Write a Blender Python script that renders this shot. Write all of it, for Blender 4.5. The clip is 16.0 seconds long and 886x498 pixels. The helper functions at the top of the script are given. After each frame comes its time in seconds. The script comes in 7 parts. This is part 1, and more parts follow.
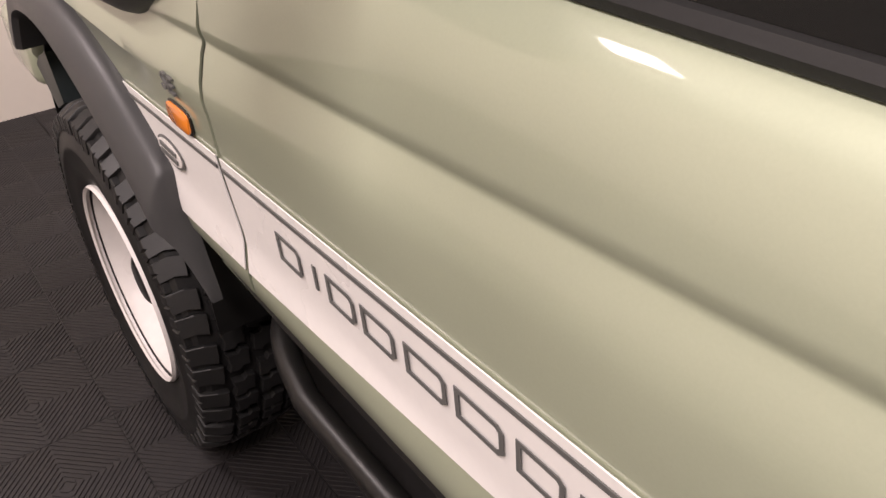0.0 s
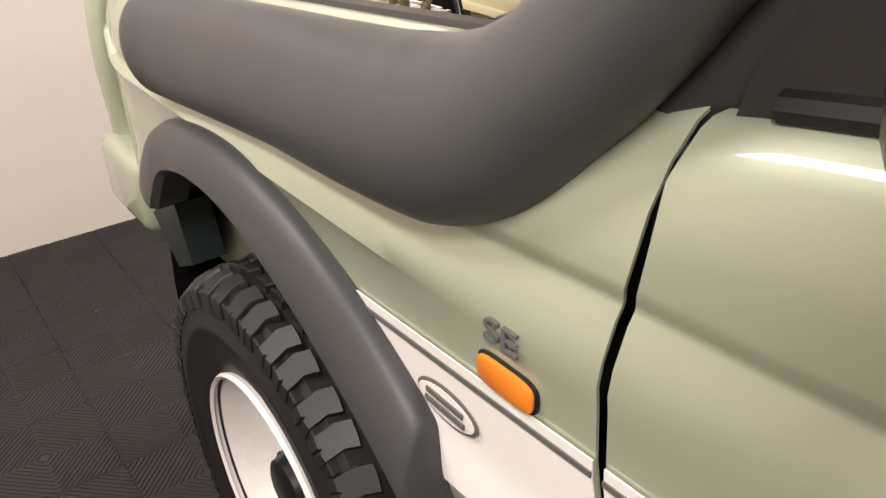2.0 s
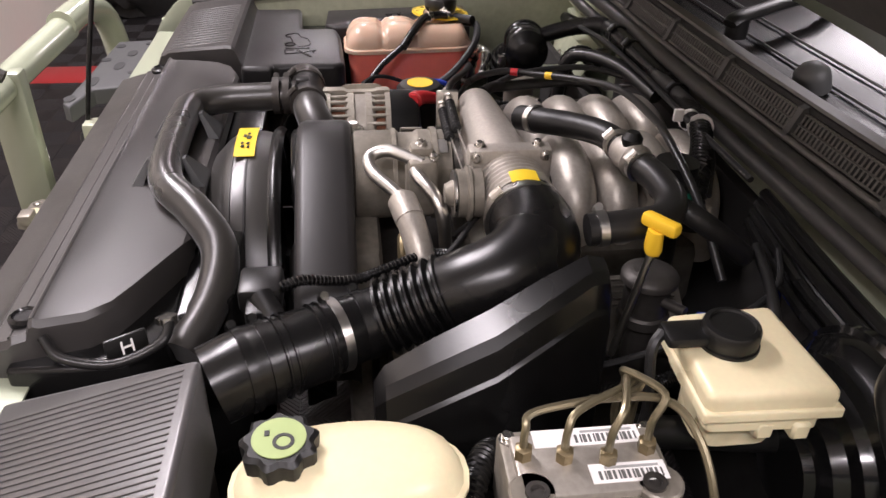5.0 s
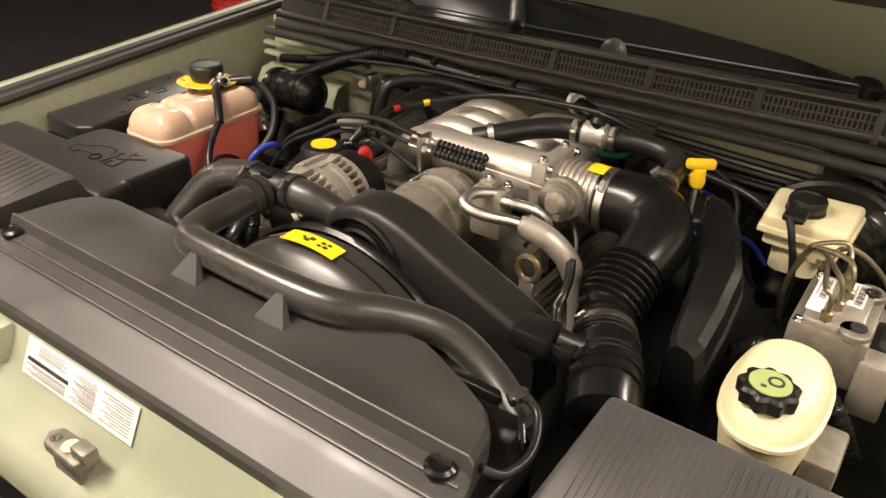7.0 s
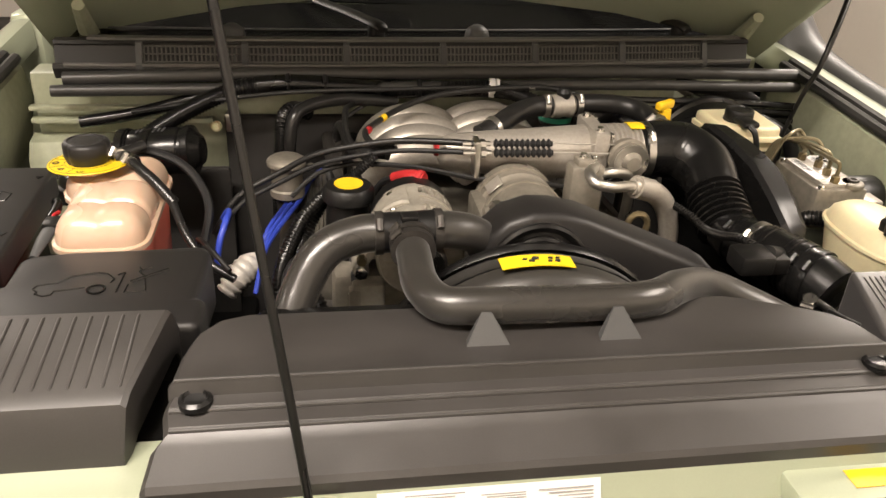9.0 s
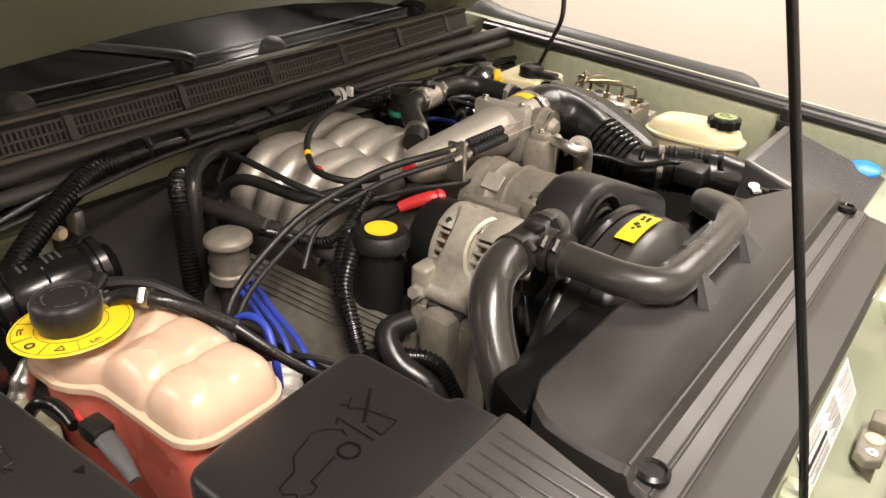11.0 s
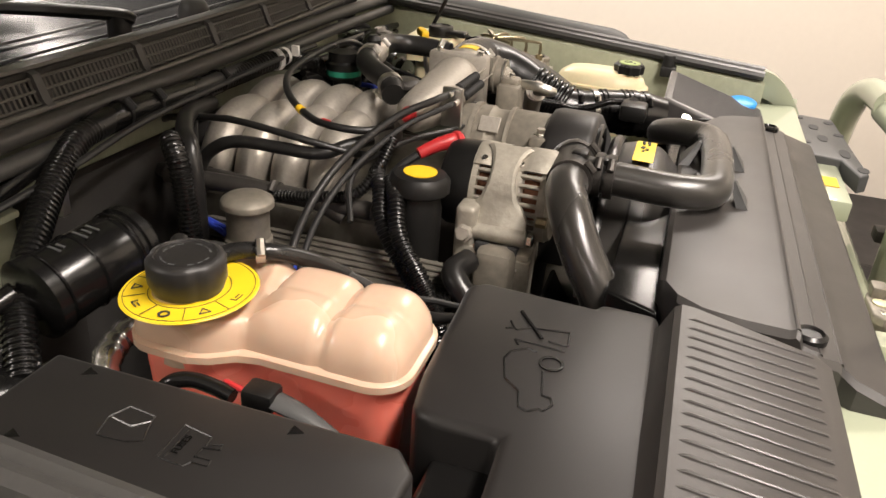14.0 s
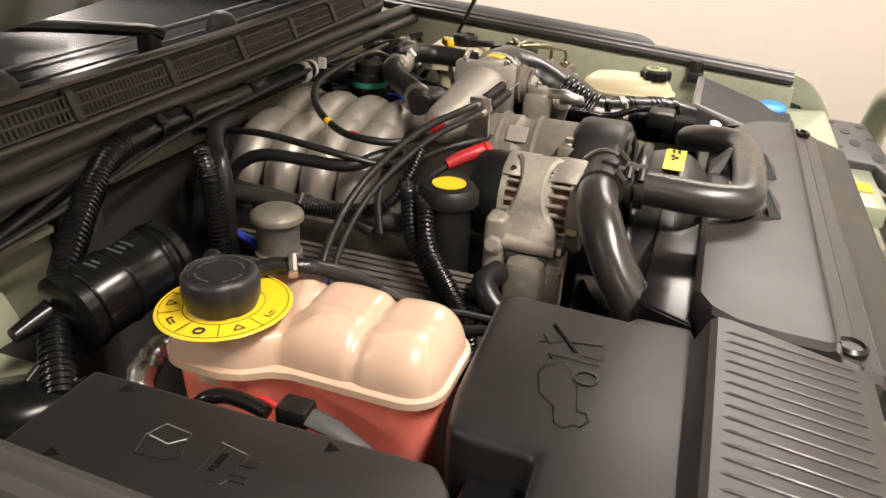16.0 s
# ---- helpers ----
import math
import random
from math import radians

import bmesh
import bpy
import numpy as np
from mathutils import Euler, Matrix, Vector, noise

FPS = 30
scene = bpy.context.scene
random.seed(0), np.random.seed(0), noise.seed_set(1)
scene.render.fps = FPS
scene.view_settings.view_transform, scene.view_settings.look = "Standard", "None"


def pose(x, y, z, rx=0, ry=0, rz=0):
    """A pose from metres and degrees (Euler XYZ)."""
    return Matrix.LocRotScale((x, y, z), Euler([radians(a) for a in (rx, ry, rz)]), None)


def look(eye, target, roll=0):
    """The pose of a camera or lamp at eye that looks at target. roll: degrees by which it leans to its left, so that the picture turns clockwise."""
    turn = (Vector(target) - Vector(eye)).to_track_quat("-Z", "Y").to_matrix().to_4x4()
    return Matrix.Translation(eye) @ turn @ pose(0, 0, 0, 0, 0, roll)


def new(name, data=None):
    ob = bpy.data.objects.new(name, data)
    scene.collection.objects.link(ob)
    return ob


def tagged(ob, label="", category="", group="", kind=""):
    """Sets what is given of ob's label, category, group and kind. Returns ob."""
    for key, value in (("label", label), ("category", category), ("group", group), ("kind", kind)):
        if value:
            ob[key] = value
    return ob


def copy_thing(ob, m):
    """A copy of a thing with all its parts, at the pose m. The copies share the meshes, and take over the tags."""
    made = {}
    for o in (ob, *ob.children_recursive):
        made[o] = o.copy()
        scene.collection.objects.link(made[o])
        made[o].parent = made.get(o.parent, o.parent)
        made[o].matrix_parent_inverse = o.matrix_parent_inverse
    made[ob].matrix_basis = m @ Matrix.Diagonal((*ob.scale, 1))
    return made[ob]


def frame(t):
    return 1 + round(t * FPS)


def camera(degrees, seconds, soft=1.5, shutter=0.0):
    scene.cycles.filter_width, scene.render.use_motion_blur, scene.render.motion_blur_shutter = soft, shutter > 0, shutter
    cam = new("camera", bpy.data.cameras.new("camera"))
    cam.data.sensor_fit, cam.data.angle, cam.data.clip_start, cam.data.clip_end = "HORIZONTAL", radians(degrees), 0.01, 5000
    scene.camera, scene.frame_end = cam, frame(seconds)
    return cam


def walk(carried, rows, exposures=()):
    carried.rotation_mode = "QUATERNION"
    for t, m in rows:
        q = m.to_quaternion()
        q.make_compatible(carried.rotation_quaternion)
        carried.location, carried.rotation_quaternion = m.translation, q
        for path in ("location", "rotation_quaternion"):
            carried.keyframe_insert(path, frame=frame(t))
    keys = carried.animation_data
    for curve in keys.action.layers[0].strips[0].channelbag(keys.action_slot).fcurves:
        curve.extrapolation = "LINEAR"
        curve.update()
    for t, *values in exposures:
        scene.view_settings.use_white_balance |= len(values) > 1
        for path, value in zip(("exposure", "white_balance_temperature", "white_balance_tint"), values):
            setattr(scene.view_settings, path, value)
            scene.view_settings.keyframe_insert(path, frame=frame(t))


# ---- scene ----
cam = camera(59.3, 16.0)
PATH = [
    (0, (-1.212, -1.212, 1.313), (-0.232, 0.1, 0.165), -1.4),
    (0.5, (-1.275, -1.179, 1.298), (-0.27, 0.163, 0.207), -0.6),
    (1, (-1.28, -1.072, 1.297), (-0.286, 0.302, 0.238), -0.1),
    (1.5, (-1.294, -0.886, 1.294), (-0.313, 0.525, 0.271), -0.5),
    (2, (-1.277, -0.679, 1.307), (-0.235, 0.719, 0.327), -1.4),
    (2.3, (-1.276, -0.563, 1.346), (-0.125, 0.767, 0.394), -0.6),
    (2.5, (-1.265, -0.478, 1.366), (-0.044, 0.796, 0.426), 0.3),
    (2.8, (-1.241, -0.366, 1.386), (0.072, 0.812, 0.443), 0.7),
    (3.2, (-1.209, -0.236, 1.425), (0.195, 0.801, 0.449), -0.4),
    (3.5, (-1.186, -0.102, 1.441), (0.321, 0.742, 0.433), 0.6),
    (4, (-1.134, 0.053, 1.476), (0.472, 0.63, 0.435), -0.4),
    (4.5, (-1.093, 0.244, 1.515), (0.593, 0.419, 0.453), 1.3),
    (5, (-1.076, 0.452, 1.567), (0.595, 0.237, 0.49), 1.4),
    (5.2, (-1.069, 0.532, 1.58), (0.577, 0.166, 0.505), 1.6),
    (7.3, (-0.541, 1.33, 1.626), (0.232, -0.209, 0.609), 3.0),
    (7.5, (-0.438, 1.36, 1.625), (0.197, -0.241, 0.608), 3.8),
    (8, (-0.209, 1.438, 1.615), (0.102, -0.27, 0.622), 4.2),
    (8.5, (0.025, 1.49, 1.601), (0.028, -0.262, 0.636), 3.7),
    (8.7, (0.117, 1.481, 1.583), (0.0, -0.272, 0.628), 3.5),
    (10.8, (0.885, 1.015, 1.549), (-0.474, -0.123, 0.624), 2.0),
    (11, (0.928, 0.958, 1.545), (-0.512, -0.083, 0.626), 2.3),
    (11.5, (1.051, 0.845, 1.528), (-0.527, 0.018, 0.62), 3.0),
    (12, (1.077, 0.749, 1.5), (-0.575, 0.093, 0.583), 4.2),
    (12.5, (1.11, 0.667, 1.481), (-0.584, 0.111, 0.576), 4.0),
    (13, (1.135, 0.643, 1.459), (-0.596, 0.154, 0.584), 3.9),
    (13.5, (1.124, 0.639, 1.452), (-0.615, 0.159, 0.589), 4.2),
    (14, (1.122, 0.635, 1.446), (-0.602, 0.139, 0.561), 4.3),
    (14.5, (1.122, 0.633, 1.45), (-0.598, 0.122, 0.566), 4.2),
    (15, (1.12, 0.629, 1.451), (-0.6, 0.103, 0.577), 4.1),
    (15.5, (1.12, 0.623, 1.451), (-0.597, 0.084, 0.578), 3.7),
    (16, (1.119, 0.624, 1.451), (-0.592, 0.071, 0.576), 3.0),
]
EXPOSURES = [(0.0, -0.06, 6450, 25), (1.2, 0.05, 6300, 20), (2.0, 0.2, 6350, 15), (2.5, 0.02, 6450, 18), (3.0, -0.3, 6500, 17), (3.5, -0.4, 6400, 18), (4.0, -0.12, 5950, 20), (4.5, 0.1, 5600, 24), (5.2, 0.13, 6200, 22), (7.4, 0.32, 7150, 14), (8.7, 0.32, 6950, 14), (10.8, 0.37, 6650, 14), (13.0, 0.28, 6600, 14), (16.0, 0.25, 6600, 14)]
walk(cam, [(t, look(eye, target, roll)) for t, eye, target, roll in PATH], EXPOSURES)

# ---- world and light ----
FLOOR = -0.09
world = bpy.data.worlds.new("world")
scene.world = world
world.use_nodes = True
world.node_tree.nodes["Background"].inputs[0].default_value = (0.9, 0.93, 1.0, 1)
world.node_tree.nodes["Background"].inputs[1].default_value = 0.008


def ceiling_lamp(x, y, sx, sy, watts):
    d = bpy.data.lights.new("panel_light", "AREA")
    sx, sy = (sy, sx) if x < -1 else (sx, sy)
    d.shape, d.size, d.size_y, d.energy, d.color = "RECTANGLE", sx, sy, watts, (1.0, 0.93, 0.84)
    o = new("panel_light", d)
    o.location = (x, y, 2.84)
    return o


for lx, ly, lw in ((-2.1, 1.0, 56), (-2.1, -1.5, 88), (0.9, 1.4, 82), (2.7, -2.1, 66), (4.6, 0.4, 36)):
    ceiling_lamp(lx, ly, 1.3, 0.32, lw)


# ---- materials ----
def mat(name, col, rough=0.5, metal=0.0, grain=0.0, scale=60.0, bump=0.0, coat=0.0, spread=0.12, stain=3.0, sheen=None, trans=0.0, sss=0.0, ior=1.45, alpha=1.0):
    m = bpy.data.materials.new(name)
    m.use_nodes = True
    n, l = m.node_tree.nodes, m.node_tree.links
    b = n["Principled BSDF"]
    b.inputs["Base Color"].default_value = (*col, 1)
    b.inputs["Roughness"].default_value = rough
    b.inputs["Metallic"].default_value = metal
    b.inputs["Coat Weight"].default_value = coat
    b.inputs["Coat Roughness"].default_value = 0.06
    b.inputs["IOR"].default_value = ior
    b.inputs["Transmission Weight"].default_value = trans
    b.inputs["Subsurface Weight"].default_value = sss
    b.inputs["Subsurface Radius"].default_value = (0.03, 0.012, 0.008)
    if sheen:
        b.inputs["Sheen Weight"].default_value, b.inputs["Sheen Roughness"].default_value = sheen, 0.35
    tc = n.new("ShaderNodeTexCoord")
    if grain > 0:
        a, c = n.new("ShaderNodeTexNoise"), n.new("ShaderNodeTexNoise")
        a.inputs["Scale"].default_value, c.inputs["Scale"].default_value = scale, stain
        a.inputs["Detail"].default_value, c.inputs["Detail"].default_value = 5, 4
        add = n.new("ShaderNodeMath")
        add.operation = "ADD"
        l.new(tc.outputs["Object"], a.inputs["Vector"])
        l.new(tc.outputs["Object"], c.inputs["Vector"])
        l.new(a.outputs["Fac"], add.inputs[0])
        l.new(c.outputs["Fac"], add.inputs[1])
        mr = n.new("ShaderNodeMapRange")
        mr.inputs["From Min"].default_value, mr.inputs["From Max"].default_value = 0.6, 1.4
        mr.inputs["To Min"].default_value, mr.inputs["To Max"].default_value = 1 - grain, 1 + grain
        l.new(add.outputs[0], mr.inputs["Value"])
        mix = n.new("ShaderNodeVectorMath")
        mix.operation = "SCALE"
        mix.inputs[0].default_value = col
        l.new(mr.outputs[0], mix.inputs["Scale"])
        l.new(mix.outputs[0], b.inputs["Base Color"])
        rr = n.new("ShaderNodeMapRange")
        rr.inputs["From Min"].default_value, rr.inputs["From Max"].default_value = 0.3, 0.7
        rr.inputs["To Min"].default_value, rr.inputs["To Max"].default_value = max(0.02, rough - spread), min(1, rough + spread)
        l.new(c.outputs["Fac"], rr.inputs["Value"])
        l.new(rr.outputs[0], b.inputs["Roughness"])
        if bump > 0:
            bp = n.new("ShaderNodeBump")
            bp.inputs["Strength"].default_value, bp.inputs["Distance"].default_value = bump, 0.002
            l.new(a.outputs["Fac"], bp.inputs["Height"])
            l.new(bp.outputs[0], b.inputs["Normal"])
    return m


PAINT = mat("sage_paint", (0.39, 0.425, 0.31), 0.44, 0.2, 0.03, 400, 0, coat=1.0, spread=0.03)
PAINT.node_tree.nodes["Principled BSDF"].inputs["Coat Roughness"].default_value = 0.06
PAINT_IN = mat("sage_paint_inner", (0.37, 0.39, 0.28), 0.45, 0.0, 0.16, 60, 0.05, coat=0.2)
BLACK = mat("black_plastic", (0.007, 0.0068, 0.0065), 0.40, 0, 0.15, 300, 0.12)
GLOSS = mat("glossy_black_paint", (0.006, 0.006, 0.006), 0.16, 0, 0.1, 60, 0.03, coat=0.6, spread=0.05)
SATIN = mat("satin_black_plastic", (0.006, 0.0058, 0.0056), 0.26, 0, 0.12, 250, 0.04, spread=0.07)
COVER = mat("textured_black_plastic", (0.037, 0.034, 0.032), 0.40, 0, 0.22, 900, 0.08, spread=0.07, stain=9.0, ior=1.58)
# filter lid: grey lifted above COVER to hold the reflected light
AIRLID = mat("sheen_grey_lid", (0.046, 0.043, 0.042), 0.36, 0, 0.2, 900, 0.08, spread=0.08, stain=8.0, sheen=0.4, ior=1.8)
LID = mat("fine_black_plastic", (0.013, 0.012, 0.0115), 0.42, 0, 0.12, 900, 0.08, spread=0.06, sheen=0.1)
COWL = mat("weathered_black_plastic", (0.024, 0.023, 0.022), 0.48, 0, 0.15, 600, 0.08, ior=1.35)
TRIM = mat("grey_black_trim", (0.066, 0.067, 0.067), 0.47, 0, 0.14, 900, 0.10)
RUBBER = mat("rubber", (0.011, 0.0108, 0.0108), 0.5, 0, 0.2, 200, 0.15)
SEAL = mat("seal_rubber", (0.045, 0.044, 0.042), 0.40, 0, 0.16, 160, 0.08)
SCUTTLE = mat("dark_scuttle_panel", (0.005, 0.005, 0.005), 0.22, 0, 0.12, 60, 0.0, spread=0.05, ior=1.2)
# paler than COWL; on the cowl's top strip this grey includes the light
GREYTRIM = mat("pale_grey_trim", (0.105, 0.101, 0.094), 0.5, 0, 0.16, 300, 0.1)
HOSE = mat("hose_rubber", (0.013, 0.0125, 0.012), 0.34, 0, 0.15, 150, 0.08)
PIPE = mat("grey_black_hose", (0.028, 0.026, 0.023), 0.34, 0, 0.14, 500, 0.1, sheen=0.2, ior=1.6)
FLARE = mat("flare_plastic", (0.046, 0.046, 0.047), 0.45, 0, 0.14, 900, 0.10)
ALU = mat("cast_aluminium", (0.39, 0.36, 0.315), 0.42, 0.55, 0.16, 180, 0.25, spread=0.12)
ALU_PALE = mat("pale_cast_aluminium", (0.34, 0.315, 0.265), 0.5, 0.4, 0.18, 140, 0.4, spread=0.12)
OLIVE = mat("olive_steel_pipe", (0.22, 0.19, 0.12), 0.38, 0.75, 0.2, 60, 0.1)
BRASS = mat("tarnished_brass", (0.25, 0.20, 0.115), 0.42, 0.8, 0.25, 120, 0.2)
DIRTY = mat("dirty_aluminium", (0.22, 0.20, 0.165), 0.52, 0.45, 0.35, 70, 0.4, spread=0.12)
STEEL = mat("steel", (0.62, 0.60, 0.56), 0.28, 1.0, 0.1, 150, 0.05)
ROCKER = mat("oily_cast_alloy", (0.13, 0.12, 0.10), 0.5, 0.5, 0.4, 60, 0.4, spread=0.15)
DARKTEAL = mat("dark_coated_steel", (0.012, 0.018, 0.019), 0.42, 0.0, 0.15, 80, 0.1)
DARKSTEEL = mat("dark_metal", (0.06, 0.055, 0.05), 0.5, 0.6, 0.3, 80, 0.3)
COPPER = mat("copper", (0.17, 0.07, 0.038), 0.5, 0.7, 0.35, 200, 0.2)
CREAM = mat("cream_plastic", (0.70, 0.62, 0.40), 0.36, 0, 0.05, 150, 0.03, sss=0.1)
PINK = mat("translucent_tank_top", (0.53, 0.375, 0.275), 0.30, 0, 0.05, 30, 0.02, sss=0.2)
RED = mat("coolant_red_plastic", (0.93, 0.23, 0.17), 0.28, 0, 0.10, 20, 0.02, sss=0.4)
YELLOW = mat("yellow_plastic", (0.80, 0.50, 0.02), 0.42, 0, 0.03, 100)
YLABEL = mat("yellow_label", (0.80, 0.56, 0.02), 0.4, 0, 0.03, 100)
WHITE = mat("white_decal", (0.78, 0.76, 0.74), 0.35, 0, 0.02, 100)
RIMWHITE = mat("white_wheel_paint", (0.72, 0.69, 0.67), 0.35, 0, 0.05, 60)
# print black; also the painted shade in gaps, slots and openings
INK_AND_SHADE = mat("dark_print_and_shade", (0.03, 0.03, 0.03), 0.6)
GREYINK = mat("grey_print", (0.11, 0.11, 0.105), 0.5)
PRINT = mat("faint_print", (0.30, 0.30, 0.29), 0.6)
ORANGE = mat("orange_lens", (0.75, 0.22, 0.02), 0.15, 0, 0.05, 200, coat=0.6)
BLUE = mat("blue_wire", (0.03, 0.06, 0.42), 0.4, 0, 0.1, 100)
BLUECAP = mat("blue_cap", (0.02, 0.28, 0.75), 0.4, 0, 0.05, 100)
REDPL = mat("red_plastic", (0.42, 0.026, 0.028), 0.35, 0, 0.1, 100)
GREENCAP = mat("green_label", (0.31, 0.39, 0.15), 0.45, 0, 0.05, 100)
FOIL = mat("foil_wrap", (0.6, 0.58, 0.55), 0.3, 0.9, 0.3, 40, 1.0)
GLASS = mat("dark_glass", (0.004, 0.0045, 0.0045), 0.04, 0, 0, coat=0.0, ior=1.3)
WALLM = mat("wall_paint", (0.78, 0.72, 0.64), 0.85, 0, 0.02, 30, 0.05)
CEIL = mat("ceiling_paint", (0.75, 0.73, 0.70), 0.9, 0, 0.02, 30)
TILE = mat("floor_tile", (0.018, 0.016, 0.0165), 0.5, 0, 0.2, 40, 0.1)
# dark tone of the room's open far side, put into the wall colour
DARKWALL = mat("dim_side_wall", (0.10, 0.09, 0.085), 0.8, 0, 0.1, 20)
CLOTH = mat("dark_cloth", (0.030, 0.028, 0.026), 0.9, 0, 0.3, 30, 0.5)


for m in (PINK, RED):
    m.node_tree.nodes["Principled BSDF"].inputs["Subsurface Scale"].default_value = 0.6


# ---- mesh helpers ----
def smooth_mesh(bm, name, angle=40):
    me = bpy.data.meshes.new(name)
    bmesh.ops.recalc_face_normals(bm, faces=bm.faces)
    bm.to_mesh(me)
    bm.free()
    for p in me.polygons:
        p.use_smooth = True
    me.set_sharp_from_angle(angle=radians(angle))
    return me


def part(name, bm, material, parent, label="", angle=40):
    me = smooth_mesh(bm, name, angle)
    me.materials.append(material)
    ob = new(name, me)
    ob.parent = parent
    if label:
        tagged(ob, label)
    return ob


def thing(name, label, category, group="", kind="", at=(0, 0, 0)):
    return tagged(new(name), label, category, group, kind)


def solo(name, bm, material, label, category, group="", kind="", angle=40):
    ob = part(name, bm, material, None, "", angle)
    return tagged(ob, label, category, group, kind)


def box(x0, x1, y0, y1, z0, z1, bevel=0.0, seg=2, bm=None):
    own = bmesh.new()
    bmesh.ops.create_cube(own, size=1)
    bmesh.ops.scale(own, vec=(abs(x1 - x0), abs(y1 - y0), abs(z1 - z0)), verts=own.verts)
    bmesh.ops.translate(own, vec=((x0 + x1) / 2, (y0 + y1) / 2, (z0 + z1) / 2), verts=own.verts)
    if bevel:
        bmesh.ops.bevel(own, geom=list(own.edges), offset=bevel, segments=seg, affect="EDGES", profile=0.5)
    return join(bm, own)


def join(bm, other):
    if bm is None:
        return other
    me = bpy.data.meshes.new("tmp")
    other.to_mesh(me)
    other.free()
    bm.from_mesh(me)
    bpy.data.meshes.remove(me)
    return bm


def move(bm, m):
    bmesh.ops.transform(bm, matrix=m, verts=bm.verts)
    return bm


def loft(rings, caps=True, closed=True, bm=None):
    bm = bm or bmesh.new()
    rows = [[bm.verts.new(p) for p in r] for r in rings]
    k = len(rows[0])
    for a, b in zip(rows, rows[1:]):
        for i in range(k if closed else k - 1):
            j = (i + 1) % k
            try:
                bm.faces.new((a[i], a[j], b[j], b[i]))
            except ValueError:
                pass
    if caps and closed:
        bm.faces.new(rows[0][::-1])
        bm.faces.new(rows[-1])
    return bm


def spline(pts, sub):
    pts = [Vector(p) for p in pts]
    if len(pts) < 3 or sub < 2:
        return pts
    out = []
    ext = [2 * pts[0] - pts[1]] + pts + [2 * pts[-1] - pts[-2]]
    for i in range(1, len(ext) - 2):
        p0, p1, p2, p3 = ext[i - 1:i + 3]
        for s in range(sub):
            t = s / sub
            out.append(0.5 * ((2 * p1) + (p2 - p0) * t + (2 * p0 - 5 * p1 + 4 * p2 - p3) * t * t + (3 * p1 - p0 - 3 * p2 + p3) * t ** 3))
    out.append(pts[-1])
    return out


def tube(pts, r, seg=12, sub=6, ribs=None, flat=1.0, bm=None):
    """A round tube along a smooth line. r: one radius or one for each point; ribs: (pitch, depth) of rings."""
    line = spline(pts, sub)
    n = len(pts)
    rad = [r] * n if not isinstance(r, (list, tuple)) else list(r)
    rr = []
    for i in range(len(line)):
        u = i / (len(line) - 1) * (n - 1)
        k = min(int(u), n - 2)
        rr.append(rad[k] * (1 - (u - k)) + rad[k + 1] * (u - k))
    if ribs:
        pitch, depth = ribs
        dist = [0.0]
        for a, b in zip(line, line[1:]):
            dist.append(dist[-1] + (b - a).length)
        count = max(4, int(dist[-1] / pitch) * 4)
        fine, fr = [], []
        j = 0
        for i in range(count + 1):
            d = dist[-1] * i / count
            while j < len(dist) - 2 and dist[j + 1] < d:
                j += 1
            f = (d - dist[j]) / max(1e-9, dist[j + 1] - dist[j])
            fine.append(line[j].lerp(line[j + 1], f))
            fr.append(rr[j] * (1 - f) + rr[j + 1] * f + (depth if i % 4 in (1, 2) else 0))
        line, rr = fine, fr
    rings = []
    up = None
    for i, p in enumerate(line):
        d = (line[min(i + 1, len(line) - 1)] - line[max(i - 1, 0)]).normalized()
        if up is None:
            up = Vector((0, 0, 1)) if abs(d.z) < 0.9 else Vector((1, 0, 0))
        up = (up - d * up.dot(d)).normalized()
        side = d.cross(up)
        rings.append([p + (side * math.cos(a) + up * math.sin(a) * flat) * rr[i] for a in (2 * math.pi * k / seg for k in range(seg))])
    return loft(rings, bm=bm)


def rod(a, b, r, r2=None, seg=16, bm=None, bevel=0.0):
    a, b = Vector(a), Vector(b)
    r2 = r if r2 is None else r2
    if bevel:
        d = (b - a).normalized() * bevel
        return turned([(r - bevel, 0), (r, bevel)] + [(r2, (b - a).length - bevel), (r2 - bevel, (b - a).length)], a, b - a, seg, bm)
    return tube([a, b], [r, r2], seg, 1, bm=bm)


def turned(profile, base, axis=(0, 0, 1), seg=24, bm=None, wobble=None, caps=True):
    """A solid of revolution: (radius, height) rows along the axis from the base."""
    base, axis = Vector(base), Vector(axis).normalized()
    u = axis.orthogonal().normalized()
    v = axis.cross(u)
    rings = []
    for r, h in profile:
        ring = []
        for k in range(seg):
            a = 2 * math.pi * k / seg
            q = r * (1 + (wobble(k) if wobble else 0))
            ring.append(base + axis * h + (u * math.cos(a) + v * math.sin(a)) * max(q, 1e-4))
        rings.append(ring)
    return loft(rings, caps=caps, bm=bm)


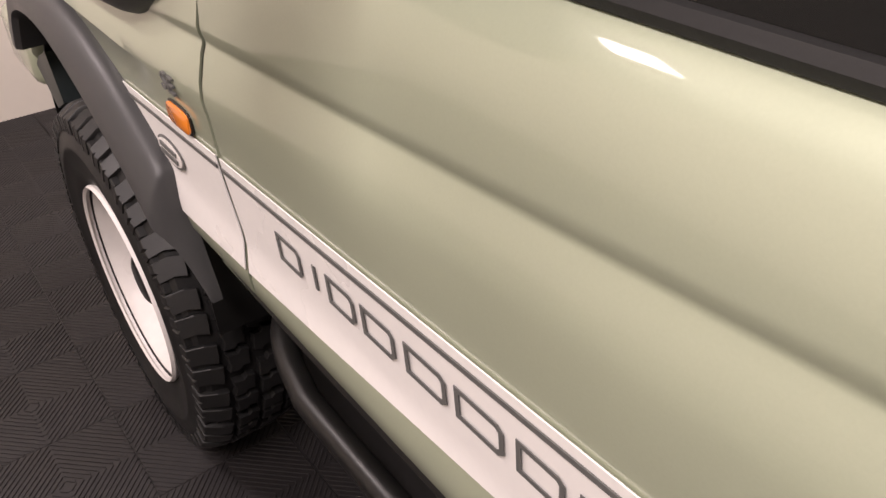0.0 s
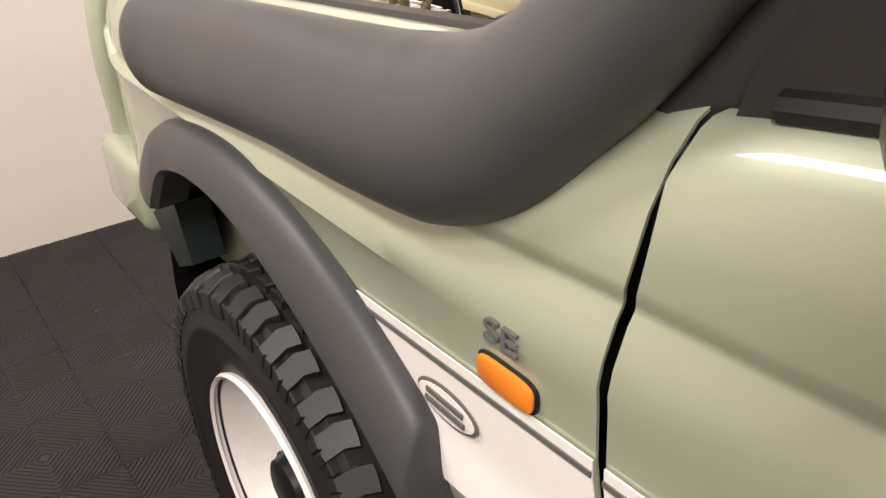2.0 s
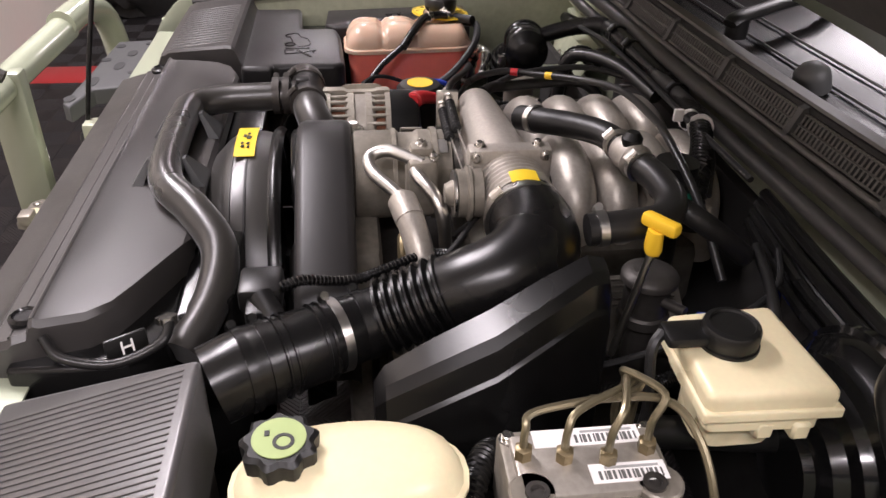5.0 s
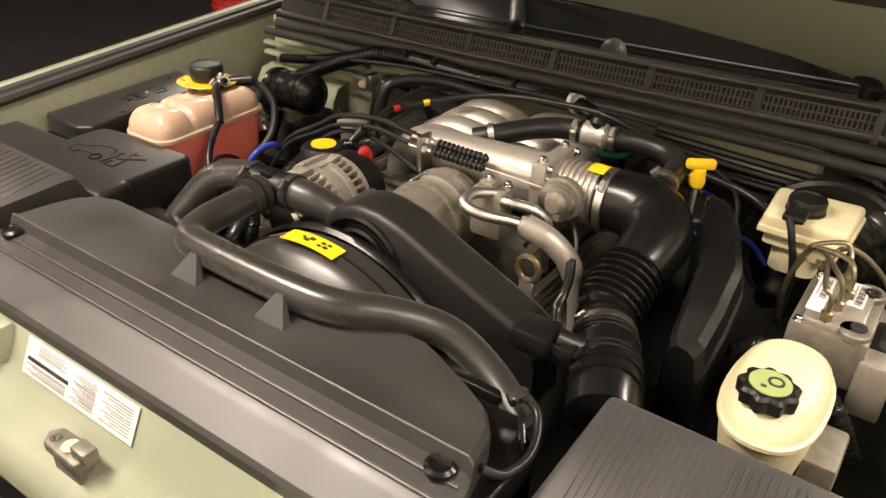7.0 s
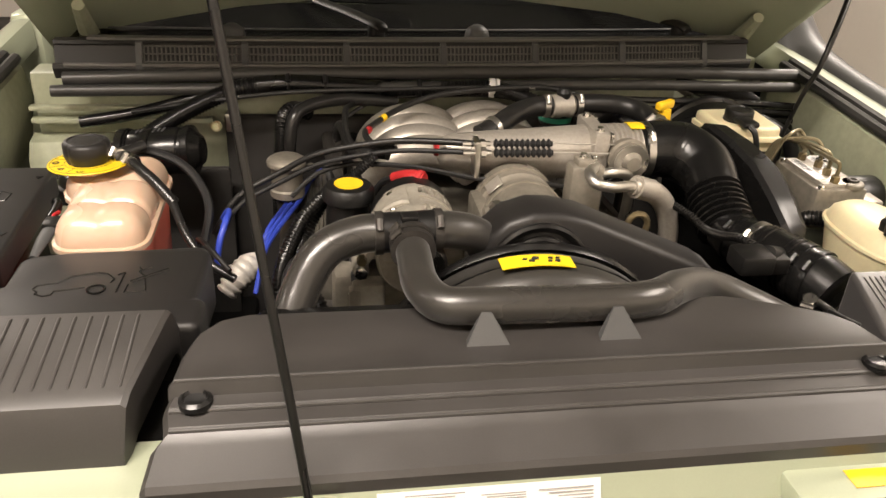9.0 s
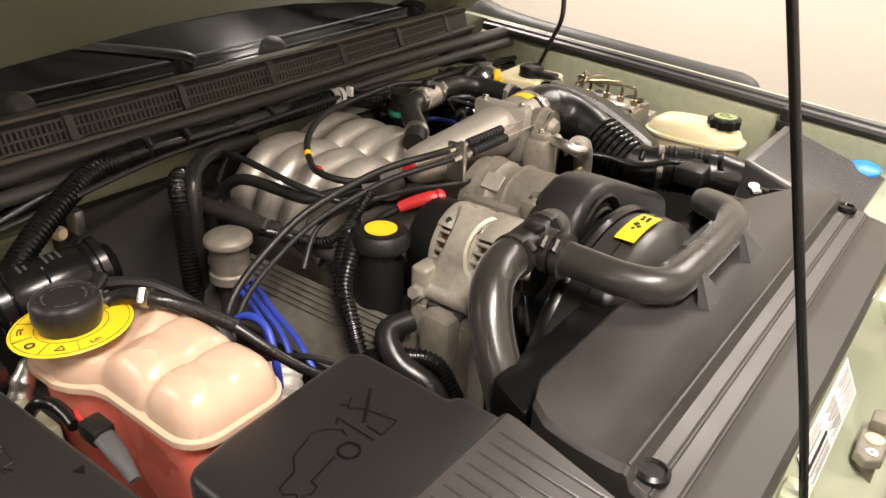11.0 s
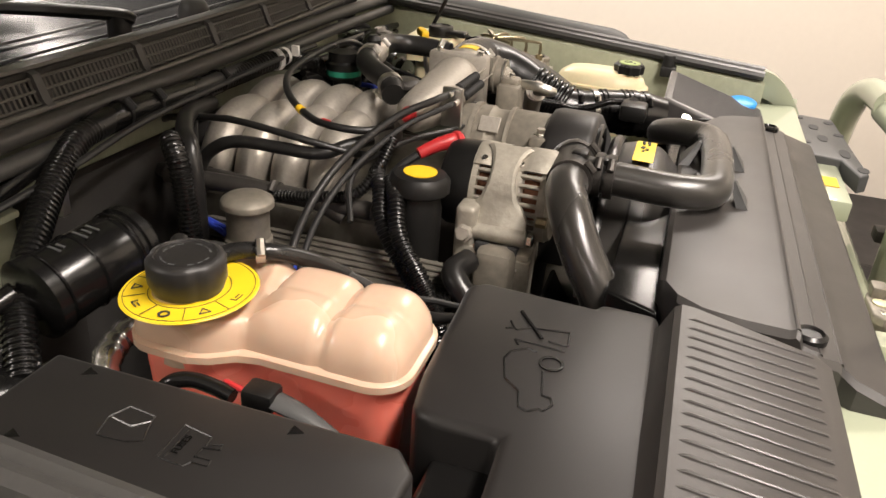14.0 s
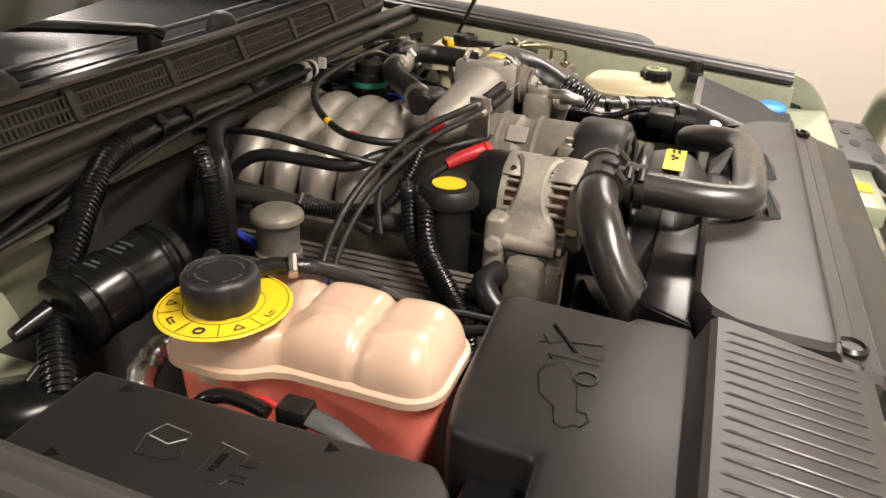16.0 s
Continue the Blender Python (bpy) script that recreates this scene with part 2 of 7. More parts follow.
def slab(outline, z0, z1, bevel=0.006, seg=3, tilt=None, bm=None):
    """A plate with the given outline (x, y); the upper rim is rounded. tilt(x, y): lift of the upper face."""
    own = bmesh.new()
    lo = [own.verts.new((x, y, z0)) for x, y in outline]
    hi = [own.verts.new((x, y, z1 + (tilt(x, y) if tilt else 0))) for x, y in outline]
    k = len(outline)
    top = own.faces.new(hi)
    own.faces.new(lo[::-1])
    for i in range(k):
        own.faces.new((lo[i], lo[(i + 1) % k], hi[(i + 1) % k], hi[i]))
    bmesh.ops.recalc_face_normals(own, faces=own.faces)
    if bevel:
        up = [e for e in own.edges if all(v in hi for v in e.verts)]
        side = [e for e in own.edges if (e.verts[0] in hi) != (e.verts[1] in hi)]
        bmesh.ops.bevel(own, geom=up + side, offset=bevel, segments=seg, affect="EDGES", profile=0.5)
    return join(bm, own)


def sheet(rows, thick=0.002):
    """A skin through rows of points, given a thickness."""
    bm = loft(rows, caps=False, closed=False)
    bmesh.ops.recalc_face_normals(bm, faces=bm.faces)
    bmesh.ops.solidify(bm, geom=list(bm.faces), thickness=thick)
    return bm


def round_rect(x0, x1, y0, y1, r, n=5):
    out = []
    for cx, cy, a0 in ((x1 - r, y1 - r, 0), (x0 + r, y1 - r, 90), (x0 + r, y0 + r, 180), (x1 - r, y0 + r, 270)):
        for i in range(n + 1):
            a = radians(a0 + 90 * i / n)
            out.append((cx + r * math.cos(a), cy + r * math.sin(a)))
    return out


def clamp_ring(p, axis, r, w=0.009, bm=None):
    p, axis = Vector(p), Vector(axis).normalized()
    bm = turned([(r, 0), (r + 0.0015, 0), (r + 0.0015, w), (r, w)], p - axis * w / 2, axis, 24, bm)
    u = axis.orthogonal().normalized()
    return rod(p + u * (r + 0.004) - axis.cross(u) * 0.008, p + u * (r + 0.004) + axis.cross(u) * 0.008, 0.005, seg=8, bm=bm)


# ---- the room ----
solo("floor", box(-3.7, 7.2, -6.3, 2.6, FLOOR - 0.16, FLOOR - 0.006), TILE, "dark rubber floor slab under the tiles", "floor", kind="structure")
solo("wall_front", box(-3.7, 7.2, 2.30, 2.45, FLOOR - 0.05, 2.9), WALLM, "plain cream-white painted wall before the car", "wall", kind="structure")
solo("wall_left", box(-3.75, -3.6, -6.2, 2.29, FLOOR - 0.05, 2.9), WALLM, "plain cream-white painted wall beside the car", "wall", kind="structure")
# wall_right is added: it closes the dark open side of the room
solo("wall_right", box(7.0, 7.15, -6.2, 2.29, FLOOR - 0.05, 2.9), DARKWALL, "added dark grey end wall for the open dark side of the room", "wall", kind="structure")
solo("wall_back", box(-3.7, 7.2, -6.35, -6.2, FLOOR - 0.05, 2.9), WALLM, "plain painted wall behind the car", "wall", kind="structure")
solo("ceiling", box(-3.75, 7.2, -6.35, 2.62, 2.9, 3.0), CEIL, "white painted ceiling with light panels", "ceiling", kind="structure")
for o in [o for o in scene.objects if o.type == "LIGHT"]:
    lx, ly = o.location.x, o.location.y
    fr = solo("ceiling_light", box(lx - o.data.size / 2 - 0.02, lx + o.data.size / 2 + 0.02, ly - o.data.size_y / 2 - 0.02, ly + o.data.size_y / 2 + 0.02, 2.86, 2.9, 0.004, 1), RIMWHITE, "white rectangular ceiling light panel", "ceiling light", "ceiling lights")

# ---- the car body ----
car = thing("car", "sage green off-road car with white stripe and open bonnet", "car")


RIGHT = 0.036  # the right wing stands this much further out


def wing_top(y):
    return 1.146 + (-0.225 - y) * 0.072


def crease(y):
    return 1.021 + (-0.42 - y) * 0.06


ARCH_Y = 0.25


def arch(y):
    """The height of the wheel opening's edge, or None beside it."""
    u = abs(y - ARCH_Y) / 0.44
    return None if u >= 1 else 0.58 + 0.305 * (1 - u ** 2.1) ** (1 / 2.1)


def lower_side(zc, zb=0.64):
    """The side below the waist crease: a bulge, a hollow and a flange above the sill."""
    rows = [(0.900, 0.64), (0.920, 0.668), (0.932, 0.692), (0.9345, 0.722), (0.9325, 0.745), (0.9275, 0.776), (0.9300, 0.83), (0.9335, 0.88), (0.9375, 0.935), (0.9405, zc - 0.066), (0.9385, zc - 0.045), (0.9305, zc - 0.013), (0.9268, zc - 0.003), (0.9262, zc + 0.001), (0.9272, zc + 0.005), (0.9300, zc + 0.013), (0.9305, zc + 0.020)]
    out, last = [], zb - 0.004
    for x, z in rows:
        last = max(z, last + 0.004)
        out.append((x, last))
    return out


SHUT = [(0.60, -0.412), (0.652, -0.415), (0.70, -0.428), (0.74, -0.431), (0.78, -0.428), (0.82, -0.415), (0.86, -0.407), (0.94, -0.406), (1.00, -0.408), (1.02, -0.410), (1.05, -0.416), (1.11, -0.4185), (1.147, -0.425), (1.20, -0.44)]


def lean(y, z):
    """How far the shut line between wing and door strays from a straight upright, fading out beside it."""
    at = SHUT[-1][1]
    for (z0, a), (z1, b) in zip(SHUT, SHUT[1:]):
        if z <= z1:
            at = a + (b - a) * max(0.0, z - z0) / (z1 - z0)
            break
    return (at + 0.4215) * max(0.0, 1 - abs(y + 0.42) / 0.12)


def side_row(y, sign, low=0.64):
    zt, zc = wing_top(y), crease(y)
    if y > 0.82:
        zt -= 10.0 * (y - 0.82) ** 2
        zc = min(zc, zt - 0.06)
    base = arch(y)
    zb = max(low, base) if base else low
    if y > 0.80:
        zb = 0.94
    waist = lower_side(zc, zb)
    zc = max(zc, waist[-1][1] - 0.02)
    prof = waist + [(0.921, zc + 0.02 + 0.4 * (zt - zc - 0.02)), (0.908, zc + 0.72 * (zt - zc)), (0.893, zt - 0.014), (0.878, zt - 0.003), (0.860, zt), (0.842, zt - 0.001), (0.838, zt - 0.02), (0.836, zt - 0.06)]
    f = max(0.0, (y - 0.62) / 0.28)
    inn = 0.06 * f * f
    side = RIGHT if sign > 0 else 0.0
    return [(sign * (x - inn) + side, y + lean(y, z), z) for x, z in prof]


def wing(sign, parent):
    ys = [-0.4165] + [-0.40 + 0.025 * i for i in range(49)] + [0.82, 0.84, 0.86, 0.88, 0.895, 0.905]
    return part("wing", sheet([side_row(y, sign) for y in ys], 0.003), PAINT, parent)


wing(-1, car)
wing(1, car)


def door_top(y):
    return 1.152 + 0.028 * min(1.0, max(0.0, -0.43 - y) / 0.2) ** 0.8


def door_row(y):
    zc, zt = crease(y), door_top(y)
    prof = lower_side(zc) + [(0.928, zt - 0.078), (0.9235, zt - 0.036), (0.914, zt - 0.021), (0.904, zt - 0.007), (0.895, zt - 0.001), (0.880, zt)]
    return [(-x, y + lean(y, z), z) for x, z in prof]


door = part("door", sheet([door_row(-0.4265 - 0.03 * i) for i in range(46)], 0.003), PAINT, car)
# black backing box: paints the shade inside the shut gap
part("door_edge", box(-0.900, -0.86, -0.47, -0.40, 0.66, 1.13, 0.004), INK_AND_SHADE, car)
part("window_seal", tube([(-0.892, -0.47 - 0.12 * i, door_top(-0.47 - 0.12 * i) + 0.006) for i in range(11)], 0.010, 8, 2), RUBBER, door)
part("window", sheet([[(-0.895 + 0.09 * k / 3, y, 1.195 + 0.42 * k / 3) for k in range(4)] for y in (-1.8, -1.2, -0.62)], 0.004), GLASS, door)

# wheel with a chunky tyre
wheel = new("wheel")
wheel.parent = car
wheel.location = (-0.845, ARCH_Y, FLOOR + 0.40)


def tyre_mesh():
    prof = [(0.222, -0.105), (0.262, -0.122), (0.300, -0.127), (0.304, -0.130), (0.312, -0.130), (0.316, -0.127), (0.345, -0.124), (0.366, -0.114), (0.381, -0.096), (0.385, 0), (0.381, 0.096), (0.366, 0.114), (0.345, 0.124), (0.316, 0.127), (0.312, 0.130), (0.304, 0.130), (0.300, 0.127), (0.262, 0.122), (0.222, 0.105), (0.21, 0.09), (0.21, -0.09)]
    n = 72
    rings = [[(w * 0.87 - 0.012, r * math.cos(a), r * math.sin(a)) for r, w in prof] for a in [2 * math.pi * k / n for k in range(n)]]
    rings.append(rings[0])
    bm = loft(rings, caps=False)
    bmesh.ops.remove_doubles(bm, verts=bm.verts, dist=1e-5)
    return bm


def tread_mesh(outline, z0, z1, drop=0.0):
    """One tread block: outline in (across, along), bent down towards the shoulder."""
    b = bmesh.new()
    rings = []
    for z, k in ((z0, 1.0), (z1 - 0.002, 0.97), (z1, 0.90)):
        cx, cy = sum(p[0] for p in outline) / len(outline), sum(p[1] for p in outline) / len(outline)
        ring = []
        for x, y in outline:
            px, py = cx + (x - cx) * k, cy + (y - cy) * k
            ring.append((px * 0.87, py, z - drop * max(0.0, abs(px) - 0.085) - py * py * 1.25))
        rings.append(ring)
    loft(rings, bm=b)
    return b


tyre = part("tyre", tyre_mesh(), RUBBER, wheel)
rim_bm = turned([(0.216, 0.114), (0.222, 0.119), (0.226, 0.112), (0.222, 0.10), (0.215, 0.10), (0.206, 0.085), (0.198, 0.02), (0.186, -0.005), (0.15, 0.018), (0.11, 0.030), (0.085, 0.036), (0.083, 0.02)], (0, 0, 0), (-1, 0, 0), 48, caps=False)
part("rim", rim_bm, RIMWHITE, wheel, "white steel wheel rim")
part("hub", turned([(0.082, 0.02), (0.08, 0.05), (0.06, 0.06), (0.055, 0.085), (0.045, 0.09), (0.001, 0.09)], (0, 0, 0), (-1, 0, 0), 24), BLACK, wheel, "black hub centre")
for k in range(5):
    a = 2 * math.pi * k / 5
    part("wheel_nut", turned([(0.013, 0.03), (0.013, 0.062), (0.009, 0.068), (0.001, 0.068)], (0, 0.066 * math.cos(a) * 1.0, 0.066 * math.sin(a)), (-1, 0, 0), 6), BLACK, wheel)
# slots are not cut: dark discs give the shade inside them
for k in range(8):
    a = 2 * math.pi * (k + 0.5) / 8
    part("rim_slot", turned([(0.016, 0.033), (0.016, 0.0395), (0.001, 0.0395)], (0, 0.128 * math.cos(a), 0.128 * math.sin(a)), (-1, 0, 0), 14), INK_AND_SHADE, wheel)
for wx, wy in ((0.845, ARCH_Y), (-0.845, -2.29), (0.845, -2.29)):
    w = copy_thing(wheel, pose(wx, wy, FLOOR + 0.40, 0, 0, 0 if wx < 0 else 180))
    w.parent = car


# tread blocks of the front tyre: two staggered inner rows, shoulder blocks and side lugs
BLOCKS = {
    "inner": ([(0.004, -0.020), (0.022, -0.026), (0.030, -0.018), (0.055, -0.022), (0.052, 0.004), (0.058, 0.016), (0.034, 0.021), (0.026, 0.012), (0.008, 0.016)], 0.376, 0.398, 0.0),
    "shoulder": ([(0.064, -0.018), (0.090, -0.024), (0.126, -0.020), (0.128, -0.004), (0.122, 0.000), (0.128, 0.004), (0.126, 0.018), (0.094, 0.015), (0.070, 0.022), (0.066, 0.004)], 0.366, 0.395, 0.55),
}
for row, (kind_of, side, shift) in enumerate((("inner", 1, 0.0), ("inner", -1, 0.5), ("shoulder", 1, 0.3), ("shoulder", -1, 0.8))):
    outline, z0, z1, drop = BLOCKS[kind_of]
    pts = [(side * x, side * y) for x, y in outline]
    me = smooth_mesh(tread_mesh(pts, z0, z1, drop), "tread_block", 30)
    me.materials.append(RUBBER)
    for k in range(44):
        o = new("tread_block", me)
        o.parent = wheel
        o.matrix_local = Matrix.Translation((-0.012, 0, 0)) @ Matrix.Rotation(2 * math.pi * (k + shift + 0.12 * (k % 2)) / 44, 4, "X")
for side in (-1, 1):
    lug = box(-0.009, 0.009, -0.012, 0.012, 0.340, 0.372, 0.003, 1)
    me = smooth_mesh(move(lug, Matrix.Translation((side * 0.098, 0, 0))), "side_lug", 30)
    me.materials.append(RUBBER)
    for k in range(44):
        o = new("side_lug", me)
        o.parent = wheel
        o.matrix_local = Matrix.Translation((-0.012, 0, 0)) @ Matrix.Rotation(2 * math.pi * (k + 0.3) / 44, 4, "X")


# wheel arch flare and liner
FLARE_IN = [(0.478, 0.770), (0.447, 0.810), (0.385, 0.864), (0.276, 0.892), (0.150, 0.886), (0.016, 0.838), (-0.096, 0.776), (-0.160, 0.732), (-0.200, 0.698), (-0.216, 0.680), (-0.229, 0.662), (-0.246, 0.628), (-0.268, 0.580)]
FLARE_OUT = [(0.622, 0.770), (0.600, 0.805), (0.510, 0.885), (0.390, 0.935), (0.218, 0.949), (0.070, 0.925), (-0.050, 0.880), (-0.140, 0.826), (-0.192, 0.786), (-0.206, 0.758), (-0.216, 0.718), (-0.237, 0.664), (-0.262, 0.602)]


def flare(sign):
    inner = spline([(0, y, z) for y, z in FLARE_IN], 5)
    outer = spline([(0, y, z) for y, z in FLARE_OUT], 5)
    rings = []
    last = len(inner) - 1
    for i, (p, q) in enumerate(zip(inner, outer)):
        ring = []
        flat = 1 - 0.7 * max(0.0, (i / last - 0.68) / 0.32)
        for x, k in ((0.925, 0.0), (0.974, -0.03), (0.984, 0.06), (0.982, 0.30), (0.972, 0.66), (0.958, 0.92), (0.944, 1.0), (0.925, 0.94)):
            v = p.lerp(q, k)
            ring.append((sign * (0.925 + (x - 0.925) * flat), v.y, v.z))
        rings.append(ring)
    return loft(rings)


for s in (-1, 1):
    part("wheel_arch_flare", flare(s), FLARE, car, "matt black plastic wheel arch flare")
    rows = []
    for i in range(21):
        a = math.pi * i / 20
        rows.append([(s * x, ARCH_Y + 0.44 * math.cos(a), 0.45 + 0.43 * math.sin(a)) for x in (0.60, 0.92)])
    part("wheel_arch_liner", sheet(rows, 0.004), BLACK, car)
    part("chassis_side", box(s * 0.40, s * 0.62, -2.6, 0.9, 0.30, 0.62, 0.01), BLACK, car)
part("sill", sheet([[(-0.905, y, 0.662), (-0.902, y, 0.62), (-0.885, y, 0.575), (-0.845, y, 0.548), (-0.80, y, 0.545)] for y in (-0.235, -0.6, -1.2, -2.0)], 0.004), PAINT, car)
part("sill_strip", tube([(-0.908, -0.22, 0.668), (-0.914, -0.5, 0.662), (-0.914, -1.0, 0.662), (-0.914, -1.8, 0.665)], 0.010, 8, 4), BLACK, car, "black rubber strip under the door")
part("underbody", box(-0.82, 0.82, -2.6, -0.25, 0.30, 0.62, 0.02), BLACK, car)
part("rock_slider", tube([(-0.78, -0.20, 0.47), (-0.84, -0.27, 0.475), (-0.880, -0.40, 0.47), (-0.888, -0.6, 0.468), (-0.888, -1.9, 0.47)], 0.022, 12, 4), BLACK, car)


# decals on the side
def on_side(y, z, lift=0.0035):
    prof = [(b, a) for a, b in lower_side(crease(y))]
    for (z0, x0), (z1, x1) in zip(prof, prof[1:]):
        if z <= z1:
            return -(x0 + (x1 - x0) * (z - z0) / (z1 - z0)) - lift
    return -0.9305 - lift


def band(y0, y1, zl, zh, lift=0.0035, n=14, thick=0.0015):
    rows = []
    for i in range(n + 1):
        y = y0 + (y1 - y0) * i / n
        a, b = zl(y), zh(y)
        rows.append([(on_side(y, z, lift), y + lean(y, z), z) for z in [a + (b - a) * k / 8 for k in range(9)]])
    return sheet(rows, thick)


def stripe_hi(y):
    return 0.868 - 0.044 * (y + 0.04)


def stripe_lo(y):
    return 0.715 - 0.068 * (y + 0.17)


stripe = part("stripe", band(-0.4165, -0.19, stripe_lo, stripe_hi), WHITE, car, "white side stripe decal")
part("stripe", band(-0.19, -0.05, lambda y: max(stripe_lo(y), stripe_hi(y) - 0.14 + (y + 0.19) * 0.9), stripe_hi), WHITE, car)
part("stripe", band(-1.75, -0.4275, stripe_lo, stripe_hi), WHITE, car)
for y0, y1 in ((-0.4165, -0.075), (-1.75, -0.4275)):
    part("stripe_line", band(y0, y1, lambda y: stripe_hi(y) - 0.017, lambda y: stripe_hi(y) - 0.011, 0.0055), GREYINK, car, "thin dark line along the stripe")


MARKS = {
    "frame": ([(0, 0), (0, 1), (0.9, 1), (1, 0.85), (1, 0.15), (0.9, 0), (0, 0)], True),
    "bar": ([(0.5, 0), (0.5, 1)], False),
}


def mark(shape, y0, w, t=0.0056):
    """One plain block mark of the lettering's size on the stripe: a mitred stroke; y runs backwards."""
    h0, h1 = stripe_hi(y0) - 0.076, stripe_hi(y0) - 0.044
    path, closed = MARKS[shape]
    pts = [Vector((y0 - w * a, h0 + (h1 - h0) * b)) for a, b in path]
    left, right = [], []
    last = len(pts) - 1
    for i, p in enumerate(pts):
        before = pts[i - 1] if i else (pts[last - 1] if closed else None)
        after = pts[i + 1] if i < last else (pts[1] if closed else None)
        d0 = (p - before).normalized() if before else (after - p).normalized()
        d1 = (after - p).normalized() if after else d0
        n = Vector((-d0.y - d1.y, d0.x + d1.x)).normalized()
        n *= min(1.6, 1 / max(0.3, n.dot(Vector((-d0.y, d0.x))))) * t / 2
        left.append(p + n)
        right.append(p - n)
    rows = [[(on_side(q.x, q.y, 0.0058), q.x, q.y) for q in (a, a.lerp(b, 0.5), b)] for a, b in zip(left, right)]
    return sheet(rows, 0.001)


for shape, y0, w in (("frame", -0.542, 0.046), ("bar", -0.617, 0.01), ("frame", -0.649, 0.046), ("frame", -0.714, 0.049), ("frame", -0.785, 0.054), ("frame", -0.857, 0.055), ("frame", -0.932, 0.046), ("frame", -0.998, 0.05), ("frame", -1.066, 0.05)):
    part("stripe_mark", mark(shape, y0, w), GREYINK, car)

# indicator, badge, oval
def oval_plate(y, z, ry, rz, lift, thick, n=32, power=2.0):
    pts = []
    for k in range(n):
        a = 2 * math.pi * k / n
        pts.append((math.copysign(abs(math.cos(a)) ** (2 / power), math.cos(a)) * ry, math.copysign(abs(math.sin(a)) ** (2 / power), math.sin(a)) * rz))
    x = on_side(y, z, lift)
    rings = [[(x, y + a, z + b) for a, b in pts], [(x - thick * 0.7, y + a, z + b) for a, b in pts], [(x - thick, y + a * 0.93, z + b * 0.88) for a, b in pts]]
    return loft(rings)


ind = part("side_indicator", oval_plate(-0.306, 0.899, 0.037, 0.0175, 0.0, 0.004, power=4), BLACK, car, "black bezel of the side indicator")
part("lens", oval_plate(-0.306, 0.899, 0.0345, 0.0150, 0.0035, 0.004, power=4), ORANGE, ind, "orange ribbed lens")
ov = part("oval_badge", oval_plate(-0.220, 0.814, 0.047, 0.021, 0.005, 0.0015), GREYINK, car, "grey oval badge with a pale rim")
part("badge_field", oval_plate(-0.220, 0.814, 0.043, 0.017, 0.0068, 0.001), RIMWHITE, ov)
for dz, w in ((0.006, 0.028), (-0.005, 0.030)):
    part("badge_bar", box(on_side(-0.220, 0.814, 0.010), on_side(-0.220, 0.814, 0.0075), -0.220 - w, -0.220 + w, 0.814 + dz - 0.003, 0.814 + dz + 0.003), GREYINK, ov)


def text_mesh(txt, size, depth, m):
    cu = bpy.data.curves.new("txt", "FONT")
    cu.body, cu.size, cu.extrude, cu.align_x, cu.align_y = txt, size, depth, "CENTER", "CENTER"
    tmp = bpy.data.objects.new("txt", cu)
    me = tmp.to_mesh().copy()
    bm = bmesh.new()
    bm.from_mesh(me)
    move(bm, m)
    bpy.data.objects.remove(tmp)
    bpy.data.curves.remove(cu)
    bpy.data.meshes.remove(me)
    return bm


SIDE_TEXT = Matrix(((0, 0, -1, 0), (-1, 0, 0, 0), (0, 1, 0, 0), (0, 0, 0, 1)))
part("trim_badge", text_mesh("SE", 0.038, 0.002, Matrix.Translation((on_side(-0.303, 0.943, 0.003), -0.303, 0.943)) @ SIDE_TEXT @ Matrix.Diagonal((1.15, 0.85, 1, 1))), GREYINK, car, "dark trim level letters", 20)

# mirror, pillar, snorkel
mirror = part("door_mirror", box(-1.125, -0.955, -0.740, -0.600, 1.208, 1.400, 0.045, 6), SATIN, car, "black door mirror housing")
part("mirror_arm", box(-0.965, -0.88, -0.700, -0.640, 1.214, 1.244, 0.008), SATIN, mirror)
part("mirror_rim", box(-1.106, -0.972, -0.748, -0.732, 1.232, 1.384, 0.006), TRIM, mirror)
part("mirror_glass", box(-1.098, -0.980, -0.752, -0.747, 1.240, 1.376, 0.0), GLASS, mirror)
part("window_corner", sheet([[(-0.893, -0.443, 1.150), (-0.892, -0.448, 1.175), (-0.884, -0.475, 1.24), (-0.862, -0.55, 1.40)], [(-0.893, -0.50, 1.158), (-0.892, -0.50, 1.18), (-0.886, -0.51, 1.24), (-0.864, -0.57, 1.40)], [(-0.893, -0.565, 1.166), (-0.892, -0.565, 1.19), (-0.887, -0.565, 1.25), (-0.866, -0.60, 1.40)]], 0.008), COWL, car, "black plastic trim before the side window")
# pillar colour is the shade between snorkel and window trim
part("pillar", tube([(-0.855, -0.38, 1.13), (-0.83, -0.50, 1.28), (-0.80, -0.66, 1.45), (-0.74, -0.95, 1.70)], 0.042, 10, 4), INK_AND_SHADE, car, "windscreen pillar painted black for the shade behind the snorkel")

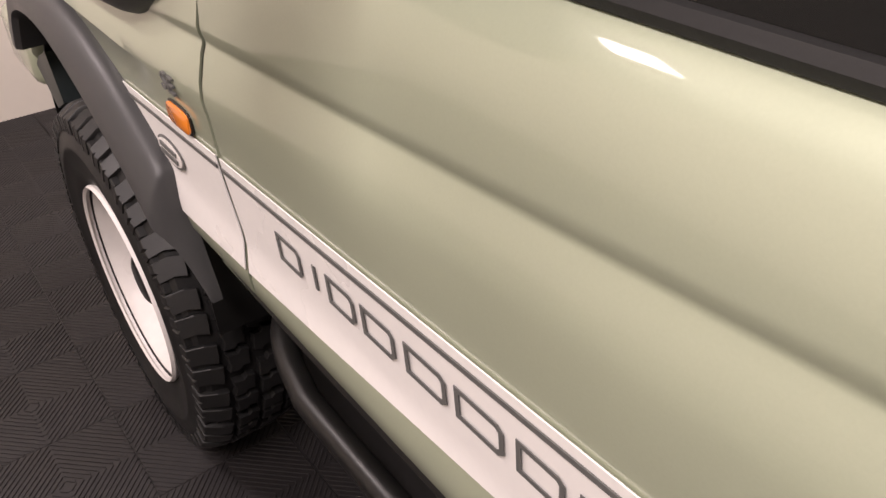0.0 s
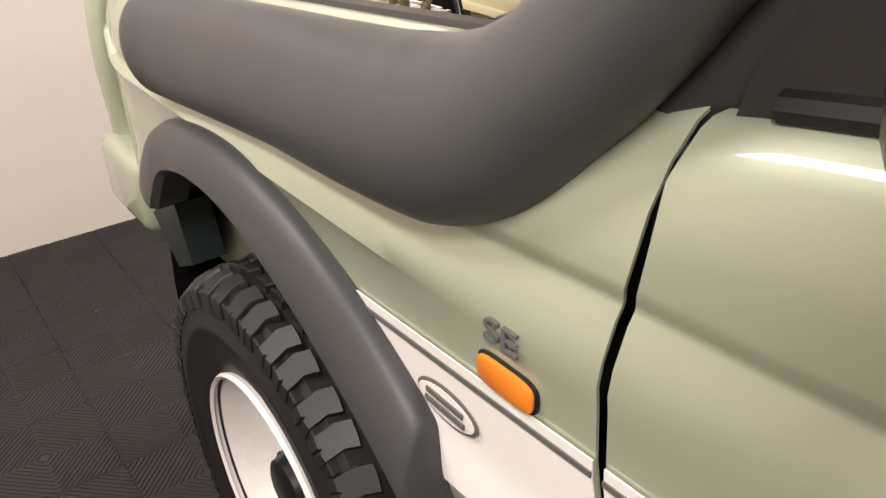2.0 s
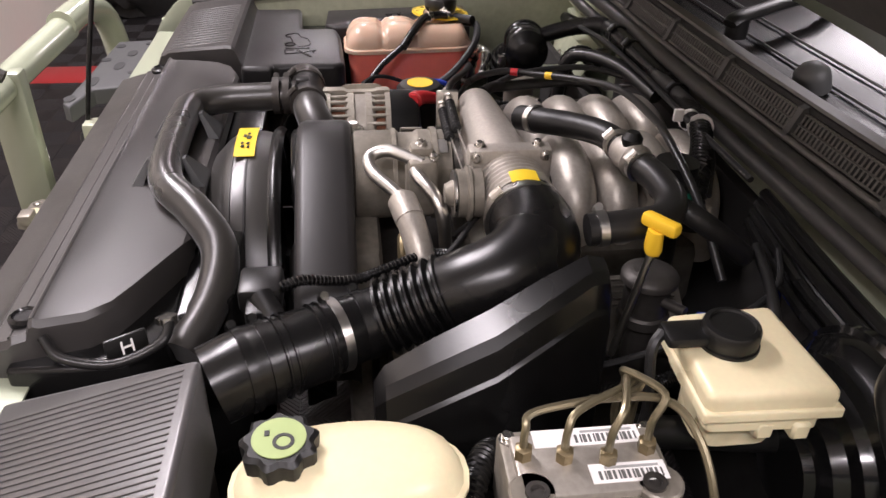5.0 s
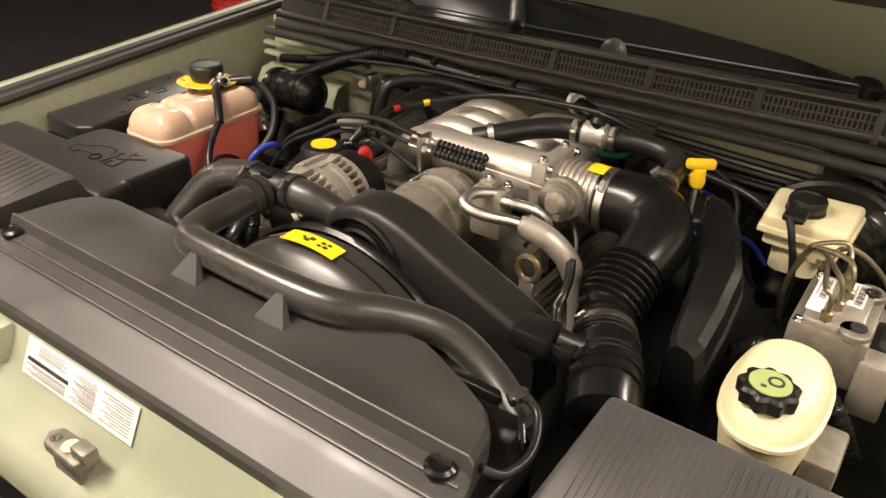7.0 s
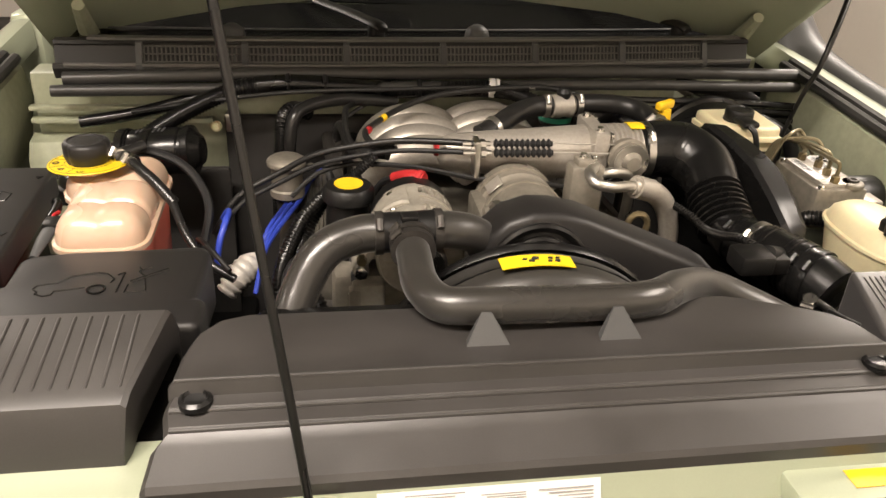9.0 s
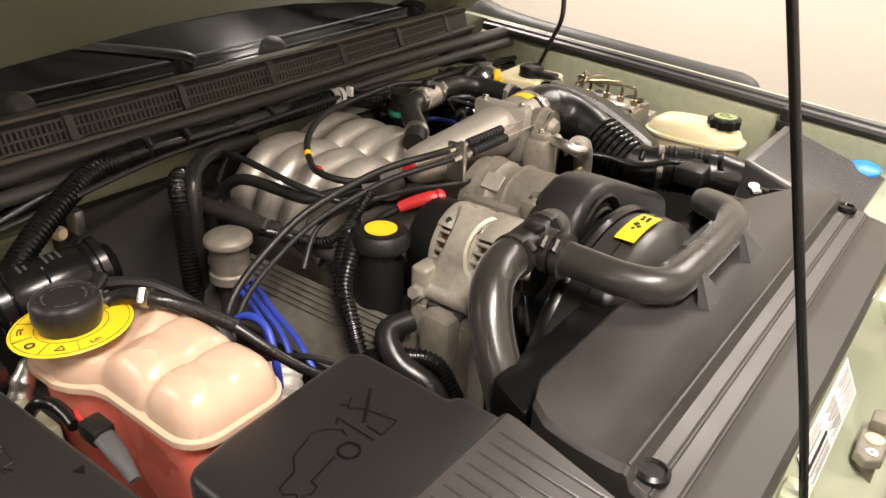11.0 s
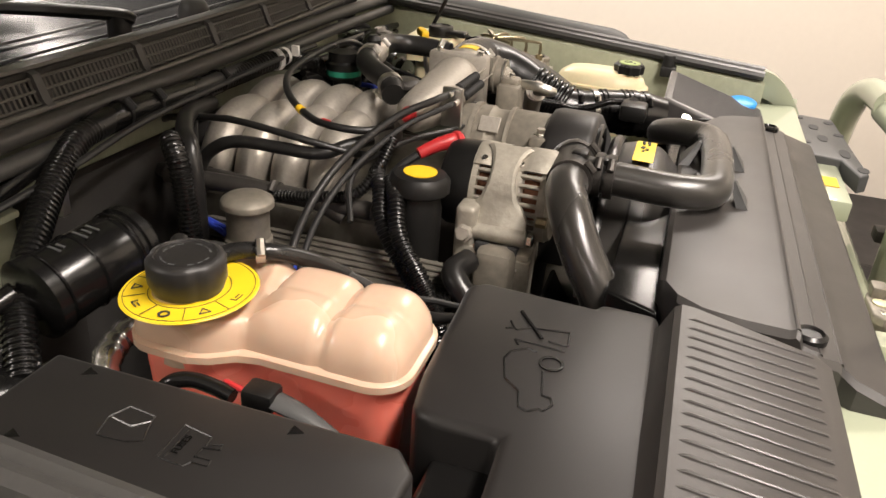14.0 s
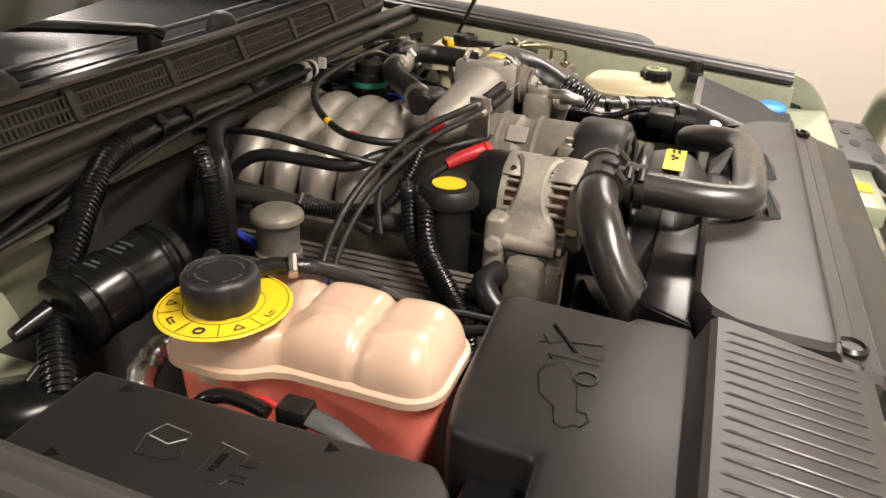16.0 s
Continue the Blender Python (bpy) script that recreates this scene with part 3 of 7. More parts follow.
# each station: centre, half width across the car, half height
SNORKEL = [(-0.925, 0.502, 1.023, 0.010, 0.016), (-0.927, 0.497, 1.024, 0.030, 0.044), (-0.930, 0.478, 1.026, 0.045, 0.064), (-0.931, 0.445, 1.029, 0.052, 0.074), (-0.922, 0.388, 1.031, 0.051, 0.078), (-0.917, 0.268, 1.040, 0.050, 0.079), (-0.915, 0.108, 1.053, 0.051, 0.079), (-0.916, -0.067, 1.064, 0.055, 0.081), (-0.919, -0.192, 1.079, 0.058, 0.080),
           (-0.919, -0.268, 1.107, 0.057, 0.070), (-0.916, -0.326, 1.150, 0.054, 0.056), (-0.911, -0.377, 1.202, 0.051, 0.049), (-0.907, -0.420, 1.259, 0.048, 0.046), (-0.895, -0.487, 1.350, 0.046, 0.045), (-0.872, -0.61, 1.51, 0.045, 0.044)]


def snorkel_mesh():
    """A flattened tube: its section widens along the wing and rounds off at the nose."""
    line = spline([p[:3] for p in SNORKEL], 6)
    rings = []
    for i, p in enumerate(line):
        u = i / (len(line) - 1) * (len(SNORKEL) - 1)
        k = min(int(u), len(SNORKEL) - 2)
        w, h = (SNORKEL[k][q] * (1 - u + k) + SNORKEL[k + 1][q] * (u - k) for q in (3, 4))
        d = line[min(i + 1, len(line) - 1)] - line[max(i - 1, 0)]
        n = Vector((0, d.z, -d.y)).normalized()
        rings.append([p + Vector((w * math.cos(a), 0, 0)) + n * h * math.sin(a) for a in (2 * math.pi * q / 32 for q in range(32))])
    return loft(rings)


part("snorkel", snorkel_mesh(), TRIM, car, "matt black plastic snorkel along the wing")

# bonnet, hinged at the rear, propped open
HY, HZ, OPEN = -0.30, 1.15, 38.0


def bonnet_pt(x, s, h):
    a = radians(OPEN)
    return (x, HY + s * math.cos(a) - h * math.sin(a), HZ + s * math.sin(a) + h * math.cos(a))


bon = new("bonnet")
bon.parent = car
rows = []
for i in range(13):
    rows.append([bonnet_pt(0.80 * u, 0.15 - 0.17 * u * u + (0.97 + 0.17 * u * u) * i / 12, 0.035 * (1 - u ** 2) + (0.0 if abs(u) < 0.97 else -0.02)) for u in [-1, -0.975, -0.93, -0.8, -0.5, -0.2, 0, 0.2, 0.5, 0.8, 0.93, 0.975, 1]])
part("bonnet_skin", sheet(rows, 0.003), PAINT, bon)
rows = [[bonnet_pt(0.66 * u, 0.42 + 0.62 * i / 8, -0.012 + 0.012 * (i % 2)) for u in (-1, -0.6, -0.2, 0.2, 0.6, 1)] for i in range(9)]
part("bonnet_lining", sheet(rows, 0.012), CLOTH, bon, "dark sound-deadening lining")
for s in (-1, 1):
    part("bonnet_hinge", tube([(s * 0.70, -0.26, 1.09), (s * 0.705, -0.27, 1.13), (s * 0.71, -0.24, 1.18), (s * 0.70, -0.16, 1.245)], [0.016, 0.022, 0.02, 0.012], 8, 4), PAINT_IN, bon, "green painted steel hinge arm")

# bulkhead, cowl and windscreen
part("bulkhead_shelf", sheet([[(x, -0.118, 1.005), (x, -0.080, 0.998), (x, -0.060, 0.965), (x, -0.055, 0.80)] for x in (0.55, 0.60, 0.65, 0.81)], 0.003), PAINT_IN, car, "green painted bulkhead shelf")
for bx, bz in ((0.48, 0.93), (0.53, 0.95), (0.66, 0.92), (0.74, 0.95)):
    part("body_bolt", turned([(0.011, 0), (0.011, 0.003), (0.007, 0.004), (0.007, 0.010), (0.001, 0.010)], (bx, -0.058, bz), (0, 1, 0.1), 6), STEEL, car)
for zr in (1.035, 1.060):
    part("bulkhead_rail", box(0.46, 0.80, -0.10, -0.082, zr, zr + 0.010, 0.003), PAINT_IN, car)
part("bulkhead_clip", box(0.418, 0.432, -0.075, -0.045, 1.030, 1.066, 0.002), STEEL, car)
part("cream_nut", turned([(0.011, 0), (0.011, 0.006), (0.007, 0.008), (0.007, 0.014), (0.001, 0.015)], (0.452, -0.062, 1.037), (0, 1, 0.2), 12), CREAM, car)
part("heater_bracket", box(0.60, 0.64, -0.05, 0.03, 0.93, 0.96, 0.004), PAINT_IN, car)
part("bulkhead", box(-0.52, 0.80, -0.19, -0.12, 0.90, 1.125, 0.006), PAINT_IN, car, "green painted bulkhead")
part("hinge_well", sheet([[(x, -0.12, 0.90), (x, -0.122, 0.985), (x, -0.135, 1.000), (x, -0.31, 1.01), (x, -0.33, 1.03), (x, -0.34, 1.13)] for x in (-0.82, -0.70, -0.60, -0.515)], 0.004), PAINT_IN, car, "green painted well below the bonnet hinge")
part("hinge_bracket", box(-0.665, -0.610, -0.20, -0.145, 1.005, 1.045, 0.006), DIRTY, car, "grey steel hinge bracket")
part("hinge_link", move(box(-0.012, 0.012, -0.075, 0.075, -0.007, 0.007, 0.004), Matrix.Translation((-0.60, -0.205, 1.058)) @ Matrix.Rotation(radians(38), 4, "Z") @ Matrix.Rotation(radians(-20), 4, "X")), DIRTY, car, "grey steel hinge link")
part("hinge_rubber", tube([(-0.735, -0.140, 1.062), (-0.70, -0.155, 1.072), (-0.65, -0.185, 1.074), (-0.60, -0.22, 1.072), (-0.57, -0.245, 1.08)], [0.010, 0.016, 0.018, 0.018, 0.014], 10, 4), RUBBER, car, "black rubber grommet sleeve")
part("seal_clip", box(-0.758, -0.736, -0.204, -0.186, 1.088, 1.104, 0.004), DIRTY, car)
part("bulkhead_mat", box(-0.80, 0.44, -0.12, -0.095, 0.50, 1.045, 0.01), CLOTH, car, "dark sound-deadening mat on the bulkhead")
# added second mat, blackens the pale shelf front behind the tank
part("bulkhead_mat", box(0.43, 0.812, -0.052, -0.034, 0.50, 0.958, 0.006), CLOTH, car, "dark sound-deadening mat on the bulkhead")
part("inner_wing", box(-0.832, -0.815, -0.20, 0.84, 0.55, 1.06, 0.004), PAINT_IN, car, "green painted inner wing")
part("inner_wing", box(0.850, 0.867, -0.20, 0.84, 0.55, 1.06, 0.004), PAINT_IN, car, "green painted inner wing")
for s in (-1, 1):
    o = RIGHT if s > 0 else 0.0
    rows = [[(s * 0.835 + o, y, wing_top(y) - 0.012), (s * 0.80 + o, y, wing_top(y) - 0.03), (s * 0.79 + o, y, wing_top(y) - 0.09), (s * 0.812 + o, y, wing_top(y) - 0.20)] for y in (-0.2, 0.1, 0.4, 0.7, 0.82)]
    part("wing_ledge", sheet(rows, 0.003), PAINT_IN, car, "green painted wing ledge")
    part("wing_seal", tube([(s * 0.826 + o, -0.19, wing_top(-0.19) - 0.005), (s * 0.826 + o, 0.3, wing_top(0.3) - 0.005), (s * 0.824 + o, 0.815, wing_top(0.815) - 0.006)], 0.012, 8, 3), SEAL, car, "black rubber bonnet seal")
    part("wing_seal", tube([(s * 0.806 + o, -0.19, wing_top(-0.19) - 0.01), (s * 0.806 + o, 0.3, wing_top(0.3) - 0.01), (s * 0.804 + o, 0.815, wing_top(0.815) - 0.012)], 0.011, 8, 3), SEAL, car)
cowl = new("cowl_panel")
cowl.parent = car
prof = [(-0.108, 1.125), (-0.101, 1.146), (-0.103, 1.153), (-0.110, 1.154), (-0.121, 1.150), (-0.131, 1.182), (-0.127, 1.186), (-0.131, 1.191), (-0.152, 1.192), (-0.160, 1.187), (-0.167, 1.175), (-0.22, 1.170), (-0.36, 1.176), (-0.47, 1.20)]


def cowl_y(x):
    return 0.055 * x - 0.045 * x * x + 0.010


XC = [-0.70 + 0.06 * i for i in range(25)]
# the black sheet behind the grille is the shade in its openings
for name, first, last, m in (("cowl_lip", 0, 5, COWL), ("grille_back", 4, 6, INK_AND_SHADE), ("cowl_top", 5, 11, COWL), ("cowl_rear", 10, 14, SCUTTLE)):
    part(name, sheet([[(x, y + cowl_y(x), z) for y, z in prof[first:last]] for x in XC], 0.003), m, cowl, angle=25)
for i in range(6):
    xa, xb = -0.585 + 0.195 * i, -0.585 + 0.195 * (i + 1)
    bm = bmesh.new()
    for k in range(23):
        x = xa + 0.008 + (xb - xa - 0.016) * k / 22
        y = cowl_y(x)
        join(bm, tube([(x, -0.112 + y, 1.154), (x, -0.1245 + y, 1.186)], 0.0018, 4, 1))
    for k in range(3):
        u = k / 2
        x = (xa + xb) / 2
        y, z = -0.1115 - 0.012 * u, 1.157 + 0.027 * u
        join(bm, tube([(xa + 0.005, y + cowl_y(xa), z), (x, y + cowl_y(x), z), (xb - 0.005, y + cowl_y(xb), z)], 0.0018, 4, 2))
    part("grille", bm, GREYTRIM, cowl)
    for xd in ((xa, xb) if i == 5 else (xa,)):
        part("grille_divider", loft([[(xd - 0.006, y + cowl_y(xd), z), (xd + 0.006, y + cowl_y(xd), z), (xd + 0.006, y + cowl_y(xd), z - 0.02), (xd - 0.006, y + cowl_y(xd), z - 0.02)] for y, z in ((-0.101, 1.155), (-0.107, 1.160), (-0.119, 1.190), (-0.127, 1.1935))]), TRIM, cowl)
part("grille_ledge", tube([(-0.70, -0.1045 + cowl_y(-0.70), 1.152), (-0.35, -0.1045 + cowl_y(-0.35), 1.152), (0, -0.1045 + cowl_y(0), 1.152), (0.35, -0.1045 + cowl_y(0.35), 1.152), (0.72, -0.1045 + cowl_y(0.72), 1.152)], 0.0045, 8, 4), GREYTRIM, cowl)
XS = [-0.68 + 0.085 * i for i in range(17)]
# lit top edge of the cowl, its brightness put into the grey
part("cowl_strip", loft([[(x, -0.132 + cowl_y(x), 1.1925), (x, -0.134 + cowl_y(x), 1.1965), (x, -0.152 + cowl_y(x), 1.1975), (x, -0.156 + cowl_y(x), 1.193)] for x in XS]), GREYTRIM, cowl)
# thin grey tubes draw the reflected light lines on the scuttle
for yb, zb in ((-0.235, 1.175), (-0.30, 1.178)):
    part("cowl_line", tube([(x, yb + cowl_y(x), zb) for x in XS], 0.0022, 6, 1), TRIM, cowl)
part("scuttle_seal", tube([(-0.80, -0.125, 1.128), (-0.4, -0.105, 1.138), (0, -0.082, 1.140), (0.4, -0.070, 1.138), (0.72, -0.062, 1.130)], 0.013, 10, 5), SEAL, car, "black rubber bulkhead seal")
part("scuttle_pipe", tube([(-0.80, -0.105, 1.106), (-0.4, -0.085, 1.116), (0, -0.063, 1.118), (0.4, -0.05, 1.116), (0.74, -0.045, 1.112)], 0.011, 10, 5), SEAL, car)
part("windscreen", sheet([[(x, -0.46 - 0.10 * (x / 0.7) ** 2 - 0.5 * k, 1.20 + 0.42 * k) for k in (0, 1)] for x in (-0.72, -0.4, 0, 0.4, 0.72)], 0.005), GLASS, car)
part("roof", box(-0.72, 0.72, -2.8, -0.95, 1.66, 1.70, 0.015), PAINT, car)
part("body_rear", box(-0.90, 0.90, -2.9, -1.83, 0.6, 1.66, 0.05), PAINT, car)
part("body_right", box(0.86, 0.93, -1.83, -0.43, 0.6, 1.17, 0.02), PAINT, car)
for s, px, py in ((0, 0.13, -0.18), (1, -0.55, -0.22)):
    wp = new("wiper")
    wp.parent = car
    part("wiper_arm", tube([(px - 0.012, py + 0.02, 1.205), (px, py, 1.212), (px + 0.05, py - 0.085, 1.217), (px + 0.157, py - 0.27, 1.225), (px + 0.27, py - 0.46, 1.285)], [0.013, 0.018, 0.017, 0.013, 0.009], 10, 4, flat=0.55), BLACK, wp)
    part("wiper_cap", turned([(0.018, -0.02), (0.018, 0.012), (0.012, 0.018), (0.001, 0.018)], (px, py, 1.20), (0, 0, 1), 16), BLACK, wp)
    part("wiper_blade", tube([(px - 0.10, py - 0.25, 1.222), (px + 0.12, py - 0.30, 1.235), (px + 0.38, py - 0.34, 1.245)], 0.007, 6, 3), RUBBER, wp)
for px in (-0.085, 0.42):
    part("washer_jet", turned([(0.026, -0.02), (0.026, 0), (0.024, 0.009), (0.015, 0.018), (0.001, 0.021)], (px, -0.20 + cowl_y(px), 1.190), (0, 0.3, 1), 18), TRIM, cowl)

# front slam panel
slam = new("slam_panel")
slam.parent = car
part("front_panel", sheet([[(x, 0.80, 1.0), (x, 0.884, 1.006), (x, 0.893, 1.004), (x, 0.917, 0.955), (x, 0.936, 0.927), (x, 0.970, 0.902), (x, 0.986, 0.885), (x, 0.99, 0.84)] for x in [-0.78 + 0.13 * i for i in range(13)]], 0.003), PAINT, slam)


def on_slam(xa, xb, wa, wb, lift):
    """A thin patch on the sloping face of the slam panel; w runs from its upper edge (0) to its lower (1)."""
    return sheet([[(x, 0.8945 + 0.0225 * w + lift * 0.9, 1.001 - 0.046 * w + lift * 0.43) for w in (wa, wb)] for x in (xa, xb)], 0.0006)


sticker = part("sticker", on_slam(-0.02, 0.207, 0.02, 0.98, 0.002), WHITE, slam, "white printed information sticker")
for xa, xb, ya, yb in [(0.112, 0.200, 0.50, 0.60)] + [(0.115, 0.20 - 0.012 * (k % 3), 0.66 + 0.055 * k, 0.685 + 0.055 * k) for k in range(5)] + [(0.12 + 0.01 * (k % 2), 0.18, 0.10 + 0.06 * k, 0.125 + 0.06 * k) for k in range(5)] + [(0.058, 0.104 - 0.006 * (k % 4), 0.18 + 0.05 * k, 0.202 + 0.05 * k) for k in range(14)] + [(-0.012, 0.045 - 0.010 * (k % 3), 0.16 + 0.075 * k, 0.185 + 0.075 * k) for k in range(10)]:
    part("print_bar", on_slam(xa, xb, ya, yb, 0.0032), INK_AND_SHADE if ya == 0.50 and xa > 0.1 else PRINT, sticker)
part("front_body", box(-0.78, 0.78, 0.84, 0.965, 0.45, 0.87, 0.02), BLACK, car)

# bullbar with round lamps
bull = new("bull_bar")
bull.parent = car
for s in (-1, 1):
    part("bar_loop", tube([(s * 0.60, 1.04, 1.075), (s * 0.74, 1.03, 1.07), (s * 0.84, 1.02, 1.02), (s * 0.865, 1.01, 0.90), (s * 0.86, 1.01, 0.71)], 0.03, 14, 6), PAINT, bull)
    part("upright", box(s * 0.36, s * 0.40, 1.05, 1.12, 0.55, 1.06, 0.008), PAINT, bull)
    part("bar_wing", box(s * 0.80, s * 0.92, 0.80, 1.05, 0.56, 0.72, 0.03, 3), PAINT, bull)
    part("mount_plate", loft([[(s * x, y, z) for y, z in ((0.715, 0.655), (0.66, 0.69), (0.57, 0.725), (0.535, 0.62), (0.62, 0.578))] for x in (0.86, 0.922)]), DARKTEAL, bull, "dark coated steel mounting plate")
part("cross_bar", tube([(-0.62, 1.04, 1.062), (-0.40, 1.085, 1.035), (0, 1.10, 1.025), (0.40, 1.085, 1.035), (0.62, 1.04, 1.065)], 0.029, 14, 4), PAINT, bull)

# ---- the engine bay ----
UP = (0, 0, 1)

# radiator cover
rad = thing("radiator_cover", "textured black plastic cover over the radiator, with stepped front", "radiator cover")
prof = [(0.655, 1.035, 0.33), (0.656, 1.055, 0.335), (0.662, 1.061, 0.345), (0.675, 1.063, 0.375), (0.70, 1.064, 0.395), (0.717, 1.0645, 0.400), (0.74, 1.065, 0.405), (0.782, 1.066, 0.409), (0.788, 1.069, 0.410), (0.792, 1.067, 0.411), (0.797, 1.053, 0.411), (0.811, 1.051, 0.414), (0.815, 1.047, 0.415),
        (0.832, 1.044, 0.412), (0.836, 1.040, 0.412), (0.850, 1.034, 0.422), (0.888, 1.022, 0.427), (0.893, 1.016, 0.427), (0.894, 1.000, 0.425)]


def cover_left(y, w):
    """The cover's left end is cut off aslant towards the engine."""
    cuts = [(0.655, 0.235), (0.662, 0.260), (0.69, 0.325), (0.717, 0.375), (0.74, 0.394), (0.79, 0.406), (0.82, 0.413), (0.85, 0.422)]
    for (y0, a), (y1, b) in zip(cuts, cuts[1:]):
        if y <= y1:
            return min(w, a + (b - a) * (y - y0) / (y1 - y0))
    return w


rows = []
for y, z, w in prof:
    wl = cover_left(y, w)
    row = [(-wl, y, z - 0.06), (-wl, y, z - 0.007), (-wl + 0.006, y, z)] + [((w if u > 0 else wl) * u * 0.97, y, z) for u in (-0.95, -0.7, -0.45, -0.2, 0, 0.2, 0.45, 0.7, 0.95)] + [(w - 0.006, y, z), (w, y, z - 0.007), (w, y, z - 0.06)]
    rows.append(row)
part("cover_panel", sheet(rows, 0.003), COVER, rad, angle=28)
part("cover_skirt", slab([(-0.33, 0.60), (0.33, 0.60), (0.36, 0.66), (-0.36, 0.66)], 0.60, 1.03, 0.004), SATIN, rad)
part("end_ledge", slab([(-0.24, 0.660), (-0.385, 0.662), (-0.428, 0.70), (-0.425, 0.82), (-0.36, 0.82), (-0.33, 0.72)], 0.95, 1.022, 0.006), SATIN, rad, "black ledge beside the cover's end")
for y, z, w in ((0.7895, 1.0675, 0.404), (0.8135, 1.0478, 0.408), (0.8345, 1.0408, 0.406)):
    part("cover_ridge", tube([(-cover_left(y, w) + 0.004, y, z), (0, y, z), (w, y, z)], 0.0027, 8, 2), COVER, rad)
for x in (-0.377, 0.383):
    part("screw", turned([(0.017, 0), (0.017, 0.006), (0.013, 0.009), (0.011, 0.006), (0.001, 0.006)], (x, 0.805, 1.050), UP, 20), SATIN, rad)
# clips in paler TRIM: the reflection on them is in the colour
for x in (0.072, -0.084):
    for y, f in ((0.738, 1), (0.672, -1)):
        bm = loft([[(x - 0.027, y + f * 0.016, 1.062), (x + 0.027, y + f * 0.016, 1.062), (x + 0.024, y, 1.062), (x - 0.024, y, 1.062)],
                   [(x - 0.006, y - f * 0.008, 1.096), (x + 0.006, y - f * 0.008, 1.096), (x + 0.005, y - f * 0.014, 1.094), (x - 0.005, y - f * 0.014, 1.094)]])
        part("pipe_clip", bm, TRIM, rad)

# coolant pipe
pipe = thing("coolant_pipe", "grey-black moulded coolant pipe with tee joint and clamps", "coolant pipe")
part("front_pipe", tube([(0.137, 0.54, 1.094), (0.138, 0.60, 1.092), (0.137, 0.655, 1.090), (0.118, 0.697, 1.089), (0.07, 0.707, 1.090), (-0.08, 0.706, 1.088), (-0.145, 0.694, 1.084), (-0.195, 0.656, 1.074), (-0.255, 0.620, 1.052), (-0.32, 0.624, 1.024), (-0.385, 0.652, 0.998)], 0.0225, 16, 6), PIPE, pipe)
part("down_hose", tube([(0.16, 0.525, 1.094), (0.205, 0.525, 1.092), (0.250, 0.540, 1.078), (0.280, 0.566, 1.04), (0.298, 0.60, 0.99), (0.30, 0.63, 0.90), (0.30, 0.64, 0.80)], 0.026, 16, 6), PIPE, pipe)
part("back_hose", tube([(0.115, 0.52, 1.094), (0.07, 0.515, 1.090), (0.035, 0.50, 1.070), (0.018, 0.485, 1.03), (0.015, 0.47, 0.94)], 0.026, 16, 6), PIPE, pipe)
tee = part("tee_joint", tube([(0.175, 0.525, 1.094), (0.10, 0.52, 1.094)], 0.0275, 16, 1), BLACK, pipe)
part("tee_clip", box(0.129, 0.149, 0.552, 0.572, 1.112, 1.121, 0.002, 1), BLACK, pipe)
part("tee_lug", box(0.126, 0.150, 0.518, 0.540, 1.112, 1.124, 0.004), BLACK, pipe)
for p, ax in (((0.178, 0.525, 1.094), (1, 0, 0)), ((0.098, 0.52, 1.094), (1, 0, 0)), ((0.137, 0.556, 1.094), (0, 1, 0)), ((0.137, 0.572, 1.0935), (0, 1, 0))):
    part("hose_clamp", clamp_ring(p, ax, 0.028, 0.011), DARKSTEEL, pipe)

# fan shroud
fan = thing("fan_shroud", "black plastic fan shroud behind the radiator cover", "fan shroud")


def drum(r, y0, y1, cx=-0.03, cz=0.855, a0=20, a1=160, t=0.004):
    rows = []
    for i in range(33):
        a = radians(a0 + (a1 - a0) * i / 32)
        rows.append([(cx + r * math.cos(a), y0 + (y1 - y0) * k / 3, cz + (r + 0.006 * math.sin(math.pi * k / 3)) * math.sin(a)) for k in range(4)])
    return sheet(rows, t)


part("shroud_drum", drum(0.226, 0.570, 0.624), PIPE, fan)
rows = []
for i in range(41):
    a = radians(20 + 140 * i / 40)
    rows.append([(-0.03 + r * math.cos(a), y, 0.855 + r * math.sin(a)) for y, r in ((0.621, 0.2285), (0.627, 0.2265), (0.634, 0.222), (0.645, 0.212), (0.658, 0.199), (0.672, 0.184))])
part("shroud_shoulder", sheet(rows, 0.003), PIPE, fan)

part("shroud_rim", drum(0.232, 0.553, 0.571, t=0.010), SATIN, fan)
part("shroud_back", turned([(0.232, 0), (0.232, 0.003), (0.10, 0.003), (0.10, 0)], (-0.03, 0.60, 0.855), (0, 1, 0), 40), BLACK, fan)
for k in range(9):
    a = 2 * math.pi * k / 9
    bl = box(0.05, 0.205, -0.004, 0.004, -0.035, 0.035, 0.002, 1)
    move(bl, Matrix.Translation((-0.03, 0.52, 0.855)) @ Matrix.Rotation(a, 4, "Y") @ Matrix.Rotation(radians(35), 4, "X"))
    part("fan_blade", bl, BLACK, fan)
part("fan_hub", turned([(0.06, -0.03), (0.06, 0.03), (0.04, 0.04), (0.001, 0.04)], (-0.03, 0.52, 0.855), (0, 1, 0), 24), ALU, fan)
lab = part("warning_label", sheet([[(-0.020 + 0.2362 * math.cos(a), y, 0.855 + 0.2362 * math.sin(a)) for y in (0.591, 0.620)] for a in [radians(90 + 11.8 - 23.6 * i / 8) for i in range(9)]], 0.001), YLABEL, fan, "yellow warning label")
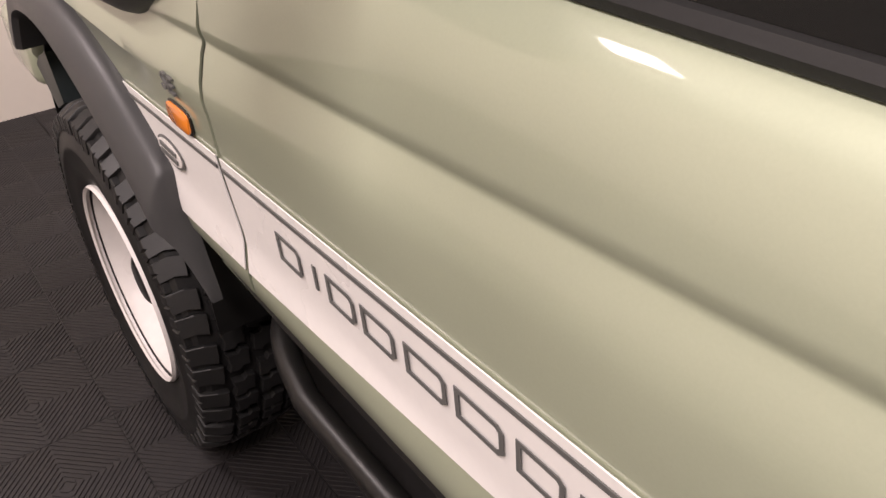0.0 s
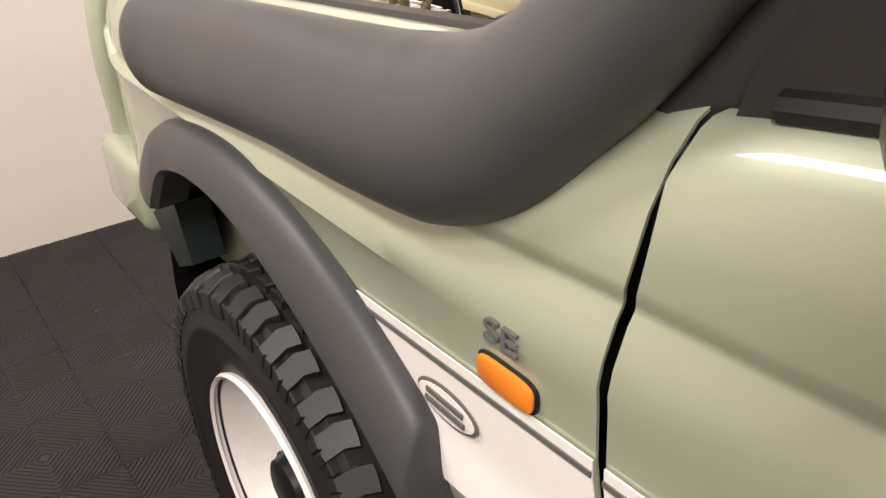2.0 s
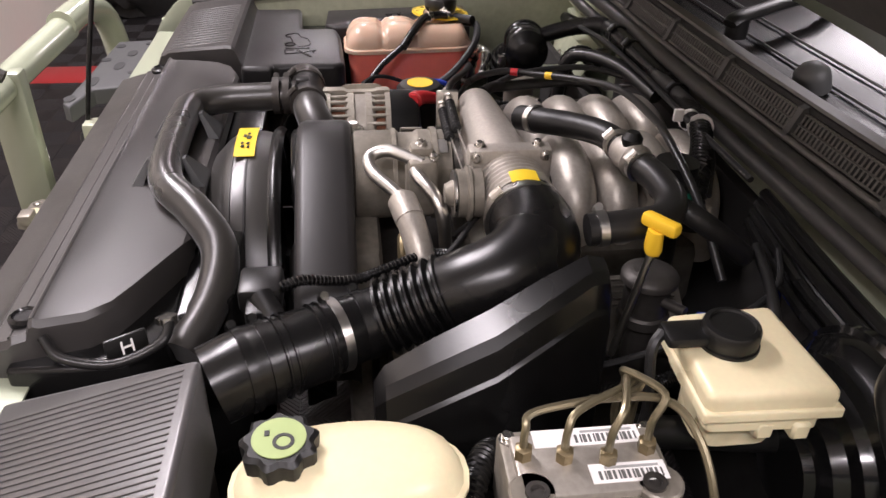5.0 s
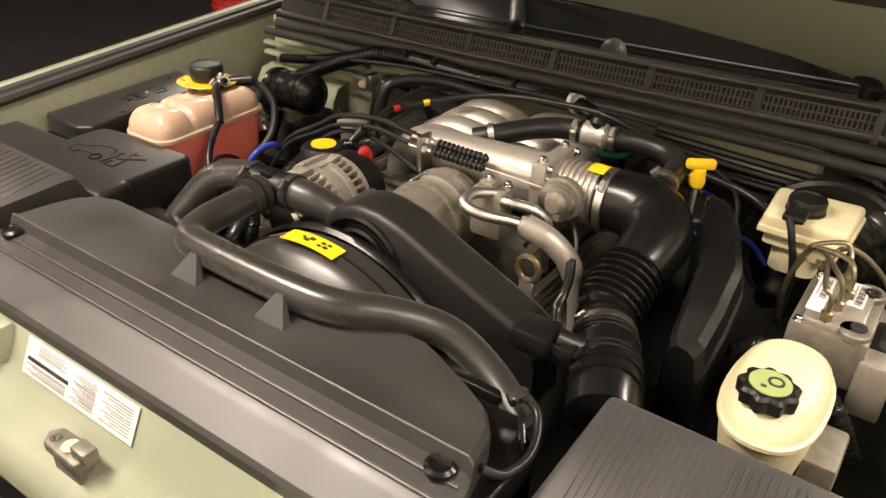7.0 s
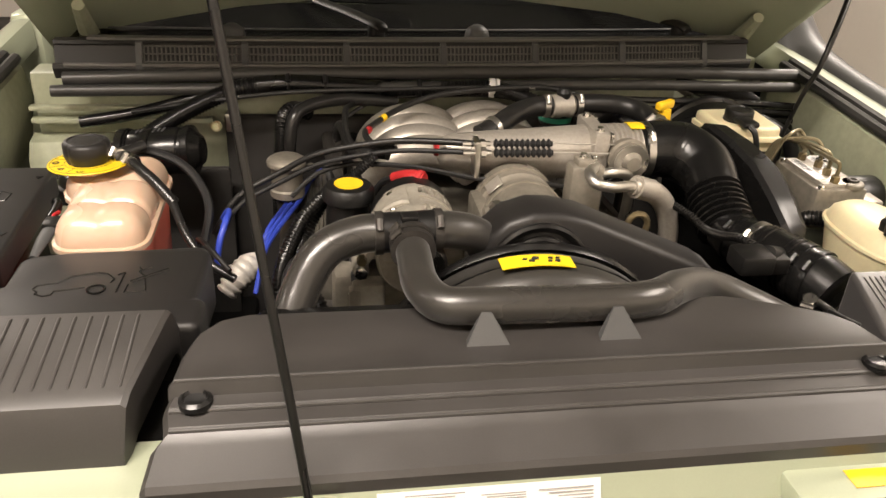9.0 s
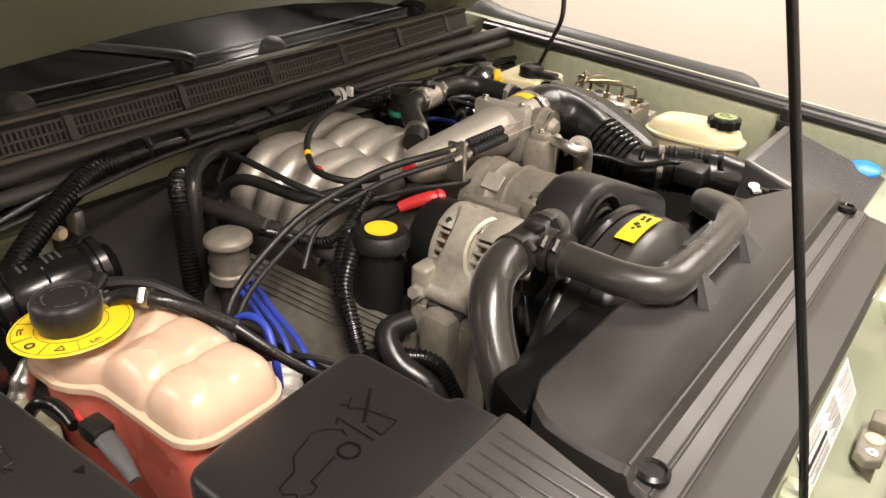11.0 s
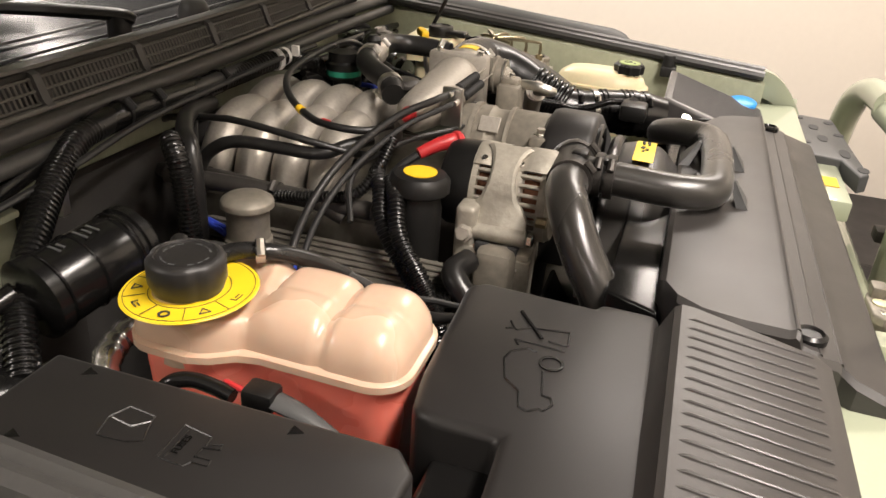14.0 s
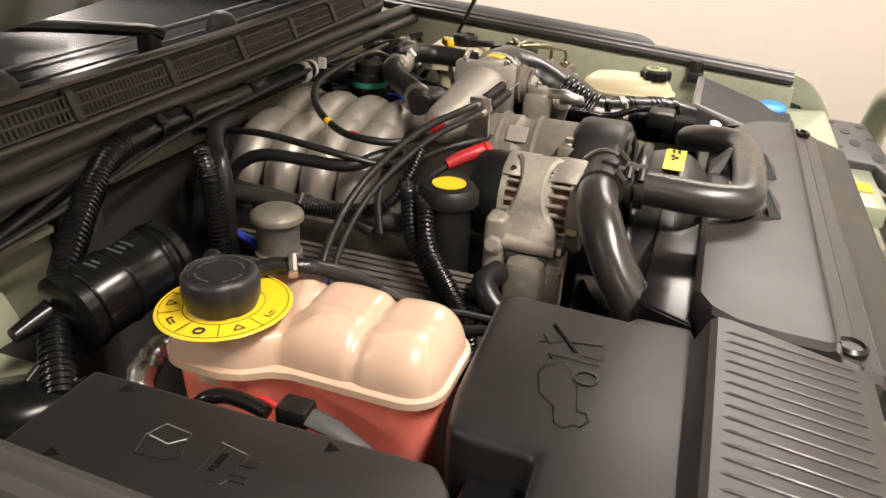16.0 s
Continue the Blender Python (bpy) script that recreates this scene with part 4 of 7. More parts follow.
for dx, dy, w in ((-0.016, 0.004, 0.0045), (-0.008, -0.003, 0.004), (-0.018, -0.004, 0.0035), (-0.006, 0.005, 0.0035), (0.012, -0.003, 0.006), (0.018, 0.003, 0.005), (0.026, -0.002, 0.004)):
    zz = 0.855 + math.sqrt(0.2374 ** 2 - (dx - 0.004) ** 2)
    part("label_mark", loft([[(-0.03 + dx + w * math.cos(a), 0.605 + dy + 0.7 * w * math.sin(a), zz + h) for a in (0.4, 2.2, 3.6, 5.2)] for h in (-0.001, 0.0004)]), INK_AND_SHADE, lab)

# belt cover
belt = thing("belt_cover", "black plastic belt cover with a domed end, before the engine", "belt cover")
pr = [(0.035, 0.90), (0.035, 1.05), (0.025, 1.085), (0.0, 1.108), (-0.035, 1.119), (-0.07, 1.118), (-0.11, 1.108), (-0.30, 1.026), (-0.325, 1.010), (-0.335, 0.985), (-0.335, 0.90)]
bm = loft([[(x, y, z - d) for x, z in pr] for y, d in ((0.455, 0.010), (0.459, 0.003), (0.467, 0.0), (0.520, 0.0), (0.528, 0.003), (0.532, 0.010))])
part("cover_body", bm, LID, belt)
for r in (0.072, 0.052):
    part("cover_ring", turned([(r, 0), (r, 0.006), (r - 0.004, 0.009), (r - 0.012, 0.006), (r - 0.012, 0)], (-0.045, 0.531, 1.035), (0, 1, 0), 36), SATIN, belt)

# engine block and covers
eng = thing("engine", "dirty alloy V8 engine block with cast covers", "engine")
part("block", box(-0.30, 0.30, 0.02, 0.44, 0.45, 0.93, 0.03), DARKSTEEL, eng)
part("timing_cover", box(-0.20, 0.24, 0.42, 0.475, 0.60, 1.00, 0.015), DIRTY, eng)
for s in (-1, 1):
    rc = box(-0.055, 0.055, -0.20, 0.20, -0.03, 0.03, 0.015, 2)
    move(rc, Matrix.Translation((s * 0.27, 0.22, 0.925)) @ Matrix.Rotation(radians(s * 32), 4, "Y"))
    cv = part("rocker_cover", rc, ROCKER, eng, "dirty cast rocker cover")
    for k in range(5):
        lb = box(-0.0016, 0.0016, -0.185, 0.185, 0.029, 0.0335, 0.001, 1)
        move(lb, Matrix.Translation((s * 0.27, 0.22, 0.925)) @ Matrix.Rotation(radians(s * 32), 4, "Y") @ Matrix.Translation((-s * (0.042 - 0.009 * k), 0, 0)))
        part("cover_fin", lb, ROCKER, cv)

# inlet manifold
inlet = thing("inlet_manifold", "cast aluminium inlet manifold with curved runners", "inlet manifold")
part("plenum", tube([(0.060, 0.262, 1.108), (0.045, 0.263, 1.107), (-0.01, 0.264, 1.105), (-0.10, 0.262, 1.102), (-0.19, 0.258, 1.102)], [0.016, 0.028, 0.035, 0.042, 0.046], 20, 5), ALU, inlet)
part("plenum_flange", box(-0.215, -0.188, 0.205, 0.312, 1.055, 1.153, 0.006), ALU, inlet)
part("end_ring", turned([(0.012, 0), (0.012, 0.006), (0.008, 0.008), (0.001, 0.008)], (0.060, 0.262, 1.110), (1, 0, 0.1), 20), REDPL, inlet, "red ring at the plenum end")
for k in range(4):
    y0 = 0.168 - 0.060 * k
    part("runner", tube([(-0.02, y0 - 0.01, 1.02), (0.015, y0 - 0.006, 1.056), (0.06, y0, 1.070), (0.105, y0 + 0.002, 1.065), (0.142, y0 + 0.004, 1.040), (0.160, y0 + 0.005, 1.005), (0.168, y0 + 0.005, 0.95)], [0.026, 0.028, 0.029, 0.0295, 0.029, 0.027, 0.026], 18, 6), ALU, inlet)
for k in range(4):
    y0 = 0.145 - 0.060 * k
    part("runner", tube([(0.02, y0, 1.02), (-0.02, y0, 1.056), (-0.065, y0, 1.068), (-0.115, y0, 1.060), (-0.150, y0, 1.03), (-0.165, y0, 0.95)], [0.026, 0.028, 0.029, 0.0295, 0.029, 0.026], 18, 6), ALU, inlet)
part("lower_manifold", box(-0.20, 0.20, -0.03, 0.30, 0.88, 0.99, 0.02), ROCKER, inlet)
part("throttle_ring", tube([(-0.212, 0.257, 1.102), (-0.285, 0.253, 1.102)], 0.043, 24, 1, ribs=(0.0085, 0.004)), ALU, inlet, "ribbed aluminium throttle ring")
part("yellow_mark", sheet([[(x, 0.255 + 0.0485 * math.cos(a), 1.102 + 0.0485 * math.sin(a)) for x in (-0.262, -0.288)] for a in [radians(70 + 10 * i) for i in range(5)]], 0.001), YLABEL, inlet)
part("throttle_drum", turned([(0.03, 0), (0.03, 0.012), (0.034, 0.014), (0.034, 0.018), (0.03, 0.02), (0.03, 0.03), (0.018, 0.034), (0.012, 0.045), (0.001, 0.046)], (-0.246, 0.300, 1.112), (0, 1, 0), 24), DIRTY, inlet, "throttle cable drum")
for k in range(3):
    part("throttle_spring", turned([(0.026, 0), (0.029, 0.0), (0.029, 0.003), (0.026, 0.003)], (-0.246, 0.316 + 0.008 * k, 1.112), (0, 1, 0), 24), STEEL, inlet)
part("cable_bracket", box(0.003, 0.012, 0.296, 0.328, 1.085, 1.146, 0.002), STEEL, inlet)

# intake duct from throttle to air box
duct = thing("intake_duct", "glossy black rubber intake duct with bellows and resonator", "intake duct")
part("elbow", tube([(-0.282, 0.253, 1.102), (-0.330, 0.250, 1.103), (-0.368, 0.260, 1.099), (-0.391, 0.292, 1.088), (-0.392, 0.332, 1.075), (-0.387, 0.360, 1.064)], [0.047, 0.049, 0.051, 0.049, 0.045, 0.041], 24, 6), SATIN, duct)
part("bellows", tube([(-0.387, 0.354, 1.067), (-0.385, 0.390, 1.050), (-0.384, 0.430, 1.033)], 0.038, 24, 6, ribs=(0.0108, 0.008)), SATIN, duct)
part("sensor_pipe", tube([(-0.384, 0.425, 1.035), (-0.393, 0.455, 1.030), (-0.420, 0.508, 1.029), (-0.446, 0.568, 1.026), (-0.462, 0.606, 1.018)], [0.037, 0.038, 0.042, 0.044, 0.043], 20, 6), SATIN, duct)
for p, ax, r in (((-0.391, 0.450, 1.031), (-0.3, 1, -0.1), 0.0385), ((-0.405, 0.480, 1.0295), (-0.45, 1, 0), 0.0405), ((-0.440, 0.553, 1.0268), (-0.45, 1, 0), 0.0440), ((-0.449, 0.574, 1.0255), (-0.45, 1, 0), 0.0445)):
    part("band_clamp", clamp_ring(p, ax, r, 0.010), STEEL if r == 0.0405 else SATIN, duct)
for p, r in (((-0.412, 0.493, 1.0295), 0.0413), ((-0.416, 0.501, 1.0292), 0.0418), ((-0.430, 0.532, 1.028), 0.0432), ((-0.4345, 0.541, 1.0275), 0.0436)):
    part("pipe_ring", turned([(r, -0.002), (r + 0.002, -0.001), (r + 0.002, 0.001), (r, 0.002)], p, (-0.45, 1, 0), 28, caps=False), SATIN, duct)
part("throttle_clamp", clamp_ring((-0.296, 0.254, 1.101), (1, 0, 0), 0.0485, 0.012), STEEL, duct)
part("air_sensor", box(-0.374, -0.322, 0.538, 0.586, 1.040, 1.071, 0.006), BLACK, duct)
part("sensor_plug", box(-0.402, -0.366, 0.546, 0.576, 1.036, 1.062, 0.004), BLACK, duct)
part("sensor_stem", rod((-0.40, 0.545, 1.05), (-0.372, 0.560, 1.062), 0.014, seg=14), BLACK, duct)
secs = []
for y, xa, xb, zt in ((0.196, -0.464, -0.424, 1.112), (0.202, -0.469, -0.420, 1.132), (0.222, -0.480, -0.424, 1.138), (0.27, -0.506, -0.442, 1.125), (0.325, -0.528, -0.460, 1.103), (0.385, -0.530, -0.466, 1.074), (0.432, -0.527, -0.470, 1.047), (0.443, -0.520, -0.476, 1.032)):
    secs.append([(xa + 0.004, y, 0.90), (xb, y, 0.90), (xb, y, zt - 0.05), (xb - 0.003, y, zt - 0.008), (xb - 0.010, y, zt), (xa + 0.020, y, zt - 0.003), (xa + 0.009, y, zt - 0.012), (xa + 0.004, y, zt - 0.040), (xa, y, zt - 0.044)])
part("resonator", loft(secs), SATIN, duct, "black plastic resonator box", 25)

# air filter box with ribbed lid
air = thing("air_filter_box", "black plastic air filter box with ribbed lid", "air filter box")


def air_z(x, y):
    return 1.058 - (y - 0.625) * 0.30


part("box_body", box(-0.735, -0.462, 0.618, 0.83, 0.72, 0.985, 0.01), COVER, air)
part("lid", slab([(-0.74, 0.61), (-0.468, 0.61), (-0.446, 0.82), (-0.455, 0.84), (-0.74, 0.84)], 0.94, 0, 0.008, 3, tilt=lambda x, y: air_z(x, y)), AIRLID, air)
for k in range(30):
    x = -0.482 - 0.0083 * k
    part("lid_rib", loft([[(x - 0.0018, y, air_z(x, y) - 0.002), (x + 0.0018, y, air_z(x, y) - 0.002), (x + 0.0008, y, air_z(x, y) + 0.0014), (x - 0.0008, y, air_z(x, y) + 0.0014)] for y in (0.625, 0.825)]), AIRLID, air)

# power steering reservoir
ps = thing("power_steering_reservoir", "cream plastic fluid reservoir with knobbed black cap", "fluid reservoir")


def oval_ring(cx, cy, rx, ry, z, turn=0.0, n=28, p=2.4):
    out = []
    for k in range(n):
        a = 2 * math.pi * k / n
        x = math.copysign(abs(math.cos(a)) ** (2 / p), math.cos(a)) * rx
        y = math.copysign(abs(math.sin(a)) ** (2 / p), math.sin(a)) * ry
        out.append((cx + x * math.cos(turn) - y * math.sin(turn), cy + x * math.sin(turn) + y * math.cos(turn), z))
    return out


PSX, PSY = -0.615, 0.468
part("tank", loft([oval_ring(PSX, PSY, 0.040, 0.07, 0.93), oval_ring(PSX, PSY, 0.050, 0.085, 0.99), oval_ring(PSX, PSY, 0.054, 0.098, 1.032), oval_ring(PSX, PSY, 0.058, 0.103, 1.034), oval_ring(PSX, PSY, 0.058, 0.103, 1.039), oval_ring(PSX, PSY, 0.054, 0.098, 1.041),
                   oval_ring(PSX, PSY, 0.051, 0.090, 1.056), oval_ring(PSX, PSY, 0.040, 0.072, 1.068), oval_ring(PSX, PSY, 0.020, 0.045, 1.072)]), CREAM, ps)
cap = part("cap", turned([(0.020, -0.025), (0.020, 0), (0.030, 0.001), (0.031, 0.017), (0.027, 0.021), (0.001, 0.021)], (-0.610, 0.524, 1.068), UP, 48, wobble=lambda k: 0.09 * math.cos(k / 48 * 2 * math.pi * 9) if True else 0), BLACK, ps, "knobbed black cap")
part("cap_label", turned([(0.0225, 0), (0.0225, 0.001), (0.001, 0.001)], (-0.610, 0.524, 1.0893), UP, 28), GREENCAP, cap, "green round label on the cap")
part("cap_mark", turned([(0.009, 0), (0.009, 0.0007), (0.006, 0.0007), (0.006, 0)], (-0.615, 0.520, 1.0903), UP, 16), INK_AND_SHADE, cap)
part("cap_mark", box(-0.608, -0.602, 0.532, 0.536, 1.0902, 1.091), INK_AND_SHADE, cap)
part("bracket", box(-0.70, -0.66, 0.42, 0.50, 0.90, 0.99, 0.006), DIRTY, ps)

# brake fluid reservoir and servo
brk = thing("brake_fluid_reservoir", "cream plastic brake fluid reservoir with black cap", "fluid reservoir")
part("tank", slab([(-0.496, 0.050), (-0.611, 0.044), (-0.607, 0.150), (-0.502, 0.148)], 1.056, 1.088, 0.008), CREAM, brk)
part("tank_flange", slab([(-0.487, 0.041), (-0.621, 0.032), (-0.617, 0.161), (-0.493, 0.159)], 1.078, 1.088, 0.003), CREAM, brk)
part("tank_lid", slab([(-0.490, 0.044), (-0.618, 0.036), (-0.614, 0.158), (-0.496, 0.156)], 1.086, 1.107, 0.009, 4), CREAM, brk)
for fx, fy in ((-0.600, 0.095), (-0.604, 0.062), (-0.575, 0.140)):
    part("tank_rib", box(fx - 0.010, fx + 0.006, fy - 0.010, fy + 0.008, 1.044, 1.064, 0.003, 1), CREAM, brk)
bc = part("cap", turned([(0.026, 0), (0.027, 0.002), (0.027, 0.020), (0.0255, 0.023), (0.021, 0.024), (0.020, 0.0215), (0.001, 0.0215)], (-0.545, 0.113, 1.106), UP, 36), BLACK, brk, "round black cap")
part("cap_arm", box(-0.556, -0.524, 0.128, 0.176, 1.110, 1.122, 0.005), BLACK, bc)
part("cap_rim", turned([(0.0285, 0), (0.0285, 0.004), (0.026, 0.005)], (-0.545, 0.113, 1.106), UP, 36), BLACK, bc)
part("cap_wire", tube([(-0.535, 0.174, 1.116), (-0.545, 0.186, 1.10), (-0.56, 0.186, 1.04), (-0.56, 0.195, 0.96)], 0.0055, 8, 5), RUBBER, bc)
part("tank_foot", slab(round_rect(-0.585, -0.515, 0.062, 0.140, 0.02), 1.012, 1.053, 0.0), CREAM, brk)
servo = thing("brake_servo", "large round black brake servo and master cylinder", "brake servo")
part("servo_drum", turned([(0.04, -0.17), (0.11, -0.165), (0.125, -0.15), (0.130, -0.095), (0.138, -0.090), (0.138, -0.078), (0.131, -0.074), (0.128, -0.062), (0.116, -0.052), (0.112, -0.044), (0.098, -0.040), (0.092, -0.030), (0.078, -0.026), (0.070, -0.014), (0.048, -0.010), (0.045, 0.0), (0.001, 0)], (-0.575, 0.040, 0.965), (0, 1, 0), 48), GLOSS, servo)
part("master_cylinder", rod((-0.55, 0.03, 0.980), (-0.535, 0.195, 0.990), 0.017, seg=20, bevel=0.004), BLACK, servo)

# brake pressure unit with pipes
abs_u = thing("brake_pressure_unit", "grey aluminium brake pressure unit with bent pipes", "brake unit")
part("valve_block", box(-0.685, -0.590, 0.197, 0.338, 0.985, 1.058, 0.004), DIRTY, abs_u)
part("valve_top", box(-0.672, -0.603, 0.205, 0.33, 1.056, 1.066, 0.003), ALU, abs_u)
for ya, yb in ((0.192, 0.236), (0.300, 0.342)):
    part("valve_foot", box(-0.722, -0.680, ya, yb, 0.955, 1.036, 0.004), ALU, abs_u)
    part("foot_port", turned([(0.011, 0), (0.011, 0.004), (0.007, 0.006), (0.007, 0.016), (0.001, 0.016)], (-0.722, (ya + yb) / 2, 1.005), (-1, 0, 0), 12), DARKSTEEL, abs_u)
    part("valve_boss", turned([(0.020, 0), (0.020, 0.007), (0.018, 0.009), (0.001, 0.009)], (-0.664, (ya + yb) / 2, 1.057), UP, 20), DIRTY, abs_u)
part("motor", turned([(0.038, 0), (0.04, 0.004), (0.04, 0.07), (0.036, 0.076), (0.001, 0.076)], (-0.684, 0.265, 1.01), (-1, 0, 0), 28), BLACK, abs_u)
for ya, xa in ((0.245, -0.610), (0.235, -0.652)):
    bl = part("print_label", box(xa - 0.011, xa + 0.009, ya - 0.03, ya + 0.065 - (0.03 if xa < -0.64 else 0), 1.0662, 1.067), WHITE, abs_u, "white printed label")
    for k in range(14):
        part("print_bar", box(xa - 0.008, xa + 0.001, ya - 0.026 + 0.004 * k, ya - 0.0245 + 0.004 * k + 0.0008 * (k % 3), 1.067, 1.0675), GREYINK, bl)
    part("print_bar", box(xa + 0.003, xa + 0.0055, ya - 0.024, ya + 0.022, 1.067, 1.0675), PRINT, bl)
ports = [(-0.628, 0.322), (-0.634, 0.288), (-0.640, 0.252), (-0.630, 0.215)]
for i, (px, py) in enumerate(ports):
    part("pipe_nut", turned([(0.008, 0), (0.008, 0.012), (0.005, 0.014), (0.001, 0.014)], (px, py, 1.065), UP, 6), BRASS, abs_u)
    part("brake_pipe", tube([(px, py, 1.07), (px, py, 1.098), (px + 0.012, py - 0.012, 1.106 + 0.004 * i), (-0.60 + 0.006 * i, 0.225, 1.105 + 0.003 * i), (-0.575, 0.205 + 0.005 * i, 1.095), (-0.56, 0.20 + 0.006 * i, 1.04), (-0.56, 0.20, 0.97)], 0.0036, 8, 6), OLIVE, abs_u)
part("brake_pipe", tube([(-0.60, 0.26, 1.10), (-0.615, 0.20, 1.108), (-0.65, 0.178, 1.09), (-0.69, 0.172, 1.04), (-0.70, 0.17, 0.95)], 0.0038, 8, 6), OLIVE, abs_u)
for py in (0.22, 0.318):
    part("bolt_hole", turned([(0.010, 0), (0.010, 0.004), (0.006, 0.004), (0.005, 0.001), (0.001, 0.001)], (-0.667, py, 1.0655), UP, 16), DARKSTEEL, abs_u)

# coolant expansion tank
tank = thing("expansion_tank", "translucent coolant expansion tank, pink above red coolant, with black cap", "expansion tank")


def tank_side(y):
    """The outer side of the tank: a wider end below the cap, then a waist."""
    k = min(1.0, max(0.0, (0.325 - y) / 0.05))
    return 0.619 + 0.024 * k * k * (3 - 2 * k)


def tank_ring(z, grow=0.0):
    corners = round_rect(0.494 - grow, 0.619 + grow, 0.200 - grow, 0.461 + grow, 0.034 + grow, 6)
    out = []
    for (x0, y0), (x1, y1) in zip(corners, corners[1:] + corners[:1]):
        n = 10 if math.hypot(x1 - x0, y1 - y0) > 0.03 else 1
        for k in range(n):
            x, y = x0 + (x1 - x0) * k / n, y0 + (y1 - y0) * k / n
            out.append((x + (tank_side(y) - 0.619) * max(0.0, (x - 0.556) / 0.063), y, z - (y - 0.34) * 0.02))
    return out


part("lower_shell", loft([tank_ring(0.86, -0.018), tank_ring(0.90, -0.012), tank_ring(0.99, -0.008), tank_ring(1.040, -0.005)]), RED, tank, "tank shell with red coolant behind it")
part("seam_flange", loft([tank_ring(1.039, -0.001), tank_ring(1.040, 0.003), tank_ring(1.047, 0.003), tank_ring(1.049, 0.000)]), PINK, tank)
bm = bmesh.new()
nx, ny = 49, 91
grid = []


def groove(d, w=0.006):
    return math.exp(-(d / w) ** 2)


for i in range(nx):
    row = []
    for j in range(ny):
        u, v = i / (nx - 1), j / (ny - 1)
        u, v = 0.5 - 0.5 * math.cos(math.pi * u), 0.5 - 0.5 * math.cos(math.pi * v)
        y = 0.202 + 0.257 * v
        g = max(groove(y - 0.312), groove(y - 0.384))
        width = tank_side(y) - 0.498
        x = 0.496 + width * u
        e1, e2 = min(u, 1 - u) * width, min(v, 1 - v) * 0.257
        c1, c2 = max(0.0, 1 - e1 / 0.036), max(0.0, 1 - e2 / 0.036)
        c = (c1 ** 2.4 + c2 ** 2.4) ** (1 / 2.4)
        if c > 1.0:
            e1, e2, c = 0.036 * (1 - c1 / c), 0.036 * (1 - c2 / c), 1.0
            x = 0.496 + (e1 if u < 0.5 else width - e1)
            y = 0.202 + (e2 if v < 0.5 else 0.257 - e2)
        rim = (1 - c ** 2.2) ** (1 / 2.2)
        lobe = 0.004 * math.sin(math.pi * min(1.0, max(0.0, (y - 0.24) / 0.0725) % 1.0))
        z = 1.047 + (0.040 + lobe - 0.003 * groove(x - 0.558, 0.008)) * rim * (1 - 0.20 * g)
        near = math.hypot(x - 0.607, y - 0.254)
        z = min(z, 1.076 + 0.5 * max(0.0, near - 0.058))
        x -= math.copysign(0.003, u - 0.5) * g * (abs(u - 0.5) * 2) ** 6
        row.append(bm.verts.new((x, y, z - (y - 0.34) * 0.02)))
    grid.append(row)
for i in range(nx - 1):
    for j in range(ny - 1):
        bm.faces.new((grid[i][j], grid[i + 1][j], grid[i + 1][j + 1], grid[i][j + 1]))
part("upper_shell", bm, PINK, tank, "pale pink lobed upper tank shell", 60)
part("filler_neck", turned([(0.030, -0.05), (0.030, 0.02), (0.026, 0.022), (0.001, 0.022)], (0.607, 0.252, 1.075), UP, 24), PINK, tank)
disc = part("warning_disc", turned([(0.030, 0), (0.060, 0), (0.061, 0.0012), (0.060, 0.0024), (0.030, 0.0024)], (0.606, 0.255, 1.090), (0.02, -0.05, 1), 40), YLABEL, tank, "yellow warning disc under the cap")
for k in range(9):
    a = 2 * math.pi * (k + 0.2) / 9
    mk = bmesh.new()
    if k % 3 == 0:
        turned([(0.0052, 0.0024), (0.0052, 0.0031), (0.0034, 0.0031), (0.0034, 0.0024)], (0, 0, 0), UP, 16, bm=mk, caps=False)
    elif k % 3 == 1:
        for q in range(3):
            b0, b1 = radians(90 + 120 * q), radians(210 + 120 * q)
            join(mk, tube([(0.0055 * math.cos(b0), 0.0055 * math.sin(b0), 0.0027), (0.0055 * math.cos(b1), 0.0055 * math.sin(b1), 0.0027)], 0.0006, 4, 1))
    else:
        box(-0.0055, 0.0055, -0.0032, -0.0022, 0.0024, 0.0031, bm=mk)
        box(-0.0055, -0.0043, -0.0032, 0.0030, 0.0024, 0.0031, bm=mk)
        box(-0.001, 0.0055, 0.0, 0.0012, 0.0024, 0.0031, bm=mk)
    move(mk, Matrix.Translation((0.606, 0.255, 1.090)) @ Matrix.Rotation(radians(2.5), 4, "X") @ Matrix.Rotation(a, 4, "Z") @ Matrix.Translation((0.048, 0, 0)) @ Matrix.Rotation(radians(90), 4, "Z"))
    part("disc_mark", mk, INK_AND_SHADE if k != 3 else REDPL, disc)
part("cap", turned([(0.031, -0.004), (0.0325, 0.001), (0.0345, 0.006), (0.0345, 0.024), (0.032, 0.028), (0.0275, 0.0295), (0.0265, 0.0275), (0.001, 0.0285)], (0.607, 0.254, 1.098), UP, 48, wobble=lambda k: -0.05 if k % 16 in (0, 1) else 0), LID, tank, "round black screw cap")
for k in range(16):
    a = 2 * math.pi * k / 16
    if k % 4 != 1:
        part("cap_mark", move(box(-0.0028, 0.0028, -0.0008, 0.0008, 0, 0.0006), Matrix.Translation((0.607 + 0.021 * math.cos(a), 0.254 + 0.021 * math.sin(a), 1.1258)) @ Matrix.Rotation(a + math.pi / 2, 4, "Z")), TRIM, tank)
for r in (0.0365, 0.0575):
    part("disc_line", turned([(r, 0.0024), (r, 0.0028), (r - 0.0006, 0.0028), (r - 0.0006, 0.0024)], (0.606, 0.255, 1.090), (0.02, -0.05, 1), 40, caps=False), INK_AND_SHADE, disc)
